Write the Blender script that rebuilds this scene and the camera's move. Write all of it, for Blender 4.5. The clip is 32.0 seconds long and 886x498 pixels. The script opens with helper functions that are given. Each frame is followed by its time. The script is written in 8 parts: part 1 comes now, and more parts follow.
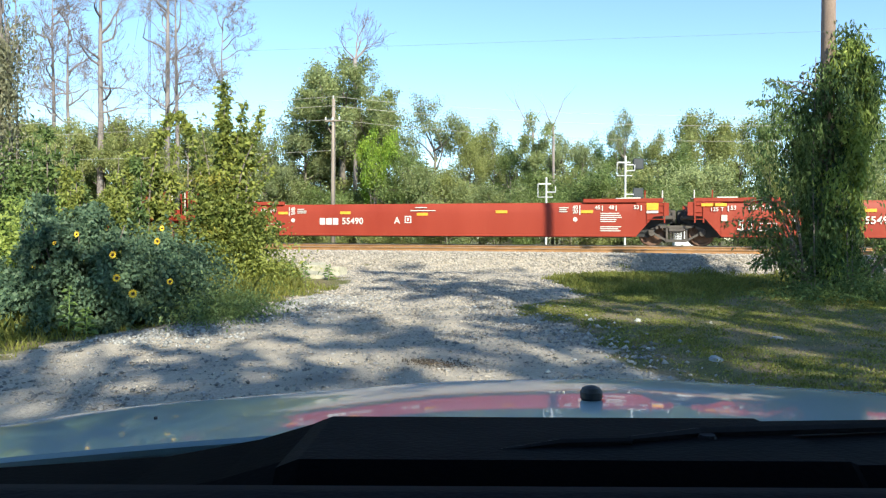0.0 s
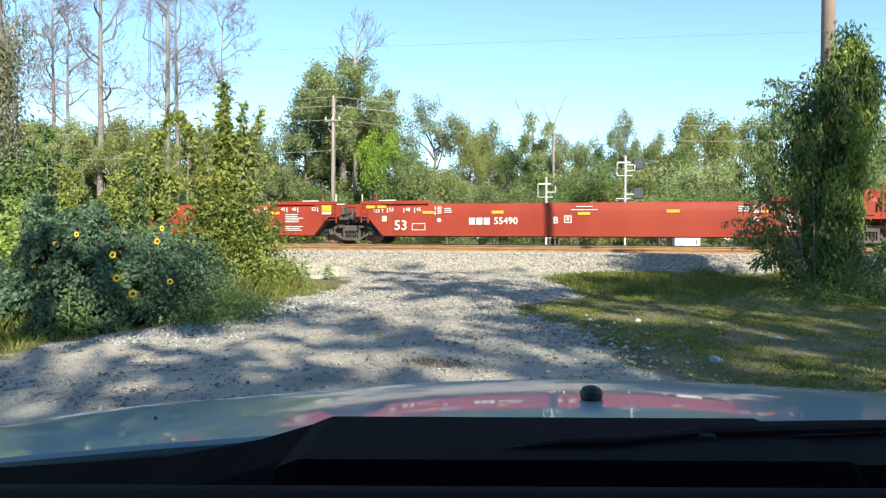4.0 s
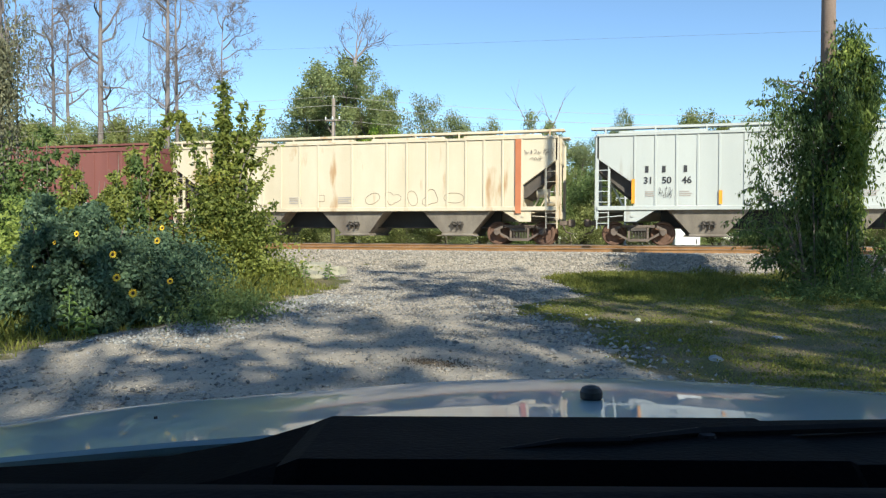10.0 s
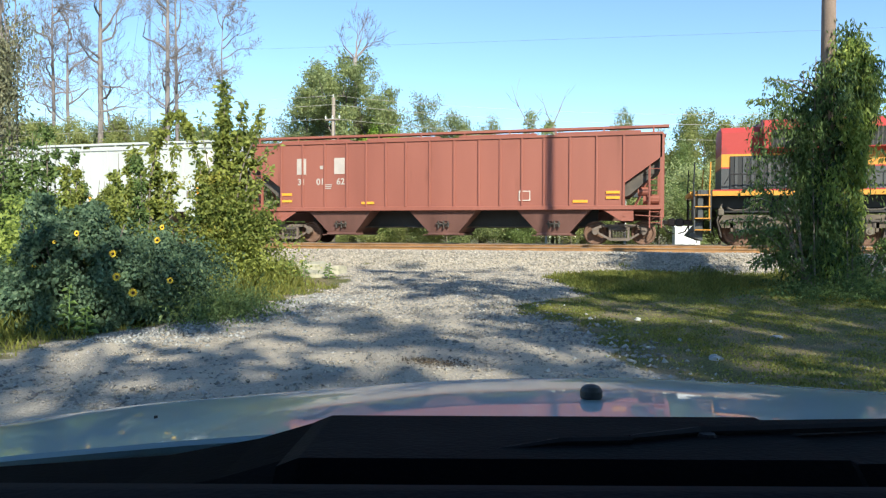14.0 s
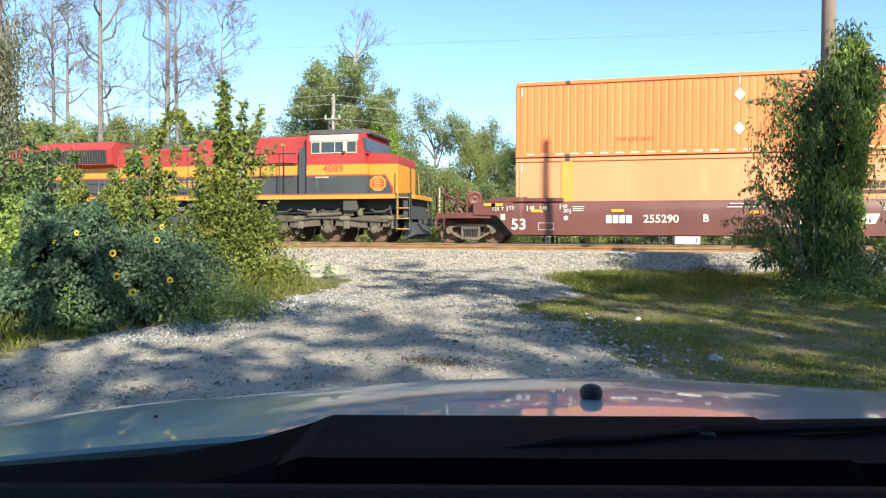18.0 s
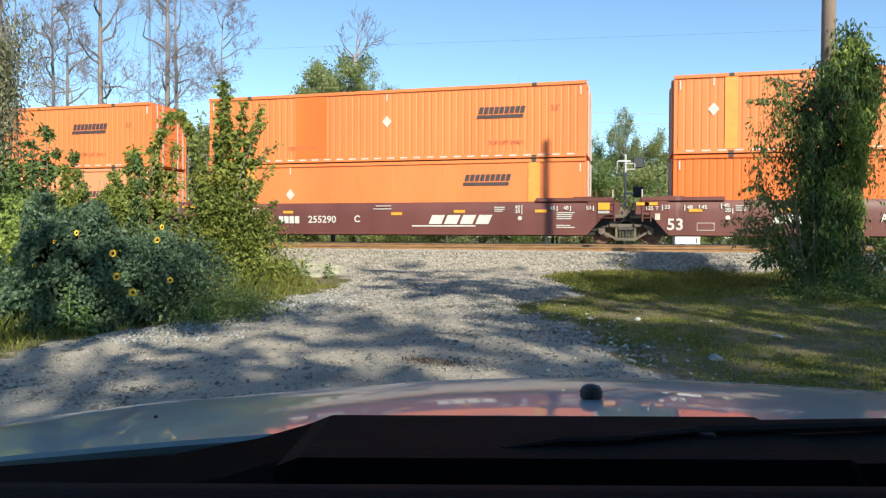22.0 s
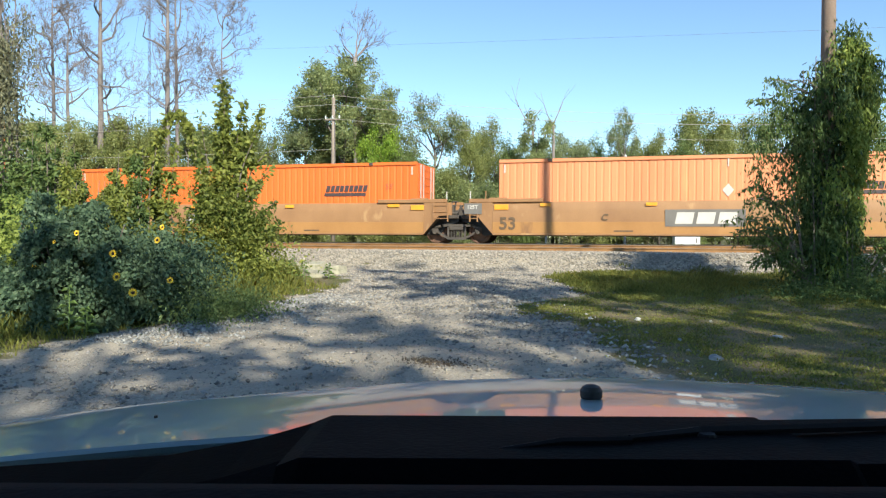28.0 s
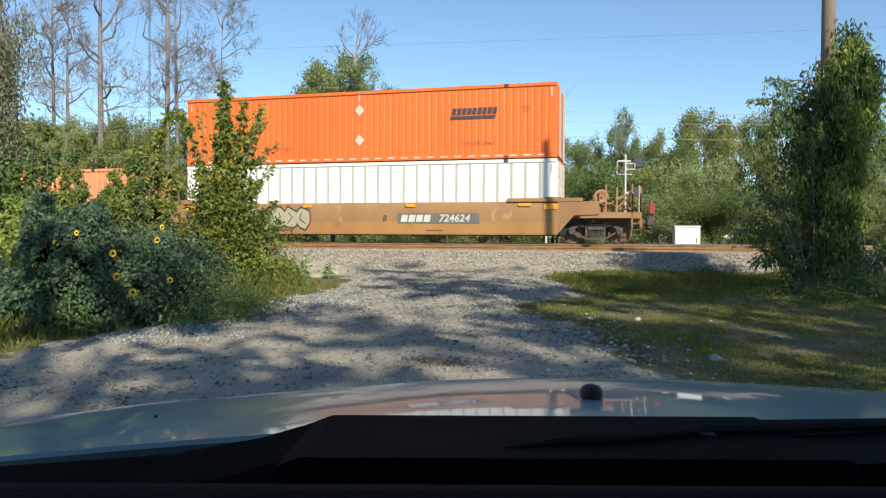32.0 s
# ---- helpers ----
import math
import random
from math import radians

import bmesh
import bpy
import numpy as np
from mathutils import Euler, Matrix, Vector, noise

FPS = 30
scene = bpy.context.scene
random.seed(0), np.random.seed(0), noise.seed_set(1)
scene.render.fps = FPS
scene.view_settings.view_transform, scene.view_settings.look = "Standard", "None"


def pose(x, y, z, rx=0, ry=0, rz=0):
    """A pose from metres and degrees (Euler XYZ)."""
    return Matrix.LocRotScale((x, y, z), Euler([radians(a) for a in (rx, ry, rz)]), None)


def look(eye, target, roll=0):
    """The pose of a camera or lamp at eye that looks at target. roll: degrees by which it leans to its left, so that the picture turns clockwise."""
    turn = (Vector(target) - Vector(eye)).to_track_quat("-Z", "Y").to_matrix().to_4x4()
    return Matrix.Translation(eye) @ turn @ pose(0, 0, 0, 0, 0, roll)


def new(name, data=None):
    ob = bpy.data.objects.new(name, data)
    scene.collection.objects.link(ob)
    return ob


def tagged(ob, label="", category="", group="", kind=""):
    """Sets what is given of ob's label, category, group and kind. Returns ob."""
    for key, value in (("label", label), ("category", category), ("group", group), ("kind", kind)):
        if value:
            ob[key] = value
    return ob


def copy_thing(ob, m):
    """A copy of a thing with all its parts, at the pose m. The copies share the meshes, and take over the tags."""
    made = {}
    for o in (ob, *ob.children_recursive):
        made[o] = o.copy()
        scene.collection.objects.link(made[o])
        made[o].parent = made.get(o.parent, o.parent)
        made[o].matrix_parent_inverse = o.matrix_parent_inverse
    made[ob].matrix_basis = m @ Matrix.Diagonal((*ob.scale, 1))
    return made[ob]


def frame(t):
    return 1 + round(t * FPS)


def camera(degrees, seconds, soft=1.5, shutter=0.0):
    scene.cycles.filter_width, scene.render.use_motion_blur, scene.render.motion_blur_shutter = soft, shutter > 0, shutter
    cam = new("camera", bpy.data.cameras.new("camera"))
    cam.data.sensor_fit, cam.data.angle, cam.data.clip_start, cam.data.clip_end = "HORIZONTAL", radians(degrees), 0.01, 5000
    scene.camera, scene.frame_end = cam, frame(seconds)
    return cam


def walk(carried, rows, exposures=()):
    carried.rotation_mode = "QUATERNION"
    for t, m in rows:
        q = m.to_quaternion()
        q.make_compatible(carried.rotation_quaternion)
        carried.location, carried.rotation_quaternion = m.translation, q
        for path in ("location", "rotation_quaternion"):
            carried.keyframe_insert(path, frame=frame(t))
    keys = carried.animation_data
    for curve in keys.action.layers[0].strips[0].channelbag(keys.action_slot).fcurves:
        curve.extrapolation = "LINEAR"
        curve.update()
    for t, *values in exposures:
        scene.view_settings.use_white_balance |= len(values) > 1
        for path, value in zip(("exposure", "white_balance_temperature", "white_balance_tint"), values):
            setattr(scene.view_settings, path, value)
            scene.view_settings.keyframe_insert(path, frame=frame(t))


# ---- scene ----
import itertools

CLIP = 32.0
RAIL = 1.20          # top of the rails over the ground at the car
TRACK_Y = 29.05      # centre of the far track
NEAR_Y = 24.75       # centre of the near track
EYE = (0.0, 0.0, 1.45)
YAW = -14.83


def aim(pitch):
    a, b = radians(YAW), radians(pitch)
    way = Vector((math.sin(a) * math.cos(b), math.cos(a) * math.cos(b), math.sin(b)))
    return look(EYE, Vector(EYE) + way * 10, 0.28)


cam = camera(63.3, CLIP, 1.25)
walk(cam, [(t, aim(p)) for t, p in ((0, -0.87), (9, -0.87), (11, -0.94), (17, -0.97), (19, -1.0), (25, -0.96), (32, -0.98))],
     [(0, 1.07, 6030, 2), (7, 1.1, 6030, 2), (8, 1.0, 6020, 2), (9, 0.74, 5990, 2), (11, 0.48, 5960, 2), (13, 0.56, 5920, 2), (14, 0.86, 6000, 2), (17, 1.07, 6040, 2), (18, 1.03, 6050, 2), (20, 0.62, 6080, 2), (25, 0.69, 6110, 2), (30, 0.72, 6100, 2), (32, 0.38, 6200, 2)])

# ---- light ----
SUN_WAY = Vector((-0.594, 0.804, -0.65)).normalized()   # the way that sunlight travels
world = bpy.data.worlds.new("sky")
scene.world = world
world.use_nodes = True
wn = world.node_tree.nodes
sky = wn.new("ShaderNodeTexSky")
sky.sky_type = "NISHITA"
sky.sun_disc = False
sky.sun_elevation = math.asin(-SUN_WAY.z)
sky.sun_rotation = math.atan2(-SUN_WAY.x, -SUN_WAY.y)
sky.air_density, sky.dust_density, sky.ozone_density, sky.altitude = 1.0, 0.02, 1.95, 1200
world.node_tree.links.new(sky.outputs[0], wn["Background"].inputs[0])
wn["Background"].inputs[1].default_value = 0.128
sun_data = bpy.data.lights.new("sun", "SUN")
sun_data.energy, sun_data.angle, sun_data.color = 5.0, radians(0.8), (1.0, 0.89, 0.72)
sun = new("sun", sun_data)
sun.matrix_world = look((0, -40, 60), Vector((0, -40, 60)) + SUN_WAY)

# ---- materials ----
def surf(name, c1, c2, scale=6.0, rough=0.6, metal=0.0, bump=0.2, fine=60.0, wear=None, wear_amount=0.0, streak=1.0, island=0.0, spec=0.5):
    """A worn surface: two colours mixed by a broad and a fine noise, an optional third colour in patches, and relief."""
    m = bpy.data.materials.new(name)
    m.use_nodes = True
    n, link = m.node_tree.nodes, m.node_tree.links.new
    b = n["Principled BSDF"]
    co = n.new("ShaderNodeTexCoord")
    mp = n.new("ShaderNodeMapping")
    mp.inputs["Scale"].default_value = (1, 1, 1 / streak)
    link(co.outputs["Object"], mp.inputs[0])
    big, small = n.new("ShaderNodeTexNoise"), n.new("ShaderNodeTexNoise")
    big.inputs["Scale"].default_value, small.inputs["Scale"].default_value = scale, fine
    big.inputs["Detail"].default_value, small.inputs["Detail"].default_value = 6, 3
    link(mp.outputs[0], big.inputs[0]), link(co.outputs["Object"], small.inputs[0])
    add = n.new("ShaderNodeMath")
    add.operation = "MULTIPLY_ADD"
    add.inputs[1].default_value = 0.45
    link(small.outputs[0], add.inputs[0]), link(big.outputs[0], add.inputs[2])
    ramp = n.new("ShaderNodeMapRange")
    ramp.inputs[1].default_value, ramp.inputs[2].default_value = 0.5, 0.95
    link(add.outputs[0], ramp.inputs[0])
    mix = n.new("ShaderNodeMix")
    mix.data_type = "RGBA"
    mix.inputs[6].default_value, mix.inputs[7].default_value = (*c1, 1), (*c2, 1)
    link(ramp.outputs[0], mix.inputs[0])
    out = mix.outputs[2]
    if island:
        geo = n.new("ShaderNodeNewGeometry")
        hsv = n.new("ShaderNodeHueSaturation")
        r = n.new("ShaderNodeMapRange")
        r.inputs[3].default_value, r.inputs[4].default_value = 1 - island, 1 + island
        link(geo.outputs["Random Per Island"], r.inputs[0]), link(r.outputs[0], hsv.inputs["Value"]), link(out, hsv.inputs["Color"])
        out = hsv.outputs[0]
    if wear:
        w = n.new("ShaderNodeTexNoise")
        w.inputs["Scale"].default_value, w.inputs["Detail"].default_value = scale * 2.3, 8
        mw = n.new("ShaderNodeMapping")
        mw.inputs["Scale"].default_value = (1, 1, 1 / (streak * 1.5))
        mw.inputs["Location"].default_value = (3.1, 1.7, 0.4)
        link(co.outputs["Object"], mw.inputs[0]), link(mw.outputs[0], w.inputs[0])
        wr = n.new("ShaderNodeMapRange")
        wr.inputs[1].default_value, wr.inputs[2].default_value = 0.72 - wear_amount * 0.3, 0.8 - wear_amount * 0.2
        link(w.outputs[0], wr.inputs[0])
        m2 = n.new("ShaderNodeMix")
        m2.data_type = "RGBA"
        m2.inputs[7].default_value = (*wear, 1)
        link(wr.outputs[0], m2.inputs[0]), link(out, m2.inputs[6])
        out = m2.outputs[2]
    link(out, b.inputs["Base Color"])
    rr = n.new("ShaderNodeMapRange")
    rr.inputs[3].default_value, rr.inputs[4].default_value = max(0.03, rough - 0.12), min(1, rough + 0.12)
    link(big.outputs[0], rr.inputs[0]), link(rr.outputs[0], b.inputs["Roughness"])
    b.inputs["Metallic"].default_value = metal
    b.inputs["Specular IOR Level"].default_value = spec
    if bump:
        bp = n.new("ShaderNodeBump")
        bp.inputs["Strength"].default_value, bp.inputs["Distance"].default_value = bump, 0.02
        link(add.outputs[0], bp.inputs["Height"]), link(bp.outputs[0], b.inputs["Normal"])
    return m


def leaf_mat(name, dark, light, thin=0.35, rough=0.5):
    """Leaves: colour varies from leaf to leaf, and light passes through."""
    m = bpy.data.materials.new(name)
    m.use_nodes = True
    n, link = m.node_tree.nodes, m.node_tree.links.new
    b = n["Principled BSDF"]
    geo = n.new("ShaderNodeNewGeometry")
    co = n.new("ShaderNodeTexCoord")
    noi = n.new("ShaderNodeTexNoise")
    noi.inputs["Scale"].default_value = 0.9
    link(co.outputs["Object"], noi.inputs[0])
    a = n.new("ShaderNodeMath")
    a.operation = "MULTIPLY_ADD"
    a.inputs[1].default_value = 0.6
    link(geo.outputs["Random Per Island"], a.inputs[0]), link(noi.outputs[0], a.inputs[2])
    r = n.new("ShaderNodeMapRange")
    r.inputs[1].default_value, r.inputs[2].default_value = 0.35, 1.15
    link(a.outputs[0], r.inputs[0])
    mix = n.new("ShaderNodeMix")
    mix.data_type = "RGBA"
    mix.inputs[6].default_value, mix.inputs[7].default_value = (*dark, 1), (*light, 1)
    link(r.outputs[0], mix.inputs[0]), link(mix.outputs[2], b.inputs["Base Color"])
    b.inputs["Roughness"].default_value = rough
    b.inputs["Specular IOR Level"].default_value = 0.24
    t = n.new("ShaderNodeBsdfTranslucent")
    link(mix.outputs[2], t.inputs[0])
    sh = n.new("ShaderNodeMixShader")
    sh.inputs[0].default_value = thin
    link(b.outputs[0], sh.inputs[1]), link(t.outputs[0], sh.inputs[2])
    link(sh.outputs[0], n["Material Output"].inputs[0])
    return m


def plain(name, c, rough=0.5, metal=0.0):
    k = 0.82
    return surf(name, c, tuple(v * k for v in c), 3.0, rough, metal, 0.05, 40.0)


# ---- mesh tools ----
class Shape:
    """A growing mesh: vertices and faces."""

    def __init__(self):
        self.v, self.f = [], []

    def add(self, verts, faces):
        k = len(self.v)
        self.v += [tuple(p) for p in verts]
        self.f += [tuple(i + k for i in f) for f in faces]
        return self

    def box(self, x0, x1, y0, y1, z0, z1, c=0.0):
        if c <= 0:
            p = [(x, y, z) for z in (z0, z1) for y in (y0, y1) for x in (x0, x1)]
            return self.add(p, [(0, 2, 3, 1), (4, 5, 7, 6), (0, 1, 5, 4), (2, 6, 7, 3), (0, 4, 6, 2), (1, 3, 7, 5)])
        p = []
        for sx, sy, sz in itertools.product((0, 1), repeat=3):
            X, Y, Z = (x0, x1)[sx], (y0, y1)[sy], (z0, z1)[sz]
            ix, iy, iz = X + (c, -c)[sx], Y + (c, -c)[sy], Z + (c, -c)[sz]
            p += [(X, iy, iz), (ix, Y, iz), (ix, iy, Z)]
        q = lambda sx, sy, sz, a: (sx * 4 + sy * 2 + sz) * 3 + a
        f = []
        for s in (0, 1):
            o = (lambda t: t) if s else (lambda t: t[::-1])
            f.append(o((q(s, 0, 0, 0), q(s, 1, 0, 0), q(s, 1, 1, 0), q(s, 0, 1, 0))))
            f.append(o((q(0, s, 0, 1), q(0, s, 1, 1), q(1, s, 1, 1), q(1, s, 0, 1))))
            f.append(o((q(0, 0, s, 2), q(1, 0, s, 2), q(1, 1, s, 2), q(0, 1, s, 2))))
        for a, b in itertools.product((0, 1), repeat=2):
            f.append((q(0, a, b, 1), q(1, a, b, 1), q(1, a, b, 2), q(0, a, b, 2)))
            f.append((q(a, 0, b, 0), q(a, 1, b, 0), q(a, 1, b, 2), q(a, 0, b, 2)))
            f.append((q(a, b, 0, 0), q(a, b, 1, 0), q(a, b, 1, 1), q(a, b, 0, 1)))
        for sx, sy, sz in itertools.product((0, 1), repeat=3):
            f.append(tuple(q(sx, sy, sz, a) for a in (0, 1, 2)))
        return self.add(p, f)

    def tube(self, a, b, r0, r1=None, n=8, cap=True):
        a, b = Vector(a), Vector(b)
        r1 = r0 if r1 is None else r1
        d = (b - a).normalized()
        u = d.orthogonal().normalized()
        w = d.cross(u)
        p = []
        for c, r in ((a, r0), (b, r1)):
            p += [c + (u * math.cos(k * 2 * math.pi / n) + w * math.sin(k * 2 * math.pi / n)) * r for k in range(n)]
        f = [(k, (k + 1) % n, n + (k + 1) % n, n + k) for k in range(n)]
        if cap:
            f += [tuple(range(n - 1, -1, -1)), tuple(range(n, 2 * n))]
        return self.add(p, f)

    def path(self, pts, radii, n=6):
        """A tube through several points, with a radius at each."""
        pts = [Vector(p) for p in pts]
        p, f = [], []
        u = None
        for i, c in enumerate(pts):
            d = (pts[min(i + 1, len(pts) - 1)] - pts[max(i - 1, 0)]).normalized()
            u = d.orthogonal().normalized() if u is None else (u - d * u.dot(d)).normalized()
            w = d.cross(u)
            r = radii[i] if hasattr(radii, "__len__") else radii
            p += [c + (u * math.cos(k * 2 * math.pi / n) + w * math.sin(k * 2 * math.pi / n)) * r for k in range(n)]
        for i in range(len(pts) - 1):
            f += [(i * n + k, i * n + (k + 1) % n, (i + 1) * n + (k + 1) % n, (i + 1) * n + k) for k in range(n)]
        f += [tuple(range(n - 1, -1, -1)), tuple(range((len(pts) - 1) * n, len(pts) * n))]
        return self.add(p, f)

    def prism(self, poly, y0, y1, inset0=0.0):
        """An outline in x and z, drawn out from y0 to y1."""
        n = len(poly)
        p = [(x, y0, z) for x, z in poly] + [(x, y1, z) for x, z in poly]
        f = [(k, (k + 1) % n, n + (k + 1) % n, n + k) for k in range(n)]
        return self.add(p, f + [tuple(range(n - 1, -1, -1)), tuple(range(n, 2 * n))])

    def sweep(self, poly, x0, x1):
        """An outline in y and z, drawn out from x0 to x1."""
        n = len(poly)
        p = [(x0, y, z) for y, z in poly] + [(x1, y, z) for y, z in poly]
        f = [(k, (k + 1) % n, n + (k + 1) % n, n + k) for k in range(n)]
        return self.add(p, f + [tuple(range(n - 1, -1, -1)), tuple(range(n, 2 * n))])

    def moved(self, m):
        self.v = [tuple(m @ Vector(p)) for p in self.v]
        return self

    def join(self, other, m=None):
        return self.add([(m @ Vector(p)) if m else p for p in other.v], other.f)

    def mesh(self, name, material, smooth=False):
        me = bpy.data.meshes.new(name)
        me.from_pydata(self.v, [], self.f)
        me.materials.append(material)
        bm = bmesh.new()
        bm.from_mesh(me)
        bmesh.ops.recalc_face_normals(bm, faces=bm.faces)
        bm.to_mesh(me)
        bm.free()
        if smooth:
            me.shade_smooth()
            if smooth is not True:
                me.set_sharp_from_angle(angle=radians(smooth))
        return me


def part(name, shape, material, parent, label="", smooth=False):
    ob = new(name, shape if isinstance(shape, bpy.types.Mesh) else shape.mesh(name, material, smooth))
    ob.parent = parent
    if label:
        ob["label"] = label
    return ob


def thing(name, m, label, category, group="", kind=""):
    ob = new(name)
    ob.empty_display_size = 0.2
    ob.matrix_basis = m
    return tagged(ob, label, category, group, kind)


def mesh_np(name, verts, quads, material, smooth=False):
    """A mesh from arrays of points and of faces with equally many corners."""
    me = bpy.data.meshes.new(name)
    verts, quads = np.asarray(verts, np.float32), np.asarray(quads, np.int32)
    k = quads.shape[1]
    me.vertices.add(len(verts)), me.loops.add(quads.size), me.polygons.add(len(quads))
    me.vertices.foreach_set("co", verts.ravel())
    me.loops.foreach_set("vertex_index", quads.ravel())
    me.polygons.foreach_set("loop_start", np.arange(0, quads.size, k, dtype=np.int32))
    if smooth:
        me.polygons.foreach_set("use_smooth", np.ones(len(quads), bool))
    me.materials.append(material)
    me.update(calc_edges=True)
    me.validate()
    return me


def leaves(points, size, rng, droop=0.0, narrow=0.55, sunward=0.0):
    """Bent leaf blades, two faces each, at the given points: arrays of points and faces. sunward: how far they turn to the light."""
    n = len(points)
    d = rng.normal(size=(n, 3))
    if sunward:
        up = rng.normal(size=(n, 3)) + sunward * np.array((0.45, -0.6, 0.65))
        up /= np.linalg.norm(up, axis=1)[:, None]
        d -= (d * up).sum(1)[:, None] * up
    d[:, 2] -= droop * 2
    d /= np.linalg.norm(d, axis=1)[:, None]
    e = np.cross(up, d) if sunward else rng.normal(size=(n, 3))
    e -= (e * d).sum(1)[:, None] * d
    e /= np.linalg.norm(e, axis=1)[:, None]
    g = np.cross(d, e)
    L = (size * rng.uniform(0.6, 1.35, n))[:, None]
    w = L * narrow * 0.5
    base = points
    mid = points + d * L * 0.45
    v = np.stack([base, mid + e * w + g * w * 0.5, points + d * L, mid - e * w + g * w * 0.5], 1).reshape(-1, 3)
    return v, np.arange(n * 4).reshape(n, 4)


def words(text, size, x, y, z, material, parent, align="CENTER", shear=0.0, spacing=1.0, sx=1.0, back=False, name="lettering"):
    """Flat letters on a side that faces -y (or +y)."""
    cu = bpy.data.curves.new(name, "FONT")
    cu.body, cu.size, cu.align_x, cu.align_y = text, size, align, "CENTER"
    cu.extrude, cu.shear, cu.space_character, cu.offset = 0.002, shear, spacing, size * 0.022
    cu.materials.append(material)
    ob = new(name, cu)
    ob.parent = parent
    ob.matrix_basis = pose(x, y, z, 90, 0, 180 if back else 0) @ Matrix.Diagonal((sx, 1, 1, 1))
    return ob


# ---- the ground's height ----
def smooth_step(a, b, t):
    t = np.clip((t - a) / (b - a), 0, 1)
    return t * t * (3 - 2 * t)


def height(x, y):
    """Flat where the car stands, rising to the ballast bed and falling gently behind it."""
    x, y = np.asarray(x, float), np.asarray(y, float)
    z = 0.42 * smooth_step(8.0, 21.2, y) + 0.55 * smooth_step(21.0, 22.7, y)
    z = z - 0.55 * smooth_step(31.2, 34.5, y)
    side = smooth_step(0.5, 5.0, x) * smooth_step(10, 16, y) * (1 - smooth_step(20.5, 21.6, y))
    z = z + 0.04 * np.sin(x * 0.9 + 1.3) * np.sin(y * 0.7) * (1 - smooth_step(18, 21, y)) - 0.10 * side
    return z

# ---- materials of the ground and plants ----
M_ballast = surf("ballast stone", (0.225, 0.2, 0.17), (0.42, 0.37, 0.305), 8, 0.85, 0, 0.3, 60, island=0.35)
M_gravel = surf("crushed limestone", (0.215, 0.19, 0.16), (0.40, 0.35, 0.285), 8, 0.9, 0, 0.3, 60, island=0.34)
M_dark_stone = surf("grey gravel stone", (0.12, 0.115, 0.11), (0.3, 0.28, 0.26), 8, 0.85, 0, 0.3, 60, island=0.4)
M_edge_stone = surf("bluish grey stone", (0.15, 0.15, 0.145), (0.36, 0.345, 0.32), 8, 0.85, 0, 0.3, 60, island=0.4)
M_rust = surf("rusty rail steel", (0.235, 0.12, 0.045), (0.38, 0.205, 0.085), 3, 0.8, 0.1, 0.15, 80)
M_railhead = surf("polished rail steel", (0.27, 0.245, 0.22), (0.4, 0.37, 0.33), 3, 0.35, 0.8, 0.02, 40)
M_tie = surf("creosoted timber", (0.07, 0.05, 0.038), (0.16, 0.12, 0.09), 5, 0.9, 0, 0.4, 70)
M_concrete = surf("weathered concrete", (0.25, 0.235, 0.17), (0.40, 0.37, 0.28), 5, 0.9, 0, 0.6, 40, (0.11, 0.11, 0.06), 0.4)
M_bark = surf("grey bark", (0.10, 0.085, 0.07), (0.24, 0.20, 0.165), 5, 0.95, 0, 0.6, 30, streak=3)
M_deadwood = surf("bleached dead wood", (0.14, 0.118, 0.11), (0.275, 0.235, 0.22), 5, 0.95, 0, 0.4, 30, streak=4)
M_pole = surf("weathered pole timber", (0.16, 0.115, 0.09), (0.30, 0.22, 0.175), 4, 0.9, 0, 0.4, 40, streak=8)
M_leaf_oak = leaf_mat("dull green leaves", (0.14, 0.185, 0.075), (0.44, 0.48, 0.21), 0.5)
M_leaf_light = leaf_mat("yellowish green leaves", (0.155, 0.185, 0.06), (0.45, 0.47, 0.18), 0.5)
M_leaf_dark = leaf_mat("dark green leaves", (0.085, 0.135, 0.042), (0.31, 0.38, 0.135), 0.5)
M_leaf_bright = leaf_mat("bright green leaves", (0.17, 0.3, 0.04), (0.46, 0.58, 0.1), 0.5)
M_leaf_thin = leaf_mat("grey green leaves", (0.13, 0.17, 0.08), (0.37, 0.41, 0.2), 0.5)
M_leaf_shrub = leaf_mat("sunlit shrub leaves", (0.042, 0.08, 0.018), (0.385, 0.41, 0.10), 0.5)
# lighter leaf colour standing in for sunlight on creeper and bush growth
M_leaf_sunlit = leaf_mat("fresh creeper leaves", (0.1, 0.17, 0.03), (0.42, 0.48, 0.12), 0.5)
M_leaf_yellow = leaf_mat("yellowing leaves", (0.17, 0.17, 0.03), (0.38, 0.34, 0.07))
M_leaf_bush = leaf_mat("blue green vine leaves", (0.028, 0.06, 0.04), (0.19, 0.27, 0.15), 0.45)
M_leaf_vine = leaf_mat("hanging creeper leaves", (0.036, 0.075, 0.026), (0.2, 0.27, 0.085), 0.42)
M_leaf_weed = leaf_mat("soft green weed leaves", (0.13, 0.21, 0.06), (0.28, 0.38, 0.12), 0.45)
# darkened copy of the creeper leaves, with the inner shade in its colour
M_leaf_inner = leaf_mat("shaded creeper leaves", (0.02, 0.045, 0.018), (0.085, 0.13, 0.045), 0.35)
M_grass = leaf_mat("grass blades", (0.085, 0.115, 0.024), (0.31, 0.305, 0.075), 0.45)
M_dry = leaf_mat("dry grass", (0.22, 0.17, 0.08), (0.36, 0.29, 0.14))
M_petal = plain("yellow petals", (0.8, 0.54, 0.03), 0.6)
M_flower_eye = plain("brown flower heart", (0.06, 0.03, 0.012), 0.8)

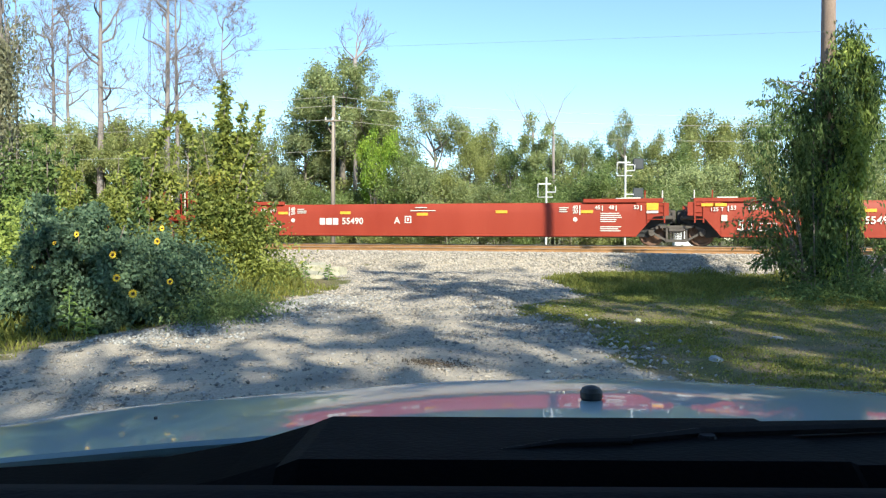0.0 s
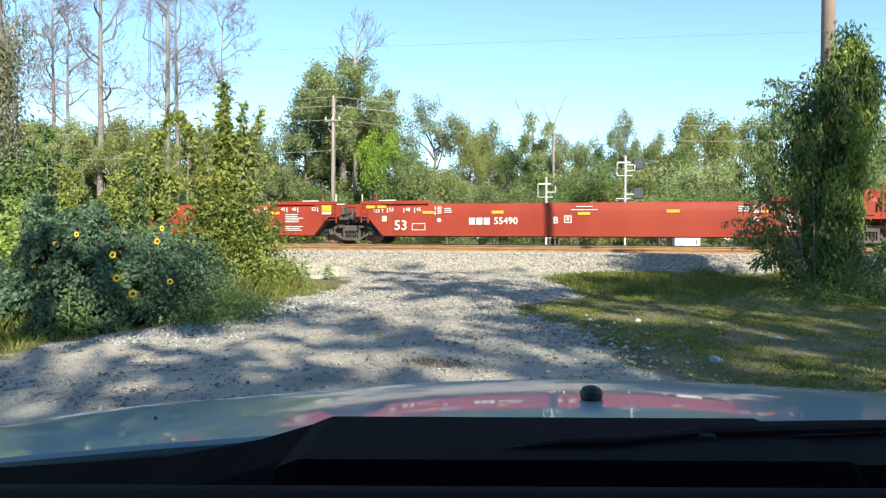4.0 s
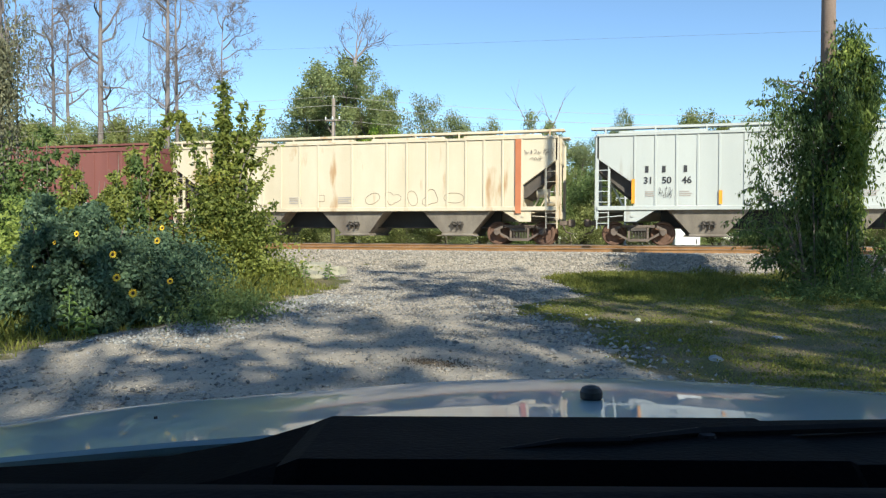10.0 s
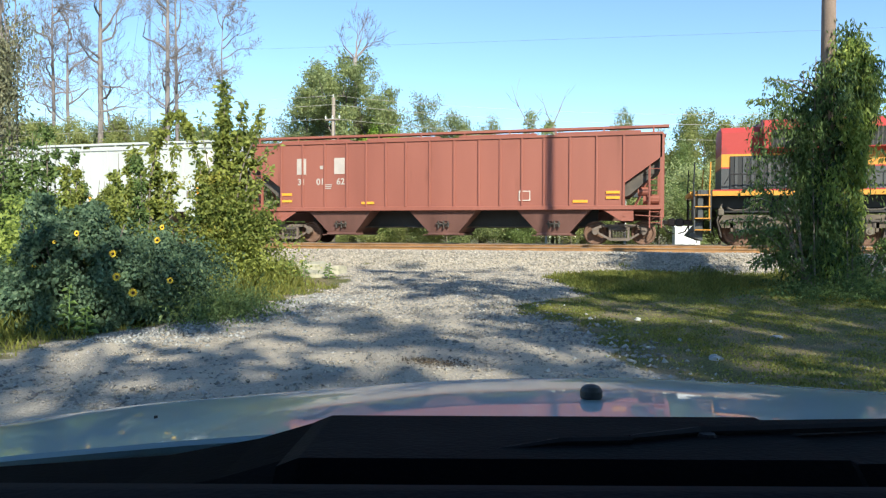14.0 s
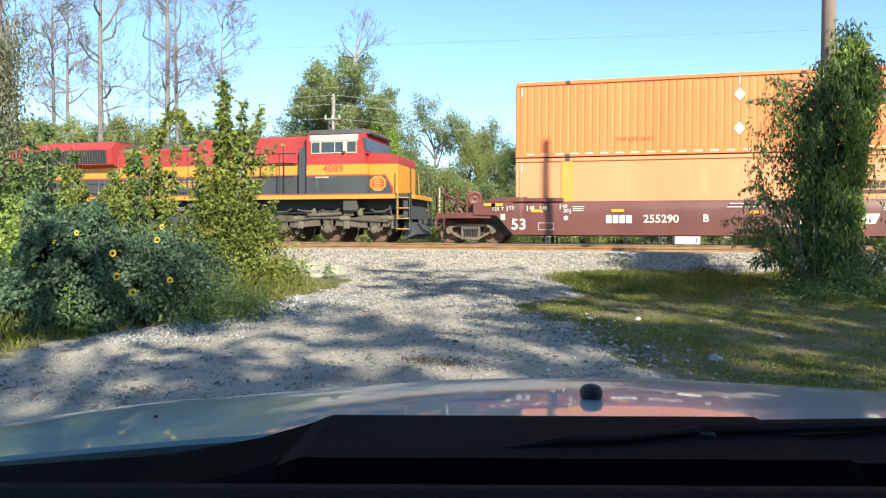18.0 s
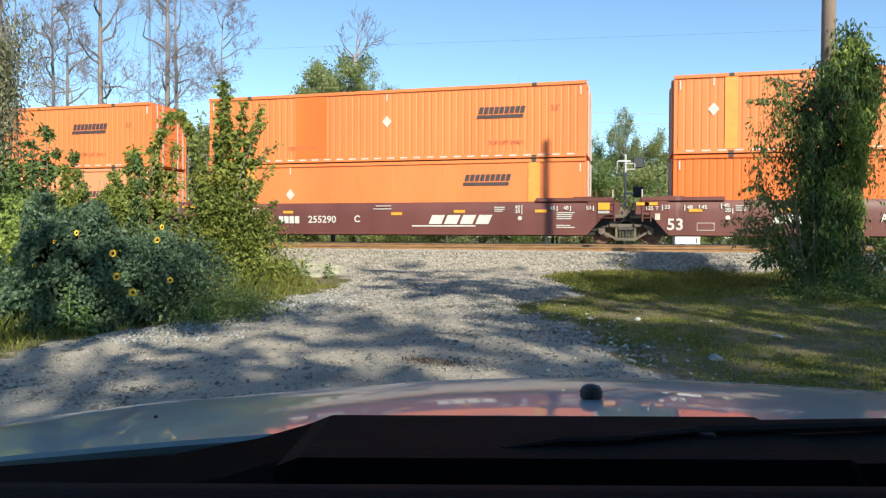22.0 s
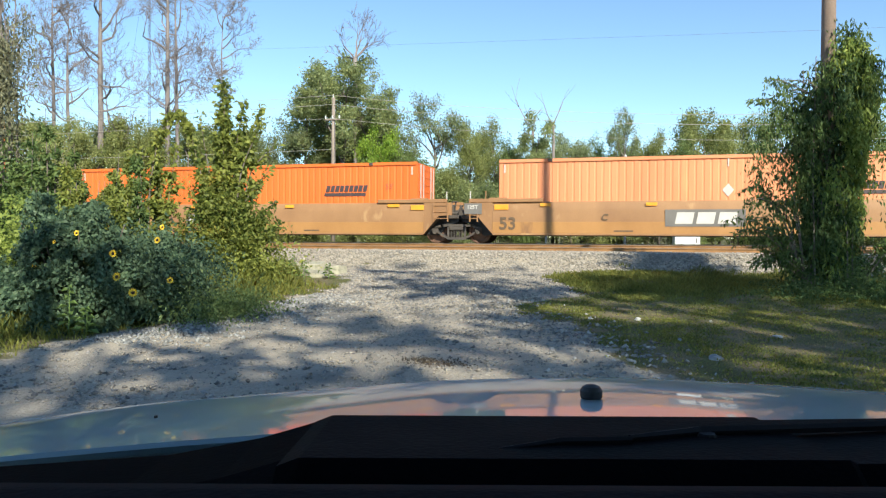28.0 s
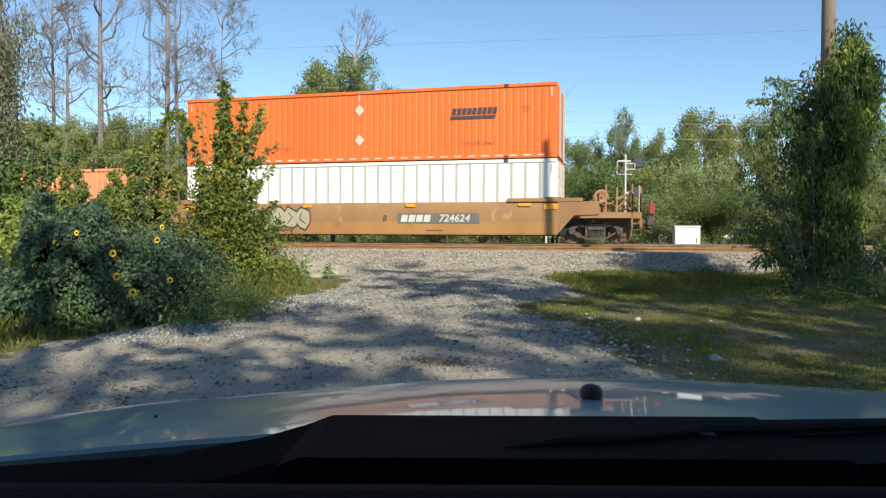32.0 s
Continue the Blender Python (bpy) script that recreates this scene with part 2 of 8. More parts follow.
# ---- ground ----
LEFT_Y = (-12, 7, 8.5, 9.8, 12.1, 13.7, 16.2, 18.4, 20, 21.2)
LEFT_X = (-7.5, -7.5, -7.45, -7.05, -6.85, -6.85, -6.95, -7.6, -9, -15)
RIGHT_Y = (-12, 6, 8, 9.3, 10, 11.5, 12.8, 13.3, 14.2, 15.7, 17.4, 19, 20.7, 21.6)
RIGHT_X = (1.6, 1.2, 0.4, -0.1, -0.45, -1.2, -2.2, -2.45, -1.75, -0.95, -1.55, -1.95, -1.55, 2.0)


def gravel_mask(x, y):
    """1 on the gravel drive and the ballast bed, 0 in the grass, soft and ragged at the edge."""
    jag = 0.35 * np.sin(x * 3.1 + 2 * np.sin(y * 2.3)) * np.sin(y * 2.7 + 1.1 * np.sin(x * 1.9))
    a = smooth_step(-0.35, 0.35, x - np.interp(y, LEFT_Y, LEFT_X) + jag)
    b = smooth_step(-0.45, 0.45, np.interp(y, RIGHT_Y, RIGHT_X) - x + jag)
    bed = smooth_step(21.1, 21.7, y + jag * 0.8) * (1 - smooth_step(32.5, 34, y))
    return np.maximum(a * b * (y < 21.6), bed)


def axis(lo, hi, step, far):
    mid = np.arange(lo, hi + step / 2, step)
    out = np.cumsum(step * 1.25 ** np.arange(1, 60))
    out = out[out < far]
    return np.concatenate([(lo - out)[::-1], mid, hi + out])


def ground_material():
    m = bpy.data.materials.new("gravel and turf")
    m.use_nodes = True
    n, link = m.node_tree.nodes, m.node_tree.links.new
    b = n["Principled BSDF"]
    co = n.new("ShaderNodeTexCoord")
    at = n.new("ShaderNodeAttribute")
    at.attribute_name = "gravel"

    def noise_node(scale, detail=5):
        k = n.new("ShaderNodeTexNoise")
        k.inputs["Scale"].default_value, k.inputs["Detail"].default_value = scale, detail
        link(co.outputs["Object"], k.inputs[0])
        return k

    def mixed(fac, a, c):
        k = n.new("ShaderNodeMix")
        k.data_type = "RGBA"
        for sock, val in ((0, fac), (6, a), (7, c)):
            if isinstance(val, tuple):
                k.inputs[sock].default_value = (*val, 1)
            else:
                link(val, k.inputs[sock])
        return k.outputs[2]

    def ranged(val, a, c):
        k = n.new("ShaderNodeMapRange")
        k.inputs[1].default_value, k.inputs[2].default_value = a, c
        link(val, k.inputs[0])
        return k.outputs[0]

    cells = n.new("ShaderNodeTexVoronoi")
    cells.inputs["Scale"].default_value = 38
    link(co.outputs["Object"], cells.inputs["Vector"])
    tone = n.new("ShaderNodeSeparateColor")
    link(cells.outputs["Color"], tone.inputs[0])
    stone = mixed(tone.outputs[0], (0.23, 0.202, 0.166), (0.41, 0.357, 0.288))
    dust = mixed(noise_node(18).outputs[0], (0.345, 0.295, 0.228), (0.46, 0.395, 0.31))
    gravel = mixed(ranged(noise_node(0.8).outputs[0], 0.38, 0.62), stone, dust)
    dark = mixed(ranged(noise_node(0.55, 8).outputs[0], 0.56, 0.72), gravel, (0.20, 0.185, 0.165))
    turf = mixed(ranged(noise_node(1.7, 10).outputs[0], 0.40, 0.60), (0.13, 0.135, 0.038), (0.22, 0.175, 0.10))
    turf = mixed(ranged(noise_node(45, 2).outputs[0], 0.4, 0.7), turf, (0.06, 0.055, 0.028))
    edge = n.new("ShaderNodeMath")
    edge.operation = "MULTIPLY_ADD"
    edge.inputs[1].default_value = 0.8
    link(noise_node(6, 8).outputs[0], edge.inputs[0]), link(at.outputs["Fac"], edge.inputs[2])
    link(mixed(ranged(edge.outputs[0], 0.75, 1.05), turf, dark), b.inputs["Base Color"])
    b.inputs["Roughness"].default_value = 0.92
    b.inputs["Specular IOR Level"].default_value = 0.25
    bump = n.new("ShaderNodeBump")
    bump.inputs["Strength"].default_value, bump.inputs["Distance"].default_value = 0.7, 0.02
    inv = n.new("ShaderNodeMath")
    inv.operation = "MULTIPLY_ADD"
    inv.inputs[1].default_value = -0.8
    link(cells.outputs["Distance"], inv.inputs[0]), link(noise_node(30).outputs[0], inv.inputs[2])
    link(inv.outputs[0], bump.inputs["Height"]), link(bump.outputs[0], b.inputs["Normal"])
    return m


def build_ground():
    xs, ys = axis(-20, 12, 0.2, 2500), axis(2, 36, 0.2, 2500)
    X, Y = np.meshgrid(xs, ys)
    nx, ny = len(xs), len(ys)
    Z = height(X, Y)
    rng = np.random.default_rng(3)
    near = (abs(X + 4) < 17) & (Y > 1) & (Y < 37)
    Z = Z + near * rng.normal(0, 0.008, Z.shape)
    i = np.arange(nx * ny).reshape(ny, nx)
    q = np.stack([i[:-1, :-1], i[:-1, 1:], i[1:, 1:], i[1:, :-1]], -1).reshape(-1, 4)
    me = mesh_np("ground", np.stack([X, Y, Z], -1).reshape(-1, 3), q, ground_material(), True)
    a = me.attributes.new("gravel", "FLOAT", "POINT")
    a.data.foreach_set("value", gravel_mask(X, Y).ravel().astype(np.float32))
    tagged(new("ground", me), "gravel drive and patchy grass rising to the ballast bed", "ground", kind="structure")


OCTA = np.array([(1, 0, 0), (-1, 0, 0), (0, 1, 0), (0, -1, 0), (0, 0, 1), (0, 0, -1)], float)
OCTA_F = np.array([(0, 2, 4), (2, 1, 4), (1, 3, 4), (3, 0, 4), (2, 0, 5), (1, 2, 5), (3, 1, 5), (0, 3, 5)])


def stones(name, x, y, z, size, rng, material, label):
    n = len(x)
    v = OCTA[None] * rng.uniform(0.6, 1.25, (n, 6, 1)) * size[:, None, None]
    v[:, :, 2] *= 0.7
    v += rng.normal(0, 0.18, v.shape) * size[:, None, None]
    a = rng.uniform(0, 6.28, n)
    c, s = np.cos(a)[:, None], np.sin(a)[:, None]
    v = np.stack([v[:, :, 0] * c - v[:, :, 1] * s, v[:, :, 0] * s + v[:, :, 1] * c, v[:, :, 2]], -1)
    v += np.stack([x, y, z], -1)[:, None]
    f = OCTA_F[None] + 6 * np.arange(n)[:, None, None]
    return tagged(new(name, mesh_np(name, v.reshape(-1, 3), f.reshape(-1, 3), material)), label, "gravel", kind="stuff")


def scatter_stones():
    rng = np.random.default_rng(5)
    n = 42000
    x, y = rng.uniform(-24, 8, n), rng.uniform(21.3, 31.5, n) 
    y = np.where(rng.random(n) < 0.75, rng.uniform(21.2, 24.0, n), y)
    s = rng.uniform(0.022, 0.05, n)
    stones("ballast_stones", x, y, height(x, y) + s * 0.25, s, rng, M_ballast, "pale crushed stone ballast under the tracks")
    n = 95000
    x, y = rng.uniform(-9, 2.5, n), 5 + 16.5 * rng.random(n) ** 1.3
    keep = (gravel_mask(x, y) > rng.uniform(0.25, 0.9, n)) & (np.sin(x * 1.3 + np.sin(y)) * np.sin(y * 0.9 + x * 0.4) > rng.uniform(-1.2, 0.6, n))
    x, y = x[keep], y[keep]
    sand = rng.random(len(x)) < 0.45 + 0.55 * smooth_step(8.5, 11.5, y + 0.5 * np.sin(x * 1.1))
    x, y = x[sand], y[sand]
    s = 0.007 + (0.018 + 0.02 * smooth_step(9, 15, y)) * rng.random(len(x)) ** 2.2
    stones("gravel_stones", x, y, height(x, y) + s * 0.2, s, rng, M_gravel, "loose pale gravel on the drive")
    n = 42000
    x, y = rng.uniform(-8.5, 2.0, n), 5 + 16 * rng.random(n)
    keep = (gravel_mask(x, y) > rng.uniform(0.1, 0.8, n)) & (np.sin(x * 0.8 + 2) * np.sin(y * 0.7 + 1) > rng.uniform(-0.8, 0.8, n))
    x, y = x[keep], y[keep]
    sand = rng.random(len(x)) < 0.3 + 0.7 * smooth_step(8.0, 11.0, y + 0.5 * np.sin(x * 1.1))
    x, y = x[sand], y[sand]
    s = 0.012 + 0.028 * rng.random(len(x)) ** 2
    stones("dark_gravel", x, y, height(x, y) + s * 0.2, s, rng, M_dark_stone, "scattered dark grey gravel on the drive")


def edge_stones():
    """Larger stones pushed to the two sides of the drive."""
    rng = np.random.default_rng(15)
    n = 3600
    y = rng.uniform(8.2, 14.5, n)
    x = np.interp(y, LEFT_Y, LEFT_X) + 0.15 + np.abs(rng.normal(0, 0.75, n))
    m = 500
    y2 = rng.uniform(7.0, 14.0, m)
    x2 = np.interp(y2, RIGHT_Y, RIGHT_X) + rng.normal(0, 0.5, m)
    x, y = np.concatenate([x, x2]), np.concatenate([y, y2])
    s = 0.012 + 0.04 * rng.random(n + m) ** 2
    stones("edge_stones", x, y, height(x, y) + s * 0.25, s, rng, M_edge_stone, "loose bluish grey stones along the drive's edges")


def blades(name, x, y, h, rng, material, label, w=0.006):
    n = len(x)
    z = height(x, y) - 0.01
    a, b = rng.uniform(0, 6.28, n), rng.uniform(0, 6.28, n)
    lean = h * rng.uniform(0.15, 0.8, n)
    base = np.stack([x, y, z], -1)
    side = np.stack([np.cos(a), np.sin(a), 0 * a], -1) * (w * rng.uniform(0.7, 1.5, n))[:, None]
    tip = base + np.stack([np.cos(b) * lean, np.sin(b) * lean, h], -1)
    mid = base + np.stack([np.cos(b) * lean * 0.3, np.sin(b) * lean * 0.3, h * 0.6], -1)
    v = np.stack([base - side, base + side, mid + side * 0.8, tip, mid - side * 0.8], 1).reshape(-1, 3)
    q = np.array([[0, 1, 2, 3, 4]]) + 5 * np.arange(n)[:, None]
    return tagged(new(name, mesh_np(name, v, q, material)), label, "grass", kind="stuff")


def build_grass():
    rng = np.random.default_rng(8)
    n = 260000
    x, y = rng.uniform(-3, 7.5, n), 6.5 + 15.3 * rng.random(n)
    patch = np.sin(x * 1.7 + 1) * np.sin(y * 1.3) + 0.9 * np.sin(x * 4.1 + np.sin(y * 2.9)) * np.sin(y * 3.7 + np.sin(x * 2.1))
    keep = (gravel_mask(x, y) < rng.uniform(0.0, 0.75, n)) & (patch + 0.8 * smooth_step(14, 17, y) > rng.uniform(-0.6, 1.3, n))
    x, y = x[keep], y[keep]
    tall = smooth_step(14.5, 18, y)
    h = rng.uniform(0.012, 0.045, len(x)) + tall * rng.uniform(0.0, 0.15, len(x))
    blades("grass", x, y, h, rng, M_grass, "short patchy green grass beside the drive", 0.009)
    n = 15000
    x, y = rng.uniform(-3, 7.5, n), 6.5 + 14 * rng.random(n)
    keep = gravel_mask(x, y) < rng.uniform(0.0, 0.7, n)
    blades("dry_grass", x[keep], y[keep], rng.uniform(0.01, 0.045, keep.sum()), rng, M_dry, "dry straw coloured grass among the green")
    n = 30000
    x, y = rng.uniform(-2.5, 7.0, n), 6.5 + 13 * rng.random(n)
    keep = (gravel_mask(x, y) < rng.uniform(0.0, 0.7, n)) & (np.sin(x * 2.3 + np.sin(y * 1.7)) * np.sin(y * 2.0) > rng.uniform(-0.9, 0.9, n))
    x, y = x[keep], y[keep]
    v, q = leaves(np.stack([x, y, height(x, y) + 0.03 * rng.random(len(x))], -1), 0.036, rng, 0.0, 0.6)
    tagged(new("ground_weeds", mesh_np("ground_weeds", v, q, M_grass)), "low broad-leaved weeds in the grass", "weeds", kind="stuff")
    n = 60000
    x, y = rng.uniform(-16, -6.2, n), 6 + 15.5 * rng.random(n)
    keep = (gravel_mask(x, y) < rng.uniform(0.0, 0.55, n)) & ((y < 16.2) | (x < -8.7))
    x, y = x[keep], y[keep]
    d = np.interp(y, LEFT_Y, LEFT_X) - x
    h = rng.uniform(0.03, 0.10, len(x)) + smooth_step(0.1, 1.2, d) * rng.uniform(0, 0.4, len(x))
    blades("weeds", x, y, h, rng, M_grass, "rank grass and weeds along the drive", 0.008)
    n = 42000
    x, y = rng.uniform(-38, 14, n), rng.uniform(31.8, 38.5, n)
    h = rng.uniform(0.15, 0.75, n) * smooth_step(31.5, 34.5, y) + 0.08
    blades("tall_weeds", x, y, h, rng, M_grass, "tall green weeds behind the tracks", 0.02)


build_ground()
scatter_stones()
edge_stones()
build_grass()

# ---- the two tracks ----
RAIL_HALF = ((-0.07, 0), (0.07, 0), (0.07, 0.012), (0.012, 0.03), (0.010, 0.135), (0.034, 0.15), (0.036, 0.178), (-0.036, 0.178), (-0.034, 0.15), (-0.010, 0.135), (-0.012, 0.03), (-0.07, 0.012))


def build_track(name, y, z_near, z_far, label):
    t = thing(name, pose(0, y, 0), label, "railway track", kind="structure")
    for side, z in ((-0.75, z_near), (0.75, z_far)):
        s = Shape().sweep([(side + a, z - 0.186 + b) for a, b in RAIL_HALF], -400, 400)
        rail = part("rail", s, M_rust, t, "rust-brown steel rail")
        part("rail_head", Shape().box(-400, 400, side - 0.0385, side + 0.0385, z - 0.012, z + 0.0015, 0.003), M_railhead, rail, "polished running surface")
    tilt = math.degrees(math.atan2(z_far - z_near, 1.5))
    me = Shape().box(-0.115, 0.115, -1.3, 1.3, -0.17, 0, 0.008).mesh("tie", M_tie)
    plate = Shape().box(-0.09, 0.09, -0.17, 0.17, 0, 0.014, 0.004).mesh("tie_plate", M_rust)
    rng = random.Random(4)
    for k in range(150):
        tie = part("tie", me, None, t)
        zc = (z_near + z_far) / 2 - 0.2
        tie.matrix_basis = pose(-44 + k * 0.5 + rng.uniform(-0.02, 0.02), rng.uniform(-0.03, 0.03), zc, tilt, 0, rng.uniform(-0.8, 0.8))
    for k in range(150):
        for side, z in ((-0.75, z_near),):
            p = part("tie_plate", plate, None, t)
            p.matrix_basis = pose(-44 + k * 0.5, side, z - 0.201)
    return t


build_track("near_track", NEAR_Y, 1.125, 1.20, "empty rusty railway track on pale ballast")
build_track("far_track", TRACK_Y, RAIL, RAIL, "railway track that carries the freight train")

# ---- trees and shrubs ----
def grow(sh, tips, p, d, length, r, depth, rng, spread=0.7, up=0.12, kids=3, wob=0.16, n=5):
    """A limb that bends, tapers and forks; its twig ends are collected in tips."""
    pts, rad = [Vector(p)], [r]
    d = Vector(d).normalized()
    for k in range(4):
        d = (d + Vector([rng.gauss(0, wob) for _ in range(3)]) + Vector((0, 0, up * 0.4))).normalized()
        pts.append(pts[-1] + d * length / 4)
        rad.append(max(0.009, r * (1 - 0.13 * (k + 1))))
    sh.path(pts, rad, n if r > 0.03 else 4 if r > 0.015 else 3)
    if depth == 0:
        tips += pts[2:]
        return
    if depth == 1:
        tips.append(pts[-1])
    for k in range(kids + (rng.random() < 0.4)):
        ax = d.orthogonal().normalized()
        ax.rotate(Matrix.Rotation(rng.uniform(0, 6.28), 3, d))
        way = (d + ax * rng.uniform(0.5, 1.2) * spread + Vector((0, 0, up))).normalized()
        at = pts[rng.choice((2, 3, 4, 4))]
        grow(sh, tips, at, way, length * rng.uniform(0.55, 0.8), rad[-1] * rng.uniform(0.5, 0.8), depth - 1, rng, spread, up, kids, wob, n)


def crown_mesh(name, tips, per, sigma, size, seed, material, squash=0.8, droop=0.25, narrow=0.6):
    rng = np.random.default_rng(seed)
    c = np.array([tuple(t) for t in tips])
    c = np.repeat(c, per, 0)
    c = c + rng.normal(0, 1, c.shape) * np.array((sigma, sigma, sigma * squash))
    v, q = leaves(c, size, rng, droop, narrow, 1.6)
    return mesh_np(name, v, q, material)


def broadleaf(name, seed, h, w, material, per=60, sigma=0.45, size=0.22, limbs=6, label="", bare=False, low=0.3, depth=2, bark=None):
    rng = random.Random(seed)
    t = thing(name, pose(0, 0, 0), label, "tree")
    sh, tips = Shape(), []
    th = h * low
    lean = Vector((rng.uniform(-0.06, 0.06), rng.uniform(-0.06, 0.06), 1)).normalized()
    top = lean * h * 0.75
    r = h * 0.018
    sh.path([(0, 0, -0.3), lean * th * 0.5, lean * th, lean * h * 0.5, top], [r * 1.35, r * 1.05, r * 0.9, r * 0.6, r * 0.2], 7)
    for k in range(limbs):
        f = low + (0.72 - low) * (k + rng.random()) / limbs
        a = k * 2.4 + rng.uniform(-0.4, 0.4)
        tilt = rng.uniform(0.35, 0.9)
        way = Vector((math.cos(a), math.sin(a), tilt))
        grow(sh, tips, lean * h * f, way, w * 0.36 * rng.uniform(0.75, 1.15), r * 0.45, depth, rng, 0.75, 0.12)
    grow(sh, tips, top * 0.85, (0.05, 0, 1), h * 0.2, r * 0.3, depth, rng, 0.8, 0.2)
    part("trunk", sh, bark or M_bark, t, smooth=True)
    if not bare:
        part("crown", crown_mesh("crown", tips, per, sigma, size, seed, material), None, t)
    return t


def crown_size(t):
    """Middle, width and top of a tree's crown as built."""
    c = [o for o in t.children if o.name.startswith("crown")][0]
    v = np.empty(len(c.data.vertices) * 3)
    c.data.vertices.foreach_get("co", v)
    v = v.reshape(-1, 3)
    mx, my = np.median(v[:, 0]), np.median(v[:, 1])
    return mx, my, 2 * np.percentile(np.hypot(v[:, 0] - mx, v[:, 1] - my), 88), np.percentile(v[:, 2], 99.5)


def place_trees():
    kinds = {
        "oak": [broadleaf("oak_tree", s, 12, 5.5, M_leaf_oak, 44, 0.22, 0.145, 10, "tall oak with dull green leaves behind the tracks", low=0.45, depth=2) for s in (1, 2)],
        "light": [broadleaf("hackberry_tree", s, 9, 4.6, M_leaf_light, 44, 0.30, 0.135, 9, "sunlit yellow-green tree behind the tracks", low=0.3) for s in (3, 4)],
        "dark": [broadleaf("elm_tree", s, 9, 4.6, M_leaf_dark, 44, 0.30, 0.135, 9, "leafy green tree behind the tracks", low=0.25) for s in (5, 6)],
        "thin": [broadleaf("tallow_tree", s, 10, 4.6, M_leaf_thin, 32, 0.26, 0.135, 7, "thin-crowned grey-green tree behind the tracks", low=0.42) for s in (7, 8)],
        "vine": [broadleaf("snag_tree", 10, 9, 2.4, M_leaf_oak, 30, 0.2, 0.15, 9, "dead trunk wrapped in olive green creeper", low=0.15)],
        "bright": [broadleaf("young_tree", 9, 7, 4.0, M_leaf_bright, 34, 0.22, 0.155, 8, "bright green young tree at the wood's edge", low=0.2)],
    }
    size = {ob.name: crown_size(ob) for k in kinds.values() for ob in k}
    rng = random.Random(12)
    used, count = set(), {k: 0 for k in kinds}
    for x, y, h, w, kind in TREES:
        pick = kinds[kind][count[kind] % len(kinds[kind])]
        count[kind] += 1
        mx, my, w0, h0 = size[pick.name]
        z = float(height(x, y)) - 0.1
        sc, sz = max(0.5, w / w0), (h - z) / h0
        m = pose(x, y, z, 0, 0, rng.uniform(0, 360)) @ Matrix.Diagonal((sc, sc, sz, 1)) @ Matrix.Translation((-mx, -my, 0))
        ob = pick if pick.name not in used else copy_thing(pick, pose(0, 0, 0))
        used.add(pick.name)
        ob.matrix_basis = m


TREES = (
    (-19.4, 45.6, 13.8, 7.3, "oak"), (-22.0, 45.4, 11.6, 4.7, "thin"), (-17.0, 45.2, 12.5, 4.2, "oak"), (-13.4, 46.6, 10.9, 4.3, "thin"),
    (-19.5, 48.6, 8.4, 6.1, "light"), (-21.7, 47.0, 8.1, 5.2, "dark"), (-15.9, 42.8, 8.4, 2.7, "bright"), (-22.9, 42.6, 8.2, 3.5, "thin"),
    (-25.2, 43.0, 8.5, 4.2, "light"), (-14.0, 43.9, 6.9, 3.3, "dark"), (-11.2, 48.7, 9.2, 2.8, "light"), (-9.9, 51.2, 9.9, 3.5, "light"),
    (-7.9, 47.6, 7.9, 3.4, "dark"), (-6.1, 46.0, 9.2, 2.2, "vine"), (-12.0, 45.4, 5.9, 3.0, "light"), (-5.0, 52.5, 9.0, 3.3, "thin"),
    (-3.3, 50.9, 8.1, 3.1, "thin"), (-0.6, 51.6, 10.4, 2.3, "thin"), (-1.0, 53.5, 7.7, 4.5, "dark"), (1.7, 54.3, 9.1, 3.3, "light"),
    (4.7, 55.0, 10.6, 4.3, "light"), (2.9, 51.5, 7.8, 3.5, "dark"), (8.0, 57.0, 10.4, 4.6, "light"), (10.6, 56.6, 10.9, 4.5, "dark"),
    (14.1, 58.6, 11.2, 5.4, "light"), (17.0, 58.3, 11.3, 5.7, "dark"), (20.5, 59.2, 11.3, 6.1, "light"), (-42.0, 40.6, 9.5, 4.7, "light"),
    (-41.5, 42.8, 9.4, 4.5, "thin"), (-35.7, 39.2, 9.1, 3.7, "light"), (-35.9, 42.2, 9.2, 3.9, "thin"), (-32.5, 41.1, 9.3, 4.2, "light"),
    (-33.0, 45.0, 9.4, 4.5, "thin"), (-28.2, 41.1, 8.8, 4.1, "light"), (-28.9, 45.1, 8.7, 4.4, "dark"), (-44.9, 39.8, 10.1, 5.5, "dark"),
    (-48.3, 38.9, 10.5, 6.3, "light"), (-52.5, 37.8, 10.9, 7.1, "dark"),
    (-11.3, 53.9, 9.4, 4.3, "dark"),
    (-4.6, 55.7, 8.6, 4.8, "light"),
    (0.8, 58.1, 8.6, 4.8, "light"),
    (-6.8, 54.1, 8.2, 3.8, "light"),
    (-17.4, 50.2, 9.6, 3.8, "thin"),
    (-21.0, 48.2, 12.5, 8.2, "oak"),
    (6.4, 59.6, 10.0, 4.0, "dark"),
    (-2.5, 55.2, 8.9, 2.5, "dark"),
    (-30.5, 47.5, 9.6, 4.4, "light"), (-34.5, 48.0, 9.8, 4.6, "oak"), (-38.5, 46.5, 9.8, 4.6, "light"), (-43.5, 45.5, 10.2, 4.8, "light"), (-37.3, 40.2, 8.8, 3.6, "dark"), (-30.4, 39.4, 8.2, 3.2, "light"), (-26.6, 46.6, 9.0, 4.0, "light"), (-24.0, 47.6, 9.0, 4.2, "thin"),
)


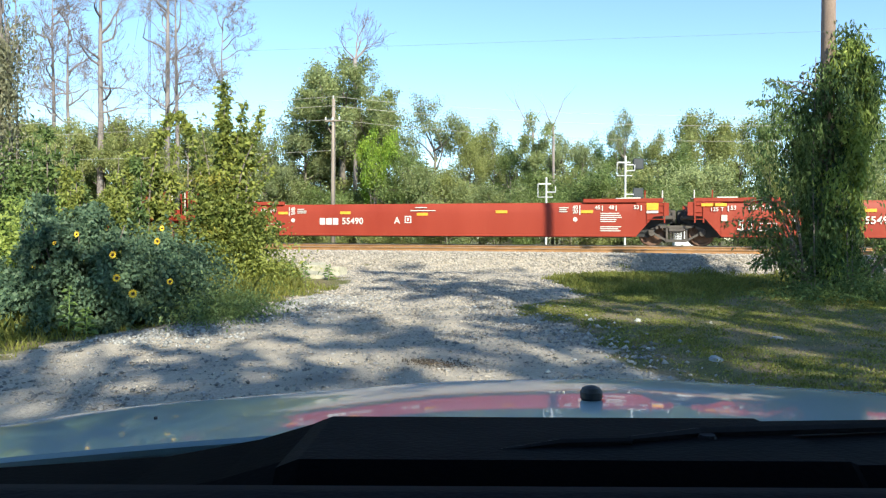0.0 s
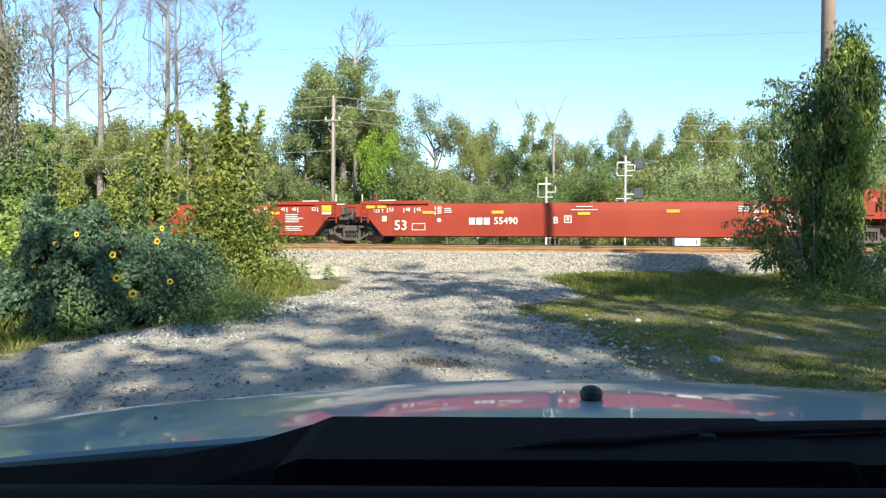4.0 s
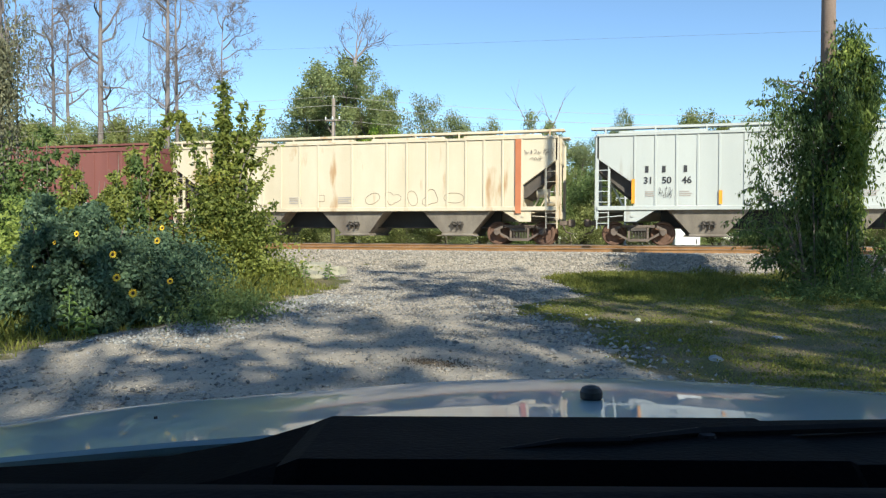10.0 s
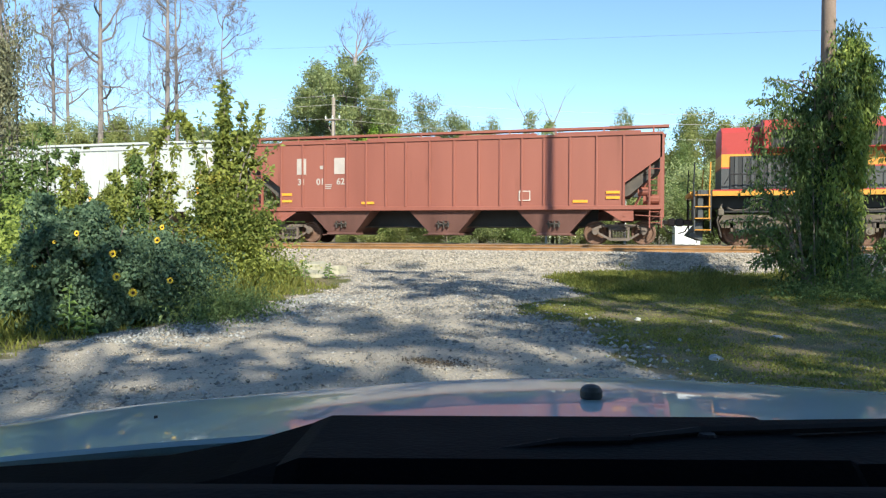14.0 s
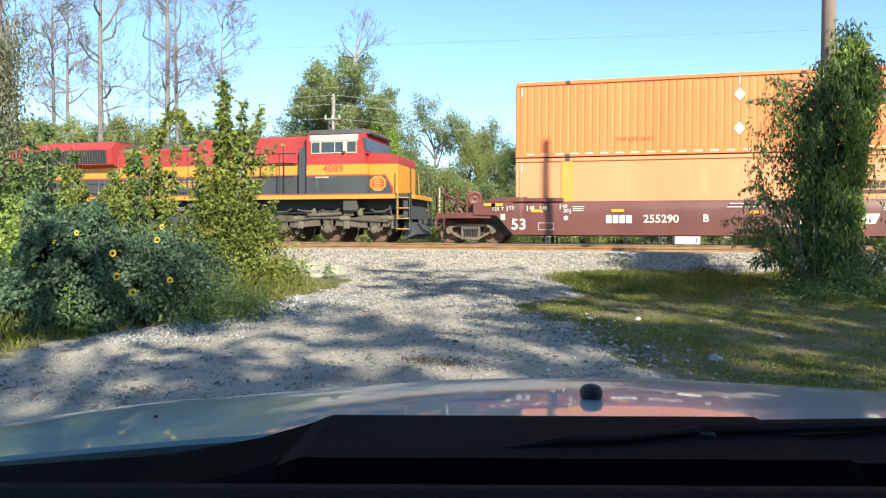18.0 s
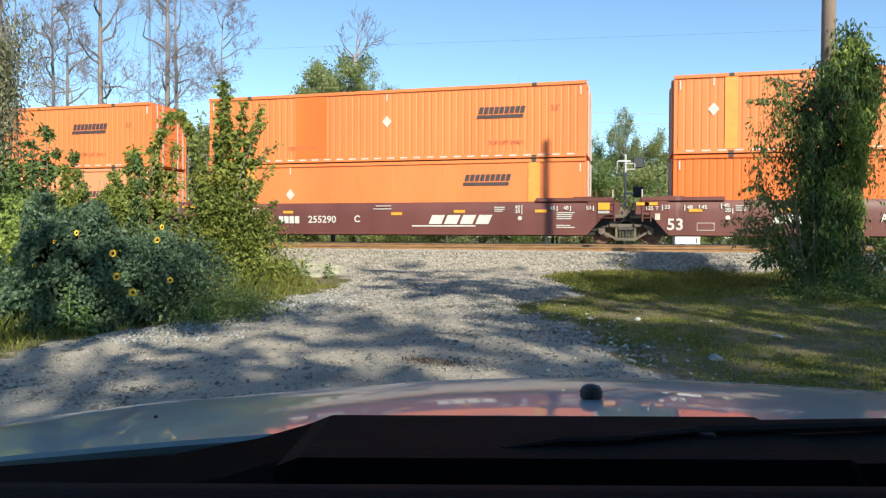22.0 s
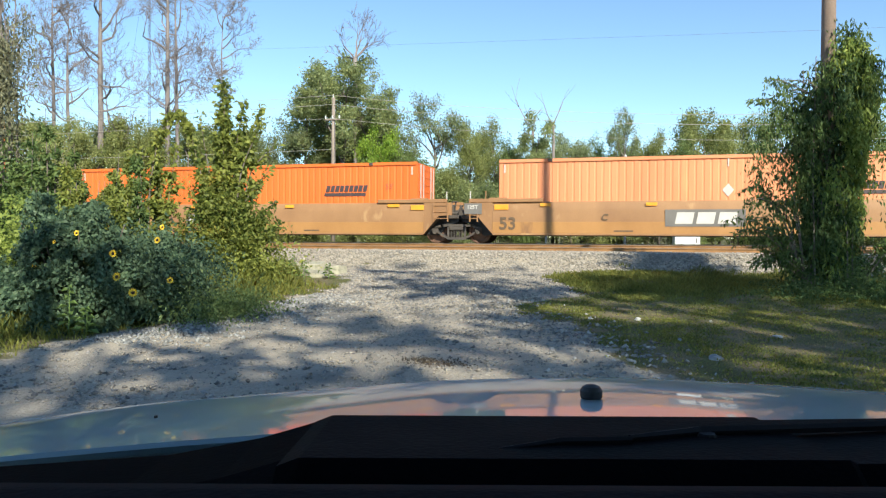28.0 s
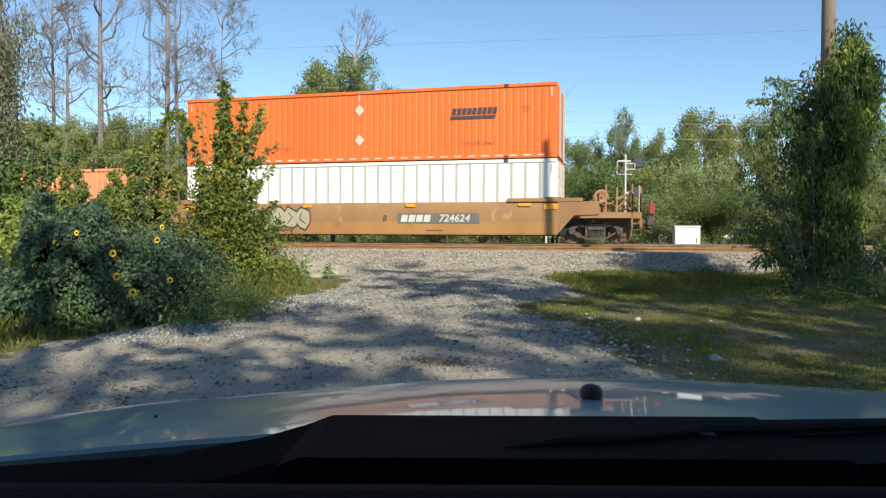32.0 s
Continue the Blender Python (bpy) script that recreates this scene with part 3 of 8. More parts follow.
def place_understorey():
    a = [broadleaf("shrub", s, 4.5, 4.6, m, int(p * 1.15), 0.30, 0.125, 9, lab, low=0.06) for s, m, p, lab in
         ((21, M_leaf_light, 30, "yellow-green thicket shrub at the wood's edge"), (22, M_leaf_dark, 34, "dark green thicket shrub at the wood's edge"), (23, M_leaf_oak, 34, "dull green thicket shrub at the wood's edge"))]
    rng = random.Random(31)
    first = set()
    for row, (y0, h0, h1, step) in enumerate(((41.8, 1.8, 3.9, 2.2), (44.0, 2.8, 5.0, 2.6), (47, 3.2, 4.9, 3.4), (56, 3.6, 5.2, 4.6))):
        x = -48.0 - 6 * row
        while x < 22 + 6 * row:
            x += step * rng.uniform(0.7, 1.3)
            y = y0 + rng.uniform(-1.2, 1.2)
            h = rng.uniform(h0, h1)
            pick = rng.choice(a)
            z = float(height(x, y)) - 0.1
            sc = h / 4.4
            m = pose(x, y, z, 0, 0, rng.uniform(0, 360)) @ Matrix.Diagonal((max(0.8, sc) * rng.uniform(0.85, 1.2), max(0.8, sc), sc, 1))
            if pick.name not in first:
                first.add(pick.name)
                pick.matrix_basis = m
            else:
                copy_thing(pick, pose(0, 0, 0)).matrix_basis = m


def bare_tree(x, y, h, r, seed, label, first=0.45, limbs=10, reach=3.0, depth=3, lean=(0, 0)):
    rng = random.Random(seed)
    r, limbs = r * 0.62, int(limbs * 1.4)
    z = float(height(x, y))
    t = thing("bare_tree", pose(x, y, z), label, "tree")
    sh, tips = Shape(), []
    pts = [(0, 0, -0.3)] + [(lean[0] * h * f + rng.uniform(-0.12, 0.12), lean[1] * h * f, h * f) for f in (0.2, 0.4, 0.6, 0.8, 1.0)]
    part("trunk", Shape().path(pts, [r * 1.2, r, r * 0.85, r * 0.65, r * 0.4, r * 0.1], 8), M_deadwood, t, smooth=True)
    for k in range(limbs):
        f = first + (1 - first) * (k + rng.random()) / limbs
        a = rng.uniform(0, 6.28)
        at = Vector((lean[0] * h * f, lean[1] * h * f, h * f))
        grow(sh, tips, at, (math.cos(a), math.sin(a), rng.uniform(0.1, 0.8)), reach * rng.uniform(0.4, 1.0) * (1.25 - f * 0.6), r * 0.42, depth, rng, 0.9, 0.2, 3, 0.24, 4)
    part("branch_crown", sh, M_deadwood, t, "bare forking branches")
    return t


def forked_snag(x, y, fork, limbs, seed, label, r=0.13, depth=3):
    """A dead stem that forks at its top; limbs are (across, deep, up) rows."""
    pr = random.Random(seed)
    z = float(height(x, y))
    t = thing("dead_tree", pose(x, y, z, 0, 0, -YAW), label, "tree")
    part("trunk", Shape().path([(0, 0, -0.3), (0.05, 0, fork * 0.5), (0, 0, fork)], [r * 1.3, r * 1.1, r], 8), M_deadwood, t, smooth=True)
    for a, b, c in limbs:
        sh, tips = Shape(), []
        d = Vector((a, b, c))
        grow(sh, tips, (0, 0, fork - 0.05), d, d.length, r * 0.6, depth, pr, 0.75, 0.12, 3, 0.14, 4)
        part("limb", sh, M_deadwood, t, "bare forking limb")


def vine_curtain(points, n_per, length, size, rng, droop):
    """Leaf points along strands that hang from the given points."""
    out = []
    for p, l in zip(points, length):
        k = max(4, int(n_per * l))
        s = np.linspace(0, 1, k)
        q = np.stack([p[0] + 0.05 * np.cumsum(rng.normal(0, 0.35, k)), p[1] + 0.05 * np.cumsum(rng.normal(0, 0.35, k)), p[2] - l * s], -1)
        out.append(q + rng.normal(0, 0.06, q.shape))
    return np.concatenate(out)


def vine_pole():
    """A tall timber pole smothered in creeper: dense hanging bunches round the pole, and an arm of thin strands to one side."""
    x, y = 4.15, 17.7
    z = float(height(x, y))
    t = thing("utility_pole", pose(x, y, z, 0, 0, -YAW), "timber utility pole smothered in hanging green creeper", "utility pole")
    part("pole", Shape().path([(0, 0, -0.5), (0, 0, 6), (0.0, 0, 13.0)], [0.17, 0.15, 0.12], 12), M_pole, t, smooth=True)
    rng = np.random.default_rng(44)
    pr = random.Random(6)
    zs = (0.1, 0.6, 1.3, 2.0, 2.8, 3.4, 4.0, 4.5, 4.9, 5.3, 5.7, 5.95)
    lo = (-1.0, -0.9, -0.72, -0.72, -0.8, -0.9, -0.9, -0.72, -0.5, -0.12, 0.08, 0.12)
    hi = (0.8, 0.72, 0.6, 0.6, 0.68, 0.76, 0.86, 0.98, 1.0, 0.92, 0.62, 0.5)

    def bunch(c, strands, wide, long, per=27):
        st = np.array(c) + rng.normal(0, 1, (strands, 3)) * np.array((wide, wide, 0.12))
        return vine_curtain(st, per, rng.uniform(0.5, 1.0, strands) * long, 0.1, rng, 1)

    def hang(name, clouds, size, material, label, narrow=0.3, droop=0.9):
        p = np.concatenate(clouds)
        v, q = leaves(p[p[:, 2] > 0.03], size, rng, droop, narrow, 0.5)
        part(name, mesh_np(name, v, q, material), None, t, label)

    # bunches over the outside of the mass
    outer, fresh = [], []
    for k in range(96):
        zc = 0.7 + 5.25 * ((k + pr.random()) / 96)
        a, b = np.interp(zc, zs, lo), np.interp(zc, zs, hi)
        ang = pr.uniform(-2.9, 0.4)
        c = ((a + b) / 2 + (b - a) / 2 * math.cos(ang) * 0.86, (b - a) / 2 * math.sin(ang) * 0.75, zc)
        # bunches on the sunny side, and a random few, get the sunlit colour
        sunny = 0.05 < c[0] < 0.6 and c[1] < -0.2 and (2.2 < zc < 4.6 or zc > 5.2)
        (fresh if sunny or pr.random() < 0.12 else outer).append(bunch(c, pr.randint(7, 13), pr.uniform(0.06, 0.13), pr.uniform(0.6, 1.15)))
    # the arm of strands that leans out towards the drive
    for k in range(40):
        f = (k + pr.random()) / 40
        zc = 4.75 - 0.35 * f - pr.random() ** 2 * 1.3
        outer.append(bunch((-0.35 - 1.05 * f, pr.uniform(-0.5, 0.4), zc), pr.randint(2, 5), 0.08, pr.uniform(0.4, 1.1), 20))
    for k in range(26):
        outer.append(bunch((pr.uniform(-1.75, -0.8), pr.uniform(-0.5, 0.5), pr.uniform(1.3, 3.8)), pr.randint(2, 4), 0.09, pr.uniform(0.5, 0.9), 20))
    # loose sprigs on the far side
    for k in range(16):
        outer.append(bunch((pr.uniform(0.85, 1.6), pr.uniform(-0.4, 0.6), pr.uniform(1.6, 5.4)), pr.randint(2, 4), 0.09, pr.uniform(0.4, 0.9), 20))
    # inner leaves round the pole, coloured dark for the shade inside the mass
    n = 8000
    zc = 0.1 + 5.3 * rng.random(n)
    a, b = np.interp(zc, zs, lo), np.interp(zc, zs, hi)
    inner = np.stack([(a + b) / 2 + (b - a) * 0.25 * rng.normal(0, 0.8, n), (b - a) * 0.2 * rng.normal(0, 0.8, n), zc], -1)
    hang("creeper", outer, 0.118, M_leaf_vine, "green hanging creeper")
    hang("fresh_creeper", fresh, 0.13, M_leaf_sunlit, "yellow-green strands coloured as if sunlit", 0.33)
    hang("inner_creeper", [inner], 0.14, M_leaf_inner, "inner leaves coloured dark for shade", 0.4)
    # one bare bough with a few drooping leaves, and shoots arching out at the foot
    sprigs = []
    boughs = [((-0.9, -0.1, 4.1), (-1.3, -0.1, 4.36), (-1.85, -0.1, 4.2)), ((-0.5, -0.1, 4.4), (-1.0, 0.0, 4.78), (-1.35, 0.1, 4.72))]
    for k in range(11):
        r = pr.uniform(0.9, 1.9)
        boughs.append(((-0.5, -0.5, 0.1), (-0.5 - r * 0.5, pr.uniform(-0.7, 0.1), pr.uniform(0.7, 1.3)), (-0.5 - r * 0.75, pr.uniform(-0.8, 0.2), pr.uniform(0.4, 1.2))))
    for k in range(12):
        r, h = pr.uniform(0.9, 2.2), pr.uniform(1.2, 2.7)
        boughs.append(((-0.6, -0.3, 0.2), (-0.6 - r * 0.35, pr.uniform(-0.6, 0.2), h * 1.15), (-0.5 - r * 0.85, pr.uniform(-0.8, 0.2), h * pr.uniform(0.7, 1.0))))
    for k in range(5):
        boughs.append(((0.6, -0.3, 0.1), (1.1, pr.uniform(-0.6, 0.1), pr.uniform(0.8, 1.4)), (pr.uniform(1.2, 1.7), pr.uniform(-0.6, 0.2), pr.uniform(0.4, 1.3))))
    for a, b, c in boughs:
        a, b, c = Vector(a), Vector(b), Vector(c)
        way = [a.lerp(b, f).lerp(b.lerp(c, f), f) for f in np.linspace(0, 1, 9)]
        part("bough", Shape().path(way, [0.018 - 0.0016 * j for j in range(9)], 4), M_bark, t)
        for j in range(85):
            f = pr.uniform(0.3, 1.02)
            p = a.lerp(b, f).lerp(b.lerp(c, f), f)
            sprigs.append((p.x + pr.gauss(0, 0.05), p.y + pr.gauss(0, 0.05), p.z + pr.gauss(0, 0.05)))
    hang("shoot_foliage", [np.array(sprigs)], 0.13, M_leaf_vine, "leaves of the arching shoots", 0.32, 0.5)
    for k in range(30):
        b = pr.uniform(0, 6.28)
        rr = pr.uniform(0.15, 0.7)
        p0 = Vector((rr * math.cos(b), rr * math.sin(b), 0))
        p1 = Vector((p0.x * 0.5 + pr.uniform(-0.3, 0.3), p0.y * 0.5, pr.uniform(1.8, 5.5)))
        part("stem", Shape().path([p0, p0.lerp(p1, 0.5) + Vector((pr.uniform(-0.2, 0.2), 0, 0)), p1], [0.02, 0.016, 0.008], 4), M_bark, t)
    for k in range(12):
        p0 = Vector((0, 0, pr.uniform(3.4, 4.5)))
        part("stem", Shape().path([p0, p0 + Vector((-0.6, pr.uniform(-0.3, 0.3), 0.3)), p0 + Vector((pr.uniform(-1.4, -0.9), pr.uniform(-0.4, 0.4), pr.uniform(0.0, 0.3)))], [0.02, 0.014, 0.006], 4), M_bark, t)
    # a tangle of weeds round the foot
    n = 12000
    xx, yy = rng.normal(0.15, 1.0, n), rng.normal(-0.7, 0.75, n)
    zz = np.abs(rng.normal(0, 0.36, n)) * np.exp(-((xx - 0.2) ** 2) / 4) * (0.6 + 0.5 * np.sin(xx * 5) * np.sin(yy * 6))
    v, q = leaves(np.stack([xx, yy, zz], -1), 0.075, rng, 0.1, 0.4)
    part("foot_growth", mesh_np("foot_growth", v, q, M_leaf_vine), None, t, "leafy weeds round the foot")


def bush_and_flowers():
    """The rounded vine-covered bush with its yellow daisies."""
    rng = np.random.default_rng(61)
    x, y = -8.55, 9.6
    t = thing("vine_bush", pose(x, y, 0), "rounded dark green bush overgrown with creeper and yellow daisies", "bush")
    n = 78000
    u = rng.normal(size=(n, 3))
    u /= np.linalg.norm(u, axis=1)[:, None]
    u[:, 2] = np.abs(u[:, 2])
    lump = 1 + 0.10 * np.sin(u[:, 0] * 7 + 1) * np.sin(u[:, 1] * 6) + 0.07 * np.sin(u[:, 2] * 11 + u[:, 0] * 5)
    r = (rng.random(n) ** 0.22) * lump
    p = u * r[:, None] * np.array((1.25, 1.2, 2.0))
    p[:, 2] += 0.03
    gaps = np.sin(p[:, 0] * 9 + 2 * np.sin(p[:, 2] * 4)) * np.sin(p[:, 1] * 8 + 1) + 0.8 * np.sin(p[:, 2] * 10 + 2 * np.sin(p[:, 0] * 5 + p[:, 1] * 4))
    p = p[gaps > rng.uniform(-1.0, 0.7, n)]
    v, q = leaves(p, 0.07, rng, 0.35, 0.7, 0.8)
    part("foliage", mesh_np("foliage", v, q, M_leaf_bush), None, t)
    n = 30000
    c = np.stack([0.8 + rng.normal(0, 0.36, n), 1.1 + rng.normal(0, 0.55, n), np.abs(rng.normal(0.45, 0.6, n))], -1)
    c[:, 2] = np.minimum(c[:, 2], 1.75 - 0.95 * np.abs(c[:, 0] - 0.55) + rng.normal(0, 0.07, n)).clip(0.02)
    c = c[np.sin(c[:, 0] * 9) * np.sin(c[:, 1] * 7 + 1) + np.sin(c[:, 2] * 9 + c[:, 0] * 4) > rng.uniform(-1.2, 0.7, n)]
    v, q = leaves(c, 0.07, rng, 0.3, 0.6, 0.7)
    part("side_growth", mesh_np("side_growth", v, q, M_leaf_bush), None, t, "lower leafy growth beside the bush")
    n = 5000
    c = np.stack([1.9 + rng.normal(0, 0.4, n), 1.2 + rng.normal(0, 0.6, n), np.abs(rng.normal(0.1, 0.25, n))], -1)
    v, q = leaves(c, 0.075, rng, -0.3, 0.35)
    part("weed_fringe", mesh_np("weed_fringe", v, q, M_leaf_dark), None, t, "green weeds at the bush's foot")
    # growth left of the bush, its sunlight put into a paler leaf colour
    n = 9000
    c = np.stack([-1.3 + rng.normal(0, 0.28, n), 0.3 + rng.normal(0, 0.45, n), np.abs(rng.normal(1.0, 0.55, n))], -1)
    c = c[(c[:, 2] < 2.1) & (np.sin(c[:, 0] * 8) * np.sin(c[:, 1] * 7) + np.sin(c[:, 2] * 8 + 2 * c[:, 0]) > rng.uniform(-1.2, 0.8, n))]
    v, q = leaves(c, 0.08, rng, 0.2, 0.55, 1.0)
    part("sunny_growth", mesh_np("sunny_growth", v, q, M_leaf_sunlit), None, t, "leaves beside the bush, coloured paler as if sunlit")
    pr = random.Random(3)
    for k in range(16):
        a = pr.uniform(0, 6.28)
        sh = Shape().path([(0.2 * math.cos(a), 0.2 * math.sin(a), 0), (0.5 * math.cos(a), 0.5 * math.sin(a), 0.8), (0.8 * math.cos(a), 0.8 * math.sin(a), pr.uniform(1.2, 1.7))], [0.025, 0.018, 0.008], 5)
        part("stem", sh, M_bark, t)
    petals = Shape()
    for k in range(13):
        a = k * 2 * math.pi / 13
        c, s = math.cos(a), math.sin(a)
        w = 0.013
        petals.add([(0.02 * c, 0, 0.02 * s), (0.045 * c - w * s, -0.012, 0.045 * s + w * c), (0.068 * c, -0.004, 0.068 * s), (0.045 * c + w * s, -0.012, 0.045 * s - w * c)], [(0, 1, 2, 3)])
    pm = petals.mesh("petals", M_petal)
    em = Shape().tube((0, 0.008, 0), (0, -0.014, 0), 0.024, 0.016, 9).mesh("heart", M_flower_eye)
    return t, pm, em


def daisies(pm, em, rows):
    for x, y, z, s, a in rows:
        f = thing("daisy", pose(x, y, z, -8, 0, a) @ Matrix.Scale(s, 4), "yellow daisy with a dark brown heart", "flower", "daisies on the bush")
        part("petals", pm, None, f)
        part("heart", em, None, f, "dark brown heart")


def leafy_shoot(t, way, radius, pr, per, hug, twigs, pts):
    """A bending shoot with leaves close along it and short upward twigs low down; leaf places are added to pts."""
    way = [Vector(p) for p in way]
    n = 13
    line = []
    for k in range(n):
        f = k / (n - 1) * (len(way) - 1)
        i = min(int(f), len(way) - 2)
        p0, p1, p2, p3 = way[max(i - 1, 0)], way[i], way[i + 1], way[min(i + 2, len(way) - 1)]
        u = f - i
        line.append(0.5 * ((2 * p1) + (p2 - p0) * u + (2 * p0 - 5 * p1 + 4 * p2 - p3) * u * u + (3 * p1 - p0 - 3 * p2 + p3) * u ** 3))
    part("stem", Shape().path(line, [radius * (1 - 0.85 * k / (n - 1)) for k in range(n)], 5), M_bark, t)

    def at(f):
        i = min(int(f * (n - 1)), n - 2)
        return line[i].lerp(line[i + 1], f * (n - 1) - i)

    length = sum((line[k + 1] - line[k]).length for k in range(n - 1))
    tufts = int(length * 7)
    for k in range(tufts):
        f = 0.22 + 0.79 * (k + pr.random()) / tufts
        c = at(min(f, 1.0))
        w = hug * (1.25 - 0.75 * f)
        for _ in range(int(per * pr.uniform(0.5, 1.4))):
            pts.append(tuple(c + Vector((pr.gauss(0, w), pr.gauss(0, w), pr.gauss(0, 0.045)))))
    for k in range(twigs):
        f = pr.uniform(0.2, 0.8)
        c = at(f)
        a, l = pr.uniform(0, 6.28), (1.15 - f) * pr.uniform(0.25, 0.65)
        e = c + Vector((math.cos(a) * l * 0.8, math.sin(a) * l * 0.6, l * pr.uniform(0.5, 1.1)))
        part("twig", Shape().path([c, c.lerp(e, 0.5) + Vector((0, 0, -0.03)), e], [0.008, 0.006, 0.003], 3), M_bark, t)
        for _ in range(int(30 + 75 * l)):
            pts.append(tuple(c.lerp(e, pr.uniform(0.15, 1.05)) + Vector((pr.gauss(0, 0.045), pr.gauss(0, 0.045), pr.gauss(0, 0.04)))))


def shrub_tree():
    """The sunlit young tree beside the drive: long leafy shoots that fan out from one stool, with gaps between them."""
    rng = random.Random(77)
    nr = np.random.default_rng(78)
    x, y = -9.9, 15.2
    z = float(height(x, y))
    t = thing("young_mulberry", pose(x, y, z, 0, 0, -YAW), "sunlit young tree with upright yellow-green leafy shoots", "tree")
    pts = []
    # bend and tip of each shoot: across, up
    shoots = ((0.28, 2.8, 0.26, 4.85, 11), (0.46, 3.3, 0.52, 4.82, 11), (0.34, 3.1, 0.38, 4.5, 10), (0.72, 3.2, 0.92, 4.33, 8), (0.85, 3.2, 1.28, 4.3, 4), (0.9, 2.8, 1.36, 4.03, 7), (0.95, 2.7, 1.5, 3.9, 4),
              (1.1, 2.7, 1.74, 3.36, 3), (1.0, 2.1, 1.55, 2.84, 6), (0.9, 1.7, 1.3, 2.35, 7), (0.05, 2.5, -0.25, 4.15, 3), (0.1, 2.2, -0.16, 3.3, 8), (0.0, 2.0, -0.46, 3.7, 6), (0.2, 2.2, 0.1, 3.5, 9),
              (1.1, 1.3, 1.62, 2.05, 9), (1.1, 0.9, 1.7, 1.45, 10), (0.1, 1.3, -0.35, 2.3, 8), (0.6, 1.9, 0.75, 3.0, 10), (0.35, 1.8, 0.3, 2.7, 10))
    for bx, bz, tx, tz, per in shoots:
        dy = rng.uniform(-0.5, 0.5)
        leafy_shoot(t, [(0.5, dy * 0.2, 0), (0.5 + (bx - 0.5) * 0.55, dy * 0.5, bz * 0.5), (bx, dy * 0.8, bz), (tx, dy, tz)], 0.035, rng, per * 1.5, 0.10, 16 if per > 5 else 5, pts)
    v, q = leaves(np.array(pts), 0.125, nr, 0.15, 0.6, 1.2)
    part("foliage", mesh_np("foliage", v, q, M_leaf_shrub), None, t)
    n = 26000
    c = np.stack([nr.normal(0.5, 0.65, n), nr.normal(-0.1, 0.45, n), np.abs(nr.normal(0.6, 0.85, n))], -1)
    lump = np.sin(c[:, 0] * 6 + 1) * np.sin(c[:, 1] * 5) * np.sin(c[:, 2] * 6)
    c = c[(c[:, 2] < 2.7 - 0.85 * np.abs(c[:, 0] - 0.45)) & (lump > nr.uniform(-0.75, 0.35, n))]
    v, q = leaves(c, 0.10, nr, 0.2, 0.5)
    part("low_foliage", mesh_np("low_foliage", v, q, M_leaf_shrub), None, t, "lower leaves of the bushy stool")
    n = 600
    c = np.stack([nr.normal(0.15, 0.35, n), nr.normal(-0.5, 0.2, n), nr.choice((0.75, 1.3, 2.5), n) + nr.normal(0, 0.09, n)], -1)
    v, q = leaves(c, 0.085, nr, 0.2, 0.45)
    part("yellow_sprays", mesh_np("yellow_sprays", v, q, M_leaf_yellow), None, t, "yellowing leaf sprays")
    # a bent dead stem wound with creeper close by
    t = thing("creeper_stalk", pose(x, y, z, 0, 0, -YAW), "bent dead stem wound with yellow-green creeper", "sapling")
    pts = []
    leafy_shoot(t, [(-1.25, -0.4, 0), (-1.22, -0.4, 1.7), (-1.1, -0.4, 2.9), (-0.78, -0.4, 3.85), (-0.5, -0.4, 3.98), (-0.25, -0.4, 3.6)], 0.04, rng, 22, 0.095, 6, pts)
    leafy_shoot(t, [(-1.25, -0.4, 0), (-1.3, -0.35, 1.6), (-1.45, -0.3, 2.6), (-1.6, -0.3, 3.25)], 0.03, rng, 12, 0.09, 6, pts)
    leafy_shoot(t, [(-1.2, -0.4, 0), (-1.0, -0.35, 1.3), (-0.75, -0.3, 2.2), (-0.62, -0.3, 3.3)], 0.03, rng, 14, 0.10, 8, pts)
    v, q = leaves(np.array(pts), 0.12, nr, 0.35, 0.55, 1.0)
    part("foliage", mesh_np("foliage", v, q, M_leaf_shrub), None, t)


def shade_trees():
    """The trees behind the car, whose broken shade falls on the drive."""
    rows = ((15.0, -11.0, 17.0, 13, 91, 4, 0.62), (8.0, -15.0, 17.0, 12, 92, 2, 0.62), (19.5, -6.5, 15.0, 10, 93, 3, 0.62), (3.0, -11.0, 13.0, 11, 94, 1, 0.62), (2.0, -5.5, 10.5, 8, 95, 1, 0.78), (10.5, 0.0, 18.0, 8, 96, 1, 0.7), (16.5, 0.5, 16.0, 9, 97, 3, 0.62), (20.0, 5.0, 15.0, 9, 98, 2, 0.62), (8.5, -9.0, 11.0, 7, 100, 3, 0.5), (8.3, -0.3, 8.0, 4.0, 101, 1, 0.45))
    for x, y, h, w, seed, per, size in rows:
        t = broadleaf("shade_tree", seed, h, w, M_leaf_oak, per, 0.42, size, 8, "broad leafy tree behind the parked car", low=0.38)
        t.matrix_basis = pose(x, y, -0.05)


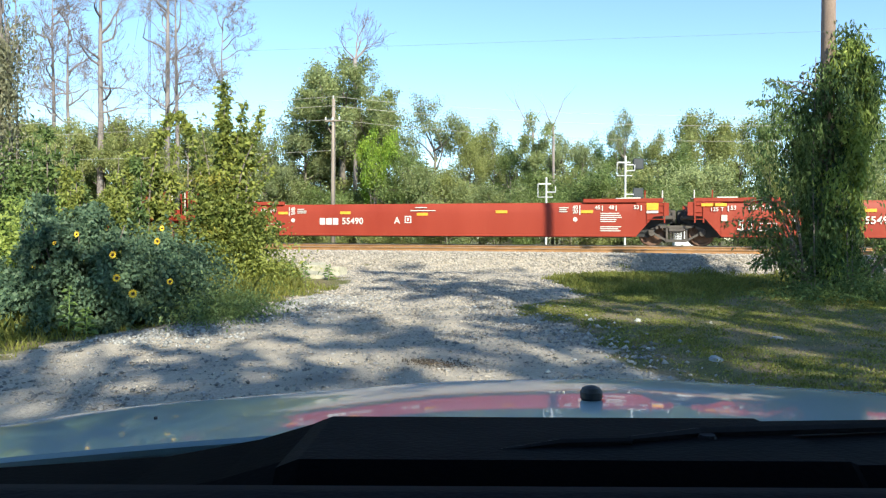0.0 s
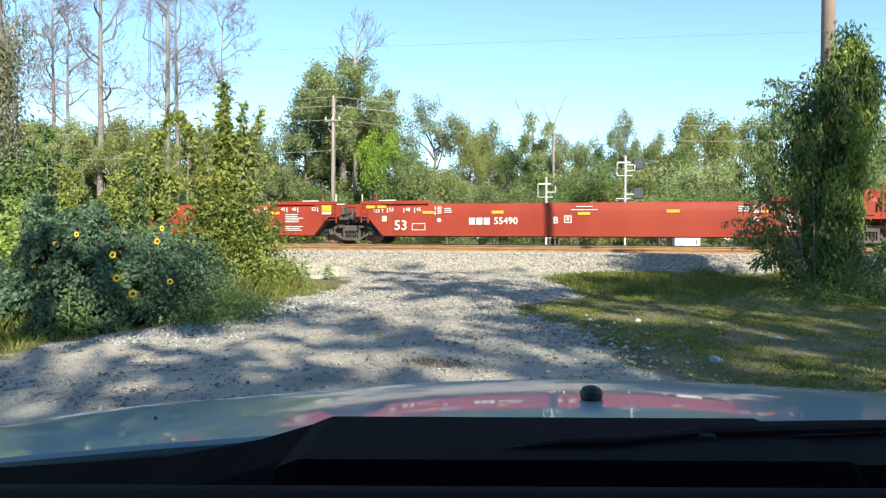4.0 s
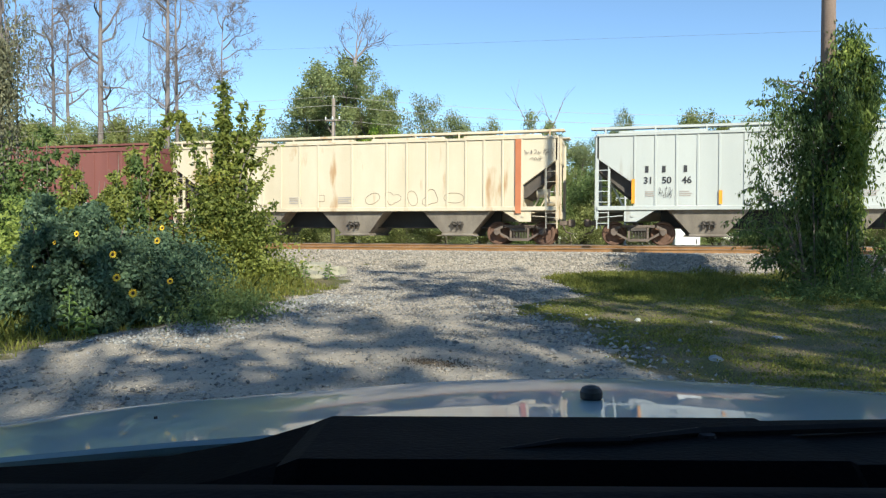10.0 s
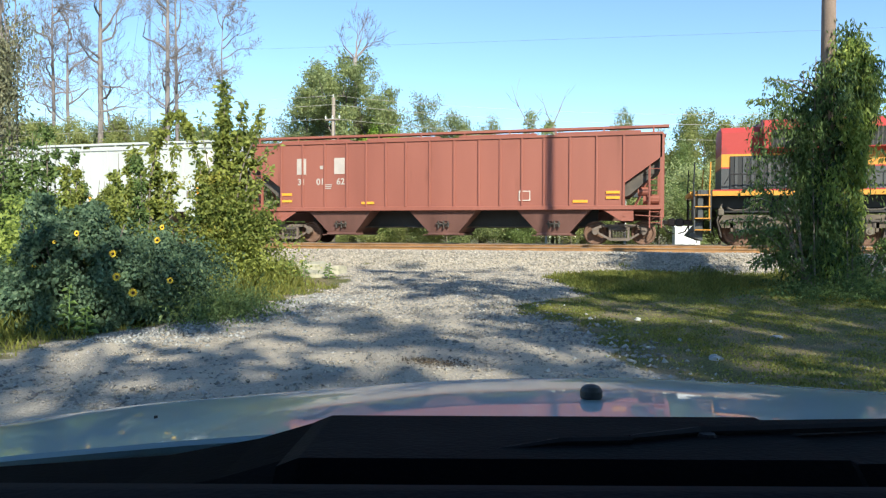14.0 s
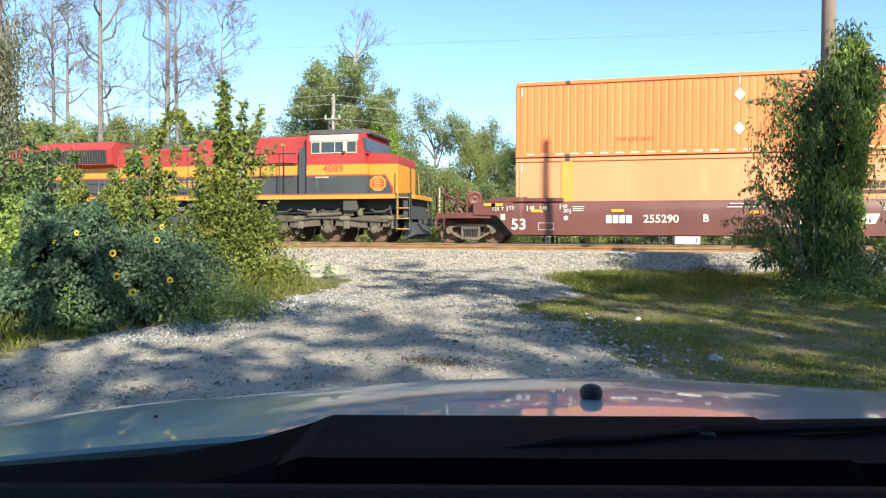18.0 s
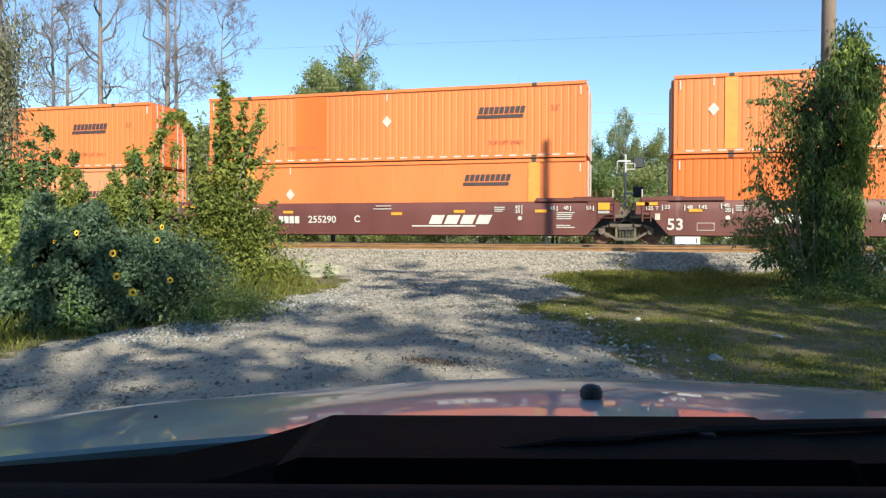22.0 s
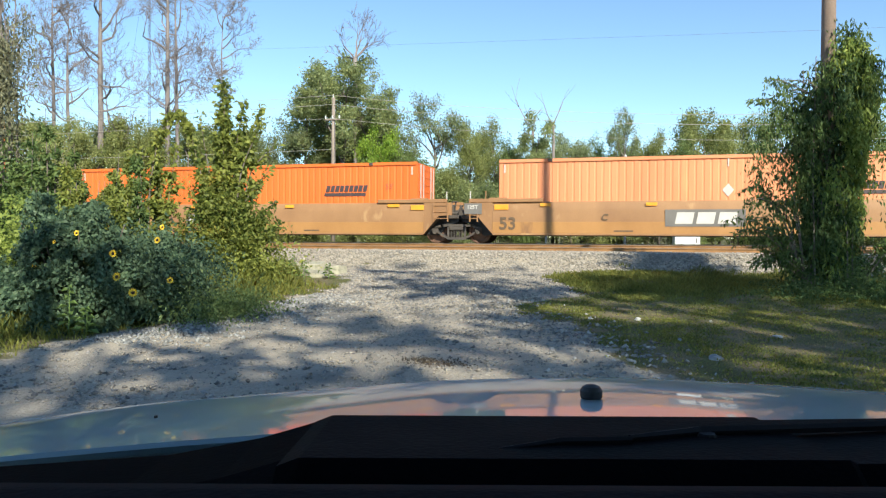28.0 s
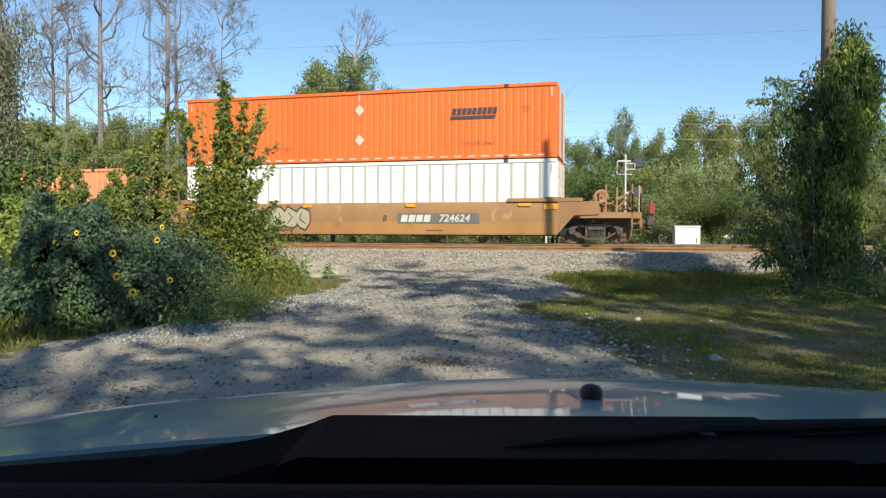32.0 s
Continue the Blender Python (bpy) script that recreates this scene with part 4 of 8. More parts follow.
def overgrown_snag(x, y, h, seed):
    """A dead tree hung with grey creeper strands."""
    rng, pr = np.random.default_rng(seed), random.Random(seed)
    z = float(height(x, y))
    t = thing("overgrown_snag", pose(x, y, z), "dead tree hung with dry grey-green creeper strands", "tree")
    part("trunk", Shape().path([(0, 0, -0.2), (0.1, 0, h * 0.4), (0.0, 0.1, h * 0.75), (0.15, 0, h)], [0.11, 0.09, 0.06, 0.03], 8), M_deadwood, t, smooth=True)
    tips = []
    for k in range(9):
        sh = Shape()
        a = pr.uniform(0, 6.28)
        grow(sh, tips, (0.05, 0, h * pr.uniform(0.35, 0.95)), (math.cos(a), math.sin(a), 0.9), 0.5, 0.035, 2, pr, 0.7, 0.2, 2)
        part("limb", sh, M_deadwood, t)
    n = 420
    c = np.array([tuple(p) for p in tips])[rng.integers(0, len(tips), n)] + rng.normal(0, 0.12, (n, 3))
    q = vine_curtain(c, 26, rng.uniform(0.4, 1.9, n), 0.1, rng, 1)
    v, f = leaves(q[q[:, 2] > 0.05], 0.085, rng, 0.9, 0.35)
    part("creeper", mesh_np("creeper", v, f, leaf_mat("dry creeper", (0.13, 0.135, 0.08), (0.34, 0.33, 0.21))), None, t, "dry grey-green strands")
    for k in range(46):
        a = pr.uniform(0, 6.28)
        r = pr.uniform(0.1, 0.5)
        top = h * pr.uniform(0.55, 1.0)
        p0 = Vector((r * math.cos(a), r * math.sin(a), top))
        p1 = p0 + Vector((pr.gauss(0, 0.15), pr.gauss(0, 0.15), -pr.uniform(0.4, 0.75) * top))
        part("dry_vine", Shape().path([p0, p0.lerp(p1, 0.35) + Vector((pr.gauss(0, 0.1), 0, 0)), p0.lerp(p1, 0.7) + Vector((pr.gauss(0, 0.1), 0, 0)), p1], [0.012, 0.012, 0.01, 0.006], 4), M_deadwood, t)
    n = 15000
    q = np.stack([rng.normal(0.15, 0.45, n), rng.normal(0, 0.45, n), np.abs(rng.normal(1.0, 1.0, n))], -1)
    v, f = leaves(q, 0.10, rng, 0.4, 0.5)
    part("leafy_growth", mesh_np("leafy_growth", v, f, M_leaf_vine), None, t, "green growth round the foot")


def sapling(x, y, top, width, fresh, seed):
    """A slim leafy sapling in the growth behind the bush."""
    pr, nr = random.Random(seed), np.random.default_rng(seed)
    z = float(height(x, y))
    h = top - z
    t = thing("sapling", pose(x, y, z), "slim leafy green sapling in the undergrowth", "sapling", "saplings behind the bush")
    pts = []
    for k in range(4):
        b = Vector((pr.uniform(-0.35, 0.35) * width * (k > 0), pr.uniform(-0.3, 0.3) * width, h * (1 if k == 0 else pr.uniform(0.6, 0.9))))
        mid = b * 0.5 + Vector((pr.uniform(-0.08, 0.08), 0, 0))
        part("stem", Shape().path([(0, 0, -0.05), mid, b], [0.025, 0.016, 0.005], 5), M_bark, t)
        for j in range(14):
            f = pr.uniform(0.15, 0.97)
            c = mid * (f * 2) if f < 0.5 else mid.lerp(b, f * 2 - 1)
            a, l = pr.uniform(0, 6.28), width * pr.uniform(0.2, 0.55) * (1.15 - f)
            e = c + Vector((math.cos(a) * l, math.sin(a) * l, l * pr.uniform(0.3, 0.9)))
            pts += [tuple(c.lerp(e, pr.uniform(0, 1.1)) + Vector((pr.gauss(0, 0.04), pr.gauss(0, 0.04), pr.gauss(0, 0.04)))) for _ in range(60)]
    v, q = leaves(np.array(pts), 0.095, nr, 0.2, 0.5, 0.8)
    part("foliage", mesh_np("foliage", v, q, M_leaf_shrub if fresh else M_leaf_vine), None, t)


for n, row in enumerate(((-11.40, 11.98, 3.99, 0.48, 0), (-11.30, 11.49, 3.43, 0.55, 0), (-10.56, 11.69, 2.89, 0.61, 1), (-10.17, 12.31, 2.77, 0.68, 1), (-9.95, 12.88, 3.15, 0.53, 0), (-9.88, 11.45, 2.50, 0.64, 1), (-9.67, 12.13, 2.41, 0.67, 1), (-12.03, 11.81, 3.19, 0.57, 0), (-11.9, 13.4, 3.0, 0.8, 1), (-11.3, 13.7, 3.3, 0.75, 1), (-10.7, 13.6, 2.7, 0.8, 1), (-11.6, 14.6, 3.5, 0.8, 1), (-10.9, 14.9, 3.2, 0.8, 1), (-12.7, 14.2, 3.6, 0.8, 0))):
    sapling(*row, 50 + n)
overgrown_snag(-12.75, 12.0, 8.0, 3)
overgrown_snag(-14.6, 13.0, 7.5, 5)
place_trees()
place_understorey()
PINES = "tall bare storm-stripped tree with a grey-brown trunk"
bare_tree(-40.5, 43.0, 19.0, 0.27, 1, PINES, 0.5, 11, 2.6, 4)
bare_tree(-39.6, 43.5, 17.5, 0.26, 2, PINES, 0.5, 11, 2.5, 4)
bare_tree(-34.4, 40.6, 22.0, 0.34, 3, PINES, 0.42, 11, 2.8, 4)
bare_tree(-33.0, 41.0, 11.5, 0.18, 4, "leaning bare dead tree", 0.55, 6, 2.6, 2, (-0.12, 0))
bare_tree(-28.9, 40.0, 21.0, 0.30, 5, PINES, 0.35, 12, 2.6, 4)
bare_tree(-28.4, 40.3, 18.0, 0.24, 6, PINES, 0.45, 9, 2.4, 4)
bare_tree(-27.6, 44.4, 16.4, 0.2, 7, PINES, 0.6, 9, 2.0, 4)
forked_snag(-18.2, 45.4, 13.0, ((0.1, 0, 1.6), (0.75, 0.2, 1.1), (-0.7, -0.1, 1.0), (1.0, -0.2, 0.6), (-0.9, 0.2, 0.35), (0.4, 0.3, 1.5)), 8, "bare dead tree top standing above an oak")
forked_snag(-6.4, 46.9, 8.0, ((-1.5, 0, 1.9), (0.1, 0.2, 1.1), (-0.5, 0.1, 1.2)), 9, "slender dead tree at the wood's edge", 0.085, 1)
forked_snag(-5.1, 47.1, 8.4, ((0.8, 0, 1.5), (-0.9, 0, 1.1)), 10, "slender dead tree at the wood's edge", 0.085, 1)
bare_tree(-44.0, 41.5, 20.0, 0.3, 11, PINES, 0.5, 10, 3.2)
vine_pole()
bush, PETALS, HEART = bush_and_flowers()
shrub_tree()
shade_trees()

# ---- materials of the train ----
M_red = surf("red wagon paint", (0.215, 0.027, 0.013), (0.265, 0.04, 0.02), 0.7, 0.52, 0, 0.05, 50, (0.25, 0.05, 0.025), 0.2, 4, spec=0.25)
M_oxide = surf("faded oxide red paint", (0.172, 0.060, 0.048), (0.225, 0.083, 0.067), 0.8, 0.6, 0, 0.08, 40, (0.13, 0.05, 0.035), 0.3, 5)
M_oxide2 = surf("oxide red paint", (0.215, 0.068, 0.046), (0.275, 0.092, 0.063), 0.8, 0.6, 0, 0.08, 40, (0.16, 0.05, 0.03), 0.25, 5)
M_cream = surf("stained cream paint", (0.54, 0.455, 0.32), (0.65, 0.565, 0.425), 0.9, 0.6, 0, 0.08, 40, (0.43, 0.27, 0.14), 0.42, 3)
M_grey_paint = surf("pale grey wagon paint", (0.41, 0.425, 0.405), (0.49, 0.505, 0.48), 0.8, 0.55, 0, 0.08, 40, (0.36, 0.34, 0.30), 0.25, 5)
M_dirty = surf("road-grimed hopper steel", (0.13, 0.105, 0.085), (0.30, 0.26, 0.21), 1.4, 0.8, 0, 0.1, 40, (0.07, 0.055, 0.045), 0.3, 3)
M_grime_red = surf("grimed oxide steel", (0.085, 0.036, 0.028), (0.16, 0.075, 0.06), 1.4, 0.8, 0, 0.1, 40, (0.07, 0.05, 0.04), 0.3, 3)
M_brown = surf("brown wagon paint", (0.105, 0.032, 0.024), (0.15, 0.048, 0.038), 0.7, 0.5, 0, 0.05, 50, (0.2, 0.1, 0.08), 0.12, 4)
M_tan = surf("weathered yellow-brown wagon paint", (0.25, 0.128, 0.056), (0.35, 0.19, 0.084), 0.9, 0.65, 0, 0.1, 40, (0.42, 0.25, 0.115), 0.3, 1.5)
M_tan_low = surf("orange-brown wagon paint", (0.32, 0.155, 0.048), (0.42, 0.215, 0.07), 0.9, 0.6, 0, 0.1, 40, (0.24, 0.12, 0.05), 0.3, 2)
M_orange = surf("orange container paint", (0.70, 0.175, 0.046), (0.75, 0.215, 0.06), 0.5, 0.5, 0, 0.04, 40, (0.72, 0.17, 0.035), 0.15, 4)
M_orange_faded = surf("sun-faded orange container paint", (0.69, 0.235, 0.10), (0.74, 0.285, 0.13), 0.5, 0.55, 0, 0.04, 40, (0.76, 0.31, 0.13), 0.2, 4)
M_orange_deep = surf("deep orange container paint", (0.70, 0.135, 0.02), (0.76, 0.165, 0.028), 0.5, 0.45, 0, 0.04, 40, (0.7, 0.12, 0.02), 0.15, 4)
M_post = plain("yellow post paint", (0.76, 0.32, 0.06), 0.5)
M_white = surf("white container paint", (0.78, 0.77, 0.74), (0.83, 0.82, 0.79), 0.5, 0.5, 0, 0.03, 40, (0.62, 0.55, 0.45), 0.12, 4)
M_seam = plain("grey-beige seam", (0.50, 0.47, 0.40), 0.6)
M_stencil = plain("white stencil paint", (0.6, 0.56, 0.51), 0.6)
M_cream_panel = plain("cream window panel paint", (0.55, 0.5, 0.4), 0.6)
M_faded_stencil = plain("faded white stencil paint", (0.46, 0.40, 0.36), 0.7)
M_black_stencil = plain("black stencil paint", (0.03, 0.03, 0.035), 0.6)
M_brand_dark = plain("worn dark stencil paint", (0.07, 0.05, 0.05), 0.6)
M_dim_stencil = plain("dim stencil paint", (0.5, 0.13, 0.05), 0.6)
M_reflect = plain("orange reflector tape", (0.82, 0.36, 0.03), 0.4)
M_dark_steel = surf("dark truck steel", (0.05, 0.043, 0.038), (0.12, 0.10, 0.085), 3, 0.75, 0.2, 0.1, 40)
M_grey_steel = surf("dusty grey truck steel", (0.16, 0.15, 0.14), (0.30, 0.28, 0.26), 3, 0.75, 0.1, 0.1, 40)
M_brown_steel = surf("rust-brown truck steel", (0.10, 0.075, 0.06), (0.20, 0.155, 0.125), 3, 0.8, 0.1, 0.1, 40)
M_wheel = surf("rusty wheel steel", (0.10, 0.055, 0.035), (0.20, 0.115, 0.08), 4, 0.7, 0.3, 0.05, 40)
M_loco_red = surf("red locomotive paint", (0.33, 0.036, 0.034), (0.40, 0.056, 0.05), 0.6, 0.5, 0, 0.03, 40, (0.22, 0.05, 0.045), 0.25, 3, spec=0.3)
M_loco_yellow = surf("yellow locomotive paint", (0.56, 0.235, 0.025), (0.63, 0.285, 0.04), 0.6, 0.4, 0, 0.03, 40, (0.6, 0.33, 0.05), 0.12, 3)
M_loco_black = surf("dull black locomotive paint", (0.04, 0.042, 0.045), (0.068, 0.07, 0.072), 0.8, 0.55, 0, 0.03, 40, (0.12, 0.11, 0.1), 0.2, 3)
M_loco_roof = surf("sooty grey roof", (0.05, 0.046, 0.04), (0.095, 0.088, 0.077), 1.0, 0.7, 0, 0.05, 40)
M_tank = surf("grimy fuel tank", (0.042, 0.042, 0.042), (0.075, 0.073, 0.07), 1.0, 0.62, 0.1, 0.03, 40, (0.16, 0.15, 0.13), 0.2, 2)
# the louvre black also colours the stand-in for shade under the hoppers
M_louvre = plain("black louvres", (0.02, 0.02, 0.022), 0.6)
M_window_glass = plain("dark cab glass", (0.05, 0.06, 0.065), 0.08)
M_silver = plain("bare aluminium", (0.6, 0.6, 0.6), 0.4, 0.5)
M_lantern = plain("red marker lamp", (0.36, 0.045, 0.05), 0.45)

M_tag_grey = plain("thin grey spray paint", (0.36, 0.29, 0.22), 0.7)
ROLLING, WHEELS = [], []


def lathe(profile, n=24):
    """A turned body about the y axis, from (y, r) pairs."""
    s = Shape()
    p = [(r * math.cos(k * 2 * math.pi / n), y, r * math.sin(k * 2 * math.pi / n)) for y, r in profile for k in range(n)]
    f = [(i * n + k, i * n + (k + 1) % n, (i + 1) * n + (k + 1) % n, (i + 1) * n + k) for i in range(len(profile) - 1) for k in range(n)]
    return s.add(p, f)


def bar(s, x0, z0, x1, z1, t, y0, y1):
    """A flat bar in the x-z plane, t thick."""
    d = Vector((x1 - x0, z1 - z0)).normalized() * t / 2
    return s.prism([(x0 - d.y, z0 + d.x), (x0 + d.y, z0 - d.x), (x1 + d.y, z1 - d.x), (x1 - d.y, z1 + d.x)], y0, y1)


def wheel_shape(r):
    s = Shape()
    for sg in (-1, 1):
        s.join(lathe([(sg * 0.82, 0.02), (sg * 0.82, 0.10), (sg * 0.79, 0.11), (sg * 0.765, 0.18), (sg * 0.765, r * 0.76), (sg * 0.81, r * 0.84), (sg * 0.81, r * 0.97), (sg * 0.80, r), (sg * 0.71, r), (sg * 0.70, r + 0.026), (sg * 0.675, r + 0.02), (sg * 0.67, 0.02)]))
        for k in range(5):
            a = k * 2 * math.pi / 5
            s.box(r * 0.45 * math.cos(a) - 0.02, r * 0.45 * math.cos(a) + 0.02, sg * 0.768 - 0.006, sg * 0.768 + 0.006, r * 0.45 * math.sin(a) - 0.02, r * 0.45 * math.sin(a) + 0.02)
    return s.tube((0, -0.98, 0), (0, 0.98, 0), 0.075, None, 10)


def frame_shape():
    s = Shape()
    y0, y1 = -0.07, 0.07
    bar(s, -0.66, 0.71, 0.66, 0.71, 0.10, y0, y1)
    for g in (-1, 1):
        bar(s, g * 0.60, 0.72, g * 0.96, 0.57, 0.10, y0, y1)
        bar(s, g * 0.78, 0.44, g * 0.36, 0.20, 0.08, y0, y1)
        bar(s, g * 0.34, 0.18, g * 0.34, 0.68, 0.08, y0, y1)
        s.box(g * 0.89 - 0.13, g * 0.89 + 0.13, -0.09, 0.09, 0.42, 0.60, 0.02)
        s.tube((g * 0.89, -0.13, 0.46), (g * 0.89, 0.0, 0.46), 0.10, 0.11, 10)
    bar(s, -0.38, 0.19, 0.38, 0.19, 0.10, y0 - 0.02, y1 + 0.02)
    return s


def spring_shape():
    s = Shape()
    for k in range(5):
        x = -0.22 + 0.11 * k
        for j in range(5):
            s.tube((x, 0, 0.25 + 0.055 * j), (x, 0, 0.28 + 0.055 * j), 0.046, None, 8)
    return s.box(-0.28, 0.28, -0.09, 0.09, 0.53, 0.65, 0.015)


R_WHEEL = 0.44
MESH_WHEEL = wheel_shape(R_WHEEL).mesh("wheelset", M_wheel, 35)
MESH_SPRING = spring_shape().mesh("spring_nest", M_dark_steel)
MESH_FRAME = {m.name: frame_shape().mesh("side_frame", m) for m in (M_grey_steel, M_brown_steel, M_dark_steel)}
MESH_BOLSTER = {m.name: Shape().box(-0.2, 0.2, -1.0, 1.0, 0.5, 0.72, 0.02).box(-0.75, 0.75, -0.5, 0.5, 0.55, 0.62).tube((0, 0, 0.7), (0, 0, 0.86), 0.2, None, 14).mesh("truck", m) for m in (M_grey_steel, M_brown_steel, M_dark_steel)}


def bogie(parent, x, steel, base=0.89):
    t = part("truck", MESH_BOLSTER[steel.name], None, parent, "two-axle cast steel truck")
    t.matrix_basis = pose(x, 0, 0)
    for g in (-1, 1):
        f = part("side_frame", MESH_FRAME[steel.name], None, t)
        f.matrix_basis = pose(0, g * 0.98, 0)
        part("spring_nest", MESH_SPRING, None, t).matrix_basis = pose(0, g * 1.02, 0)
        w = part("wheelset", MESH_WHEEL, None, t)
        WHEELS.append((w, g * base, x, parent))
        w.matrix_basis = pose(g * base, 0, R_WHEEL)
    return t


def glyphs(n, w, h, gap, x, y, z, slant=0.0, skip=()):
    """n plain blocks in a row, standing in for a brand's letters; x is the middle."""
    s = Shape()
    full = n * w + (n - 1) * gap
    for k in range(n):
        if k in skip:
            continue
        a = x - full / 2 + k * (w + gap)
        s.prism([(a, z - h / 2), (a + w, z - h / 2), (a + w + slant, z + h / 2), (a + slant, z + h / 2)], y - 0.004, y + 0.002)
    return s


def brand(parent, mat, n, w, h, gap, x, y, z, slant=0.0):
    """A brand's letters as single plain blocks."""
    full = n * w + (n - 1) * gap
    me = glyphs(1, w, h, 0, 0, y, z, slant).mesh("brand_block", mat)
    for k in range(n):
        part("brand_block", me, None, parent).matrix_basis = pose(x - full / 2 + w / 2 + k * (w + gap), 0, 0)


def plate(x, z, w, h, y):
    return Shape().box(x - w / 2, x + w / 2, y - 0.006, y + 0.002, z - h / 2, z + h / 2)


def lines(x, z, w, n, y, rng, t=0.035, pitch=0.075):
    """Rows of small writing too fine to read, as bars."""
    s = Shape()
    for k in range(n):
        a = w * rng.uniform(0.65, 1.0)
        s.box(x, x + a, y - 0.005, y + 0.002, z - k * pitch - t, z - k * pitch)
    return s


def ladder(x0, x1, y, z0, z1, rungs, r=0.018, horizontal_only=False):
    s = Shape()
    if not horizontal_only:
        for x in (x0, x1):
            s.box(x - 0.025, x + 0.025, y - 0.02, y + 0.02, z0, z1)
    for k in range(rungs):
        z = z0 + (k + 0.5) * (z1 - z0) / rungs
        s.tube((x0, y, z), (x1, y, z), r, None, 6)
    return s


def coupler(parent, x, g, steel):
    s = Shape().box(min(x, x + g * 0.45), max(x, x + g * 0.45), -0.09, 0.09, 0.76, 0.94, 0.02)
    s.box(min(x + g * 0.33, x + g * 0.62), max(x + g * 0.33, x + g * 0.62), -0.17, 0.13, 0.70, 1.0, 0.05)
    s.path([(x + g * 0.1, -0.25, 0.85), (x + g * 0.3, -0.28, 0.5), (x + g * 0.55, -0.2, 0.42)], 0.025, 6)
    part("coupler", s, steel, parent, "cast steel coupler and air hose")


# ---- covered hopper wagon ----
RIB_STEPS = {16: (0, 3, 6, 9, 12, 15), 17: (0, 4, 7, 9, 12, 16), 18: (0, 4, 7, 10, 13, 17)}


def hopper(x, paint, grime, steel, ribs, label, marks, mark_mat, roof_mat, seed, end_tank=True, proud=0.05):
    t = thing("hopper_wagon", pose(0, 0, 0), label, "railway wagon", "covered hoppers in the train")
    ROLLING.append((t, x))
    L = 8.34
    poly = [(-L, 4.12), (L, 4.12), (L, 3.25), (7.03, 2.3), (7.03, 1.45), (-7.03, 1.45), (-7.03, 2.3), (-L, 3.25)]
    part("body", Shape().prism(poly, -1.53, 1.53), paint, t)
    roof = Shape().sweep([(-1.58, 4.06), (-1.58, 4.14), (-1.2, 4.20), (0, 4.30), (1.2, 4.20), (1.58, 4.14), (1.58, 4.06)], -L - 0.02, L + 0.02)
    roof = part("roof", roof, roof_mat, t)
    for g in (-1, 1):
        b = Shape().box(-L - 0.25, L + 0.25, g * 1.12 - 0.26, g * 1.12 + 0.26, 4.36, 4.395)
        part("running_board", b.box(-L - 0.25, L + 0.25, g * 1.36, g * 1.40, 4.33, 4.42), roof_mat, roof)
        for k in range(10):
            bx = -L + 0.3 + k * (2 * L - 0.6) / 9
            part("bracket", Shape().box(bx - 0.03, bx + 0.03, g * 1.36 - 0.03, g * 1.42, 4.1, 4.36), roof_mat, roof)
    for k in range(4):
        hx = -6 + 4 * k
        part("hatch", Shape().box(hx - 1.6, hx + 1.6, -0.4, 0.4, 4.27, 4.40, 0.03), roof_mat, roof)
    rib = Shape().box(-0.04, 0.04, -proud, 0.0, 1.46, 4.06, proud * 0.24).mesh("rib", paint)
    for g in (-1, 1):
        for k in range(ribs):
            r = part("rib", rib, None, t)
            r.matrix_basis = pose(float(np.interp(k, RIB_STEPS[ribs], (-6.98, -4.03, -1.5, 1.5, 4.03, 6.98))), -1.53 if g < 0 else 1.53 + proud, 0)
        part("side_sill", Shape().box(-L, L, g * 1.52 - 0.07, g * 1.52 + 0.07, 1.30, 1.46, 0.015), paint, t)
        for e in (-1, 1):
            web = Shape().prism([(e * 6.2, 1.32), (e * 7.35, 1.32), (e * 7.35, 0.88), (e * 6.9, 0.88)], g * 1.50 - 0.02, g * 1.50 + 0.02)
            web.tube((e * 7.05, g * 1.53 - 0.02, 1.1), (e * 7.05, g * 1.53 + 0.02, 1.1), 0.07, None, 10)
            part("bolster_web", web, paint, t)
            post = Shape().box(e * L - 0.06, e * L + 0.06, g * 1.48 - 0.05, g * 1.48 + 0.05, 0.95, 4.12)
            part("corner_post", post, paint, t)
            s = ladder(e * 7.92, e * L, g * 1.5, 0.62, 3.0, 6)
            part("ladder", s, paint, t, "side ladder at the wagon's end")
            part("end_stay", Shape().path([(e * 7.3, g * 0.9, 1.3), (e * (L - 0.1), g * 0.9, 3.15)], 0.035, 5), paint, t)
            part("grab_iron", Shape().path([(e * 7.4, g * 1.53, 1.1), (e * 8.4, g * 1.53, 1.02)], 0.018, 5), paint, t)
    part("centre_sill", Shape().box(-L, L, -0.2, 0.2, 0.92, 1.25), grime, t)
    # black box in place of the deep shade between the chutes
    part("belly_sheet", Shape().box(-6.0, 6.0, -0.45, 0.45, 0.68, 1.42), M_louvre, t, "black box standing in for shade between the chutes")
    for e in (-1, 1):
        s = Shape().box(min(e * 8.35, e * (L + 0.05)), max(e * 8.35, e * (L + 0.05)), -1.5, 1.5, 1.0, 1.30, 0.02)
        s.box(min(e * 7.25, e * L), max(e * 7.25, e * L), -1.48, 1.48, 1.30, 1.36)
        part("end_platform", s, paint, t)
        # slope sheet in dark steel, so its underside shade is in the colour
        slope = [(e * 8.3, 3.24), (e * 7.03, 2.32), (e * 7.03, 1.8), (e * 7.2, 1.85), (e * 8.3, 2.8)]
        part("slope_sheet", Shape().prism(slope, -1.25, 1.25), M_dark_steel, t, "end slope sheet coloured dark for its shade")
        part("slope_stay", Shape().box(e * 7.9 - 0.04, e * 7.9 + 0.04, -1.49, -1.43, 1.3, 2.85), paint, t)
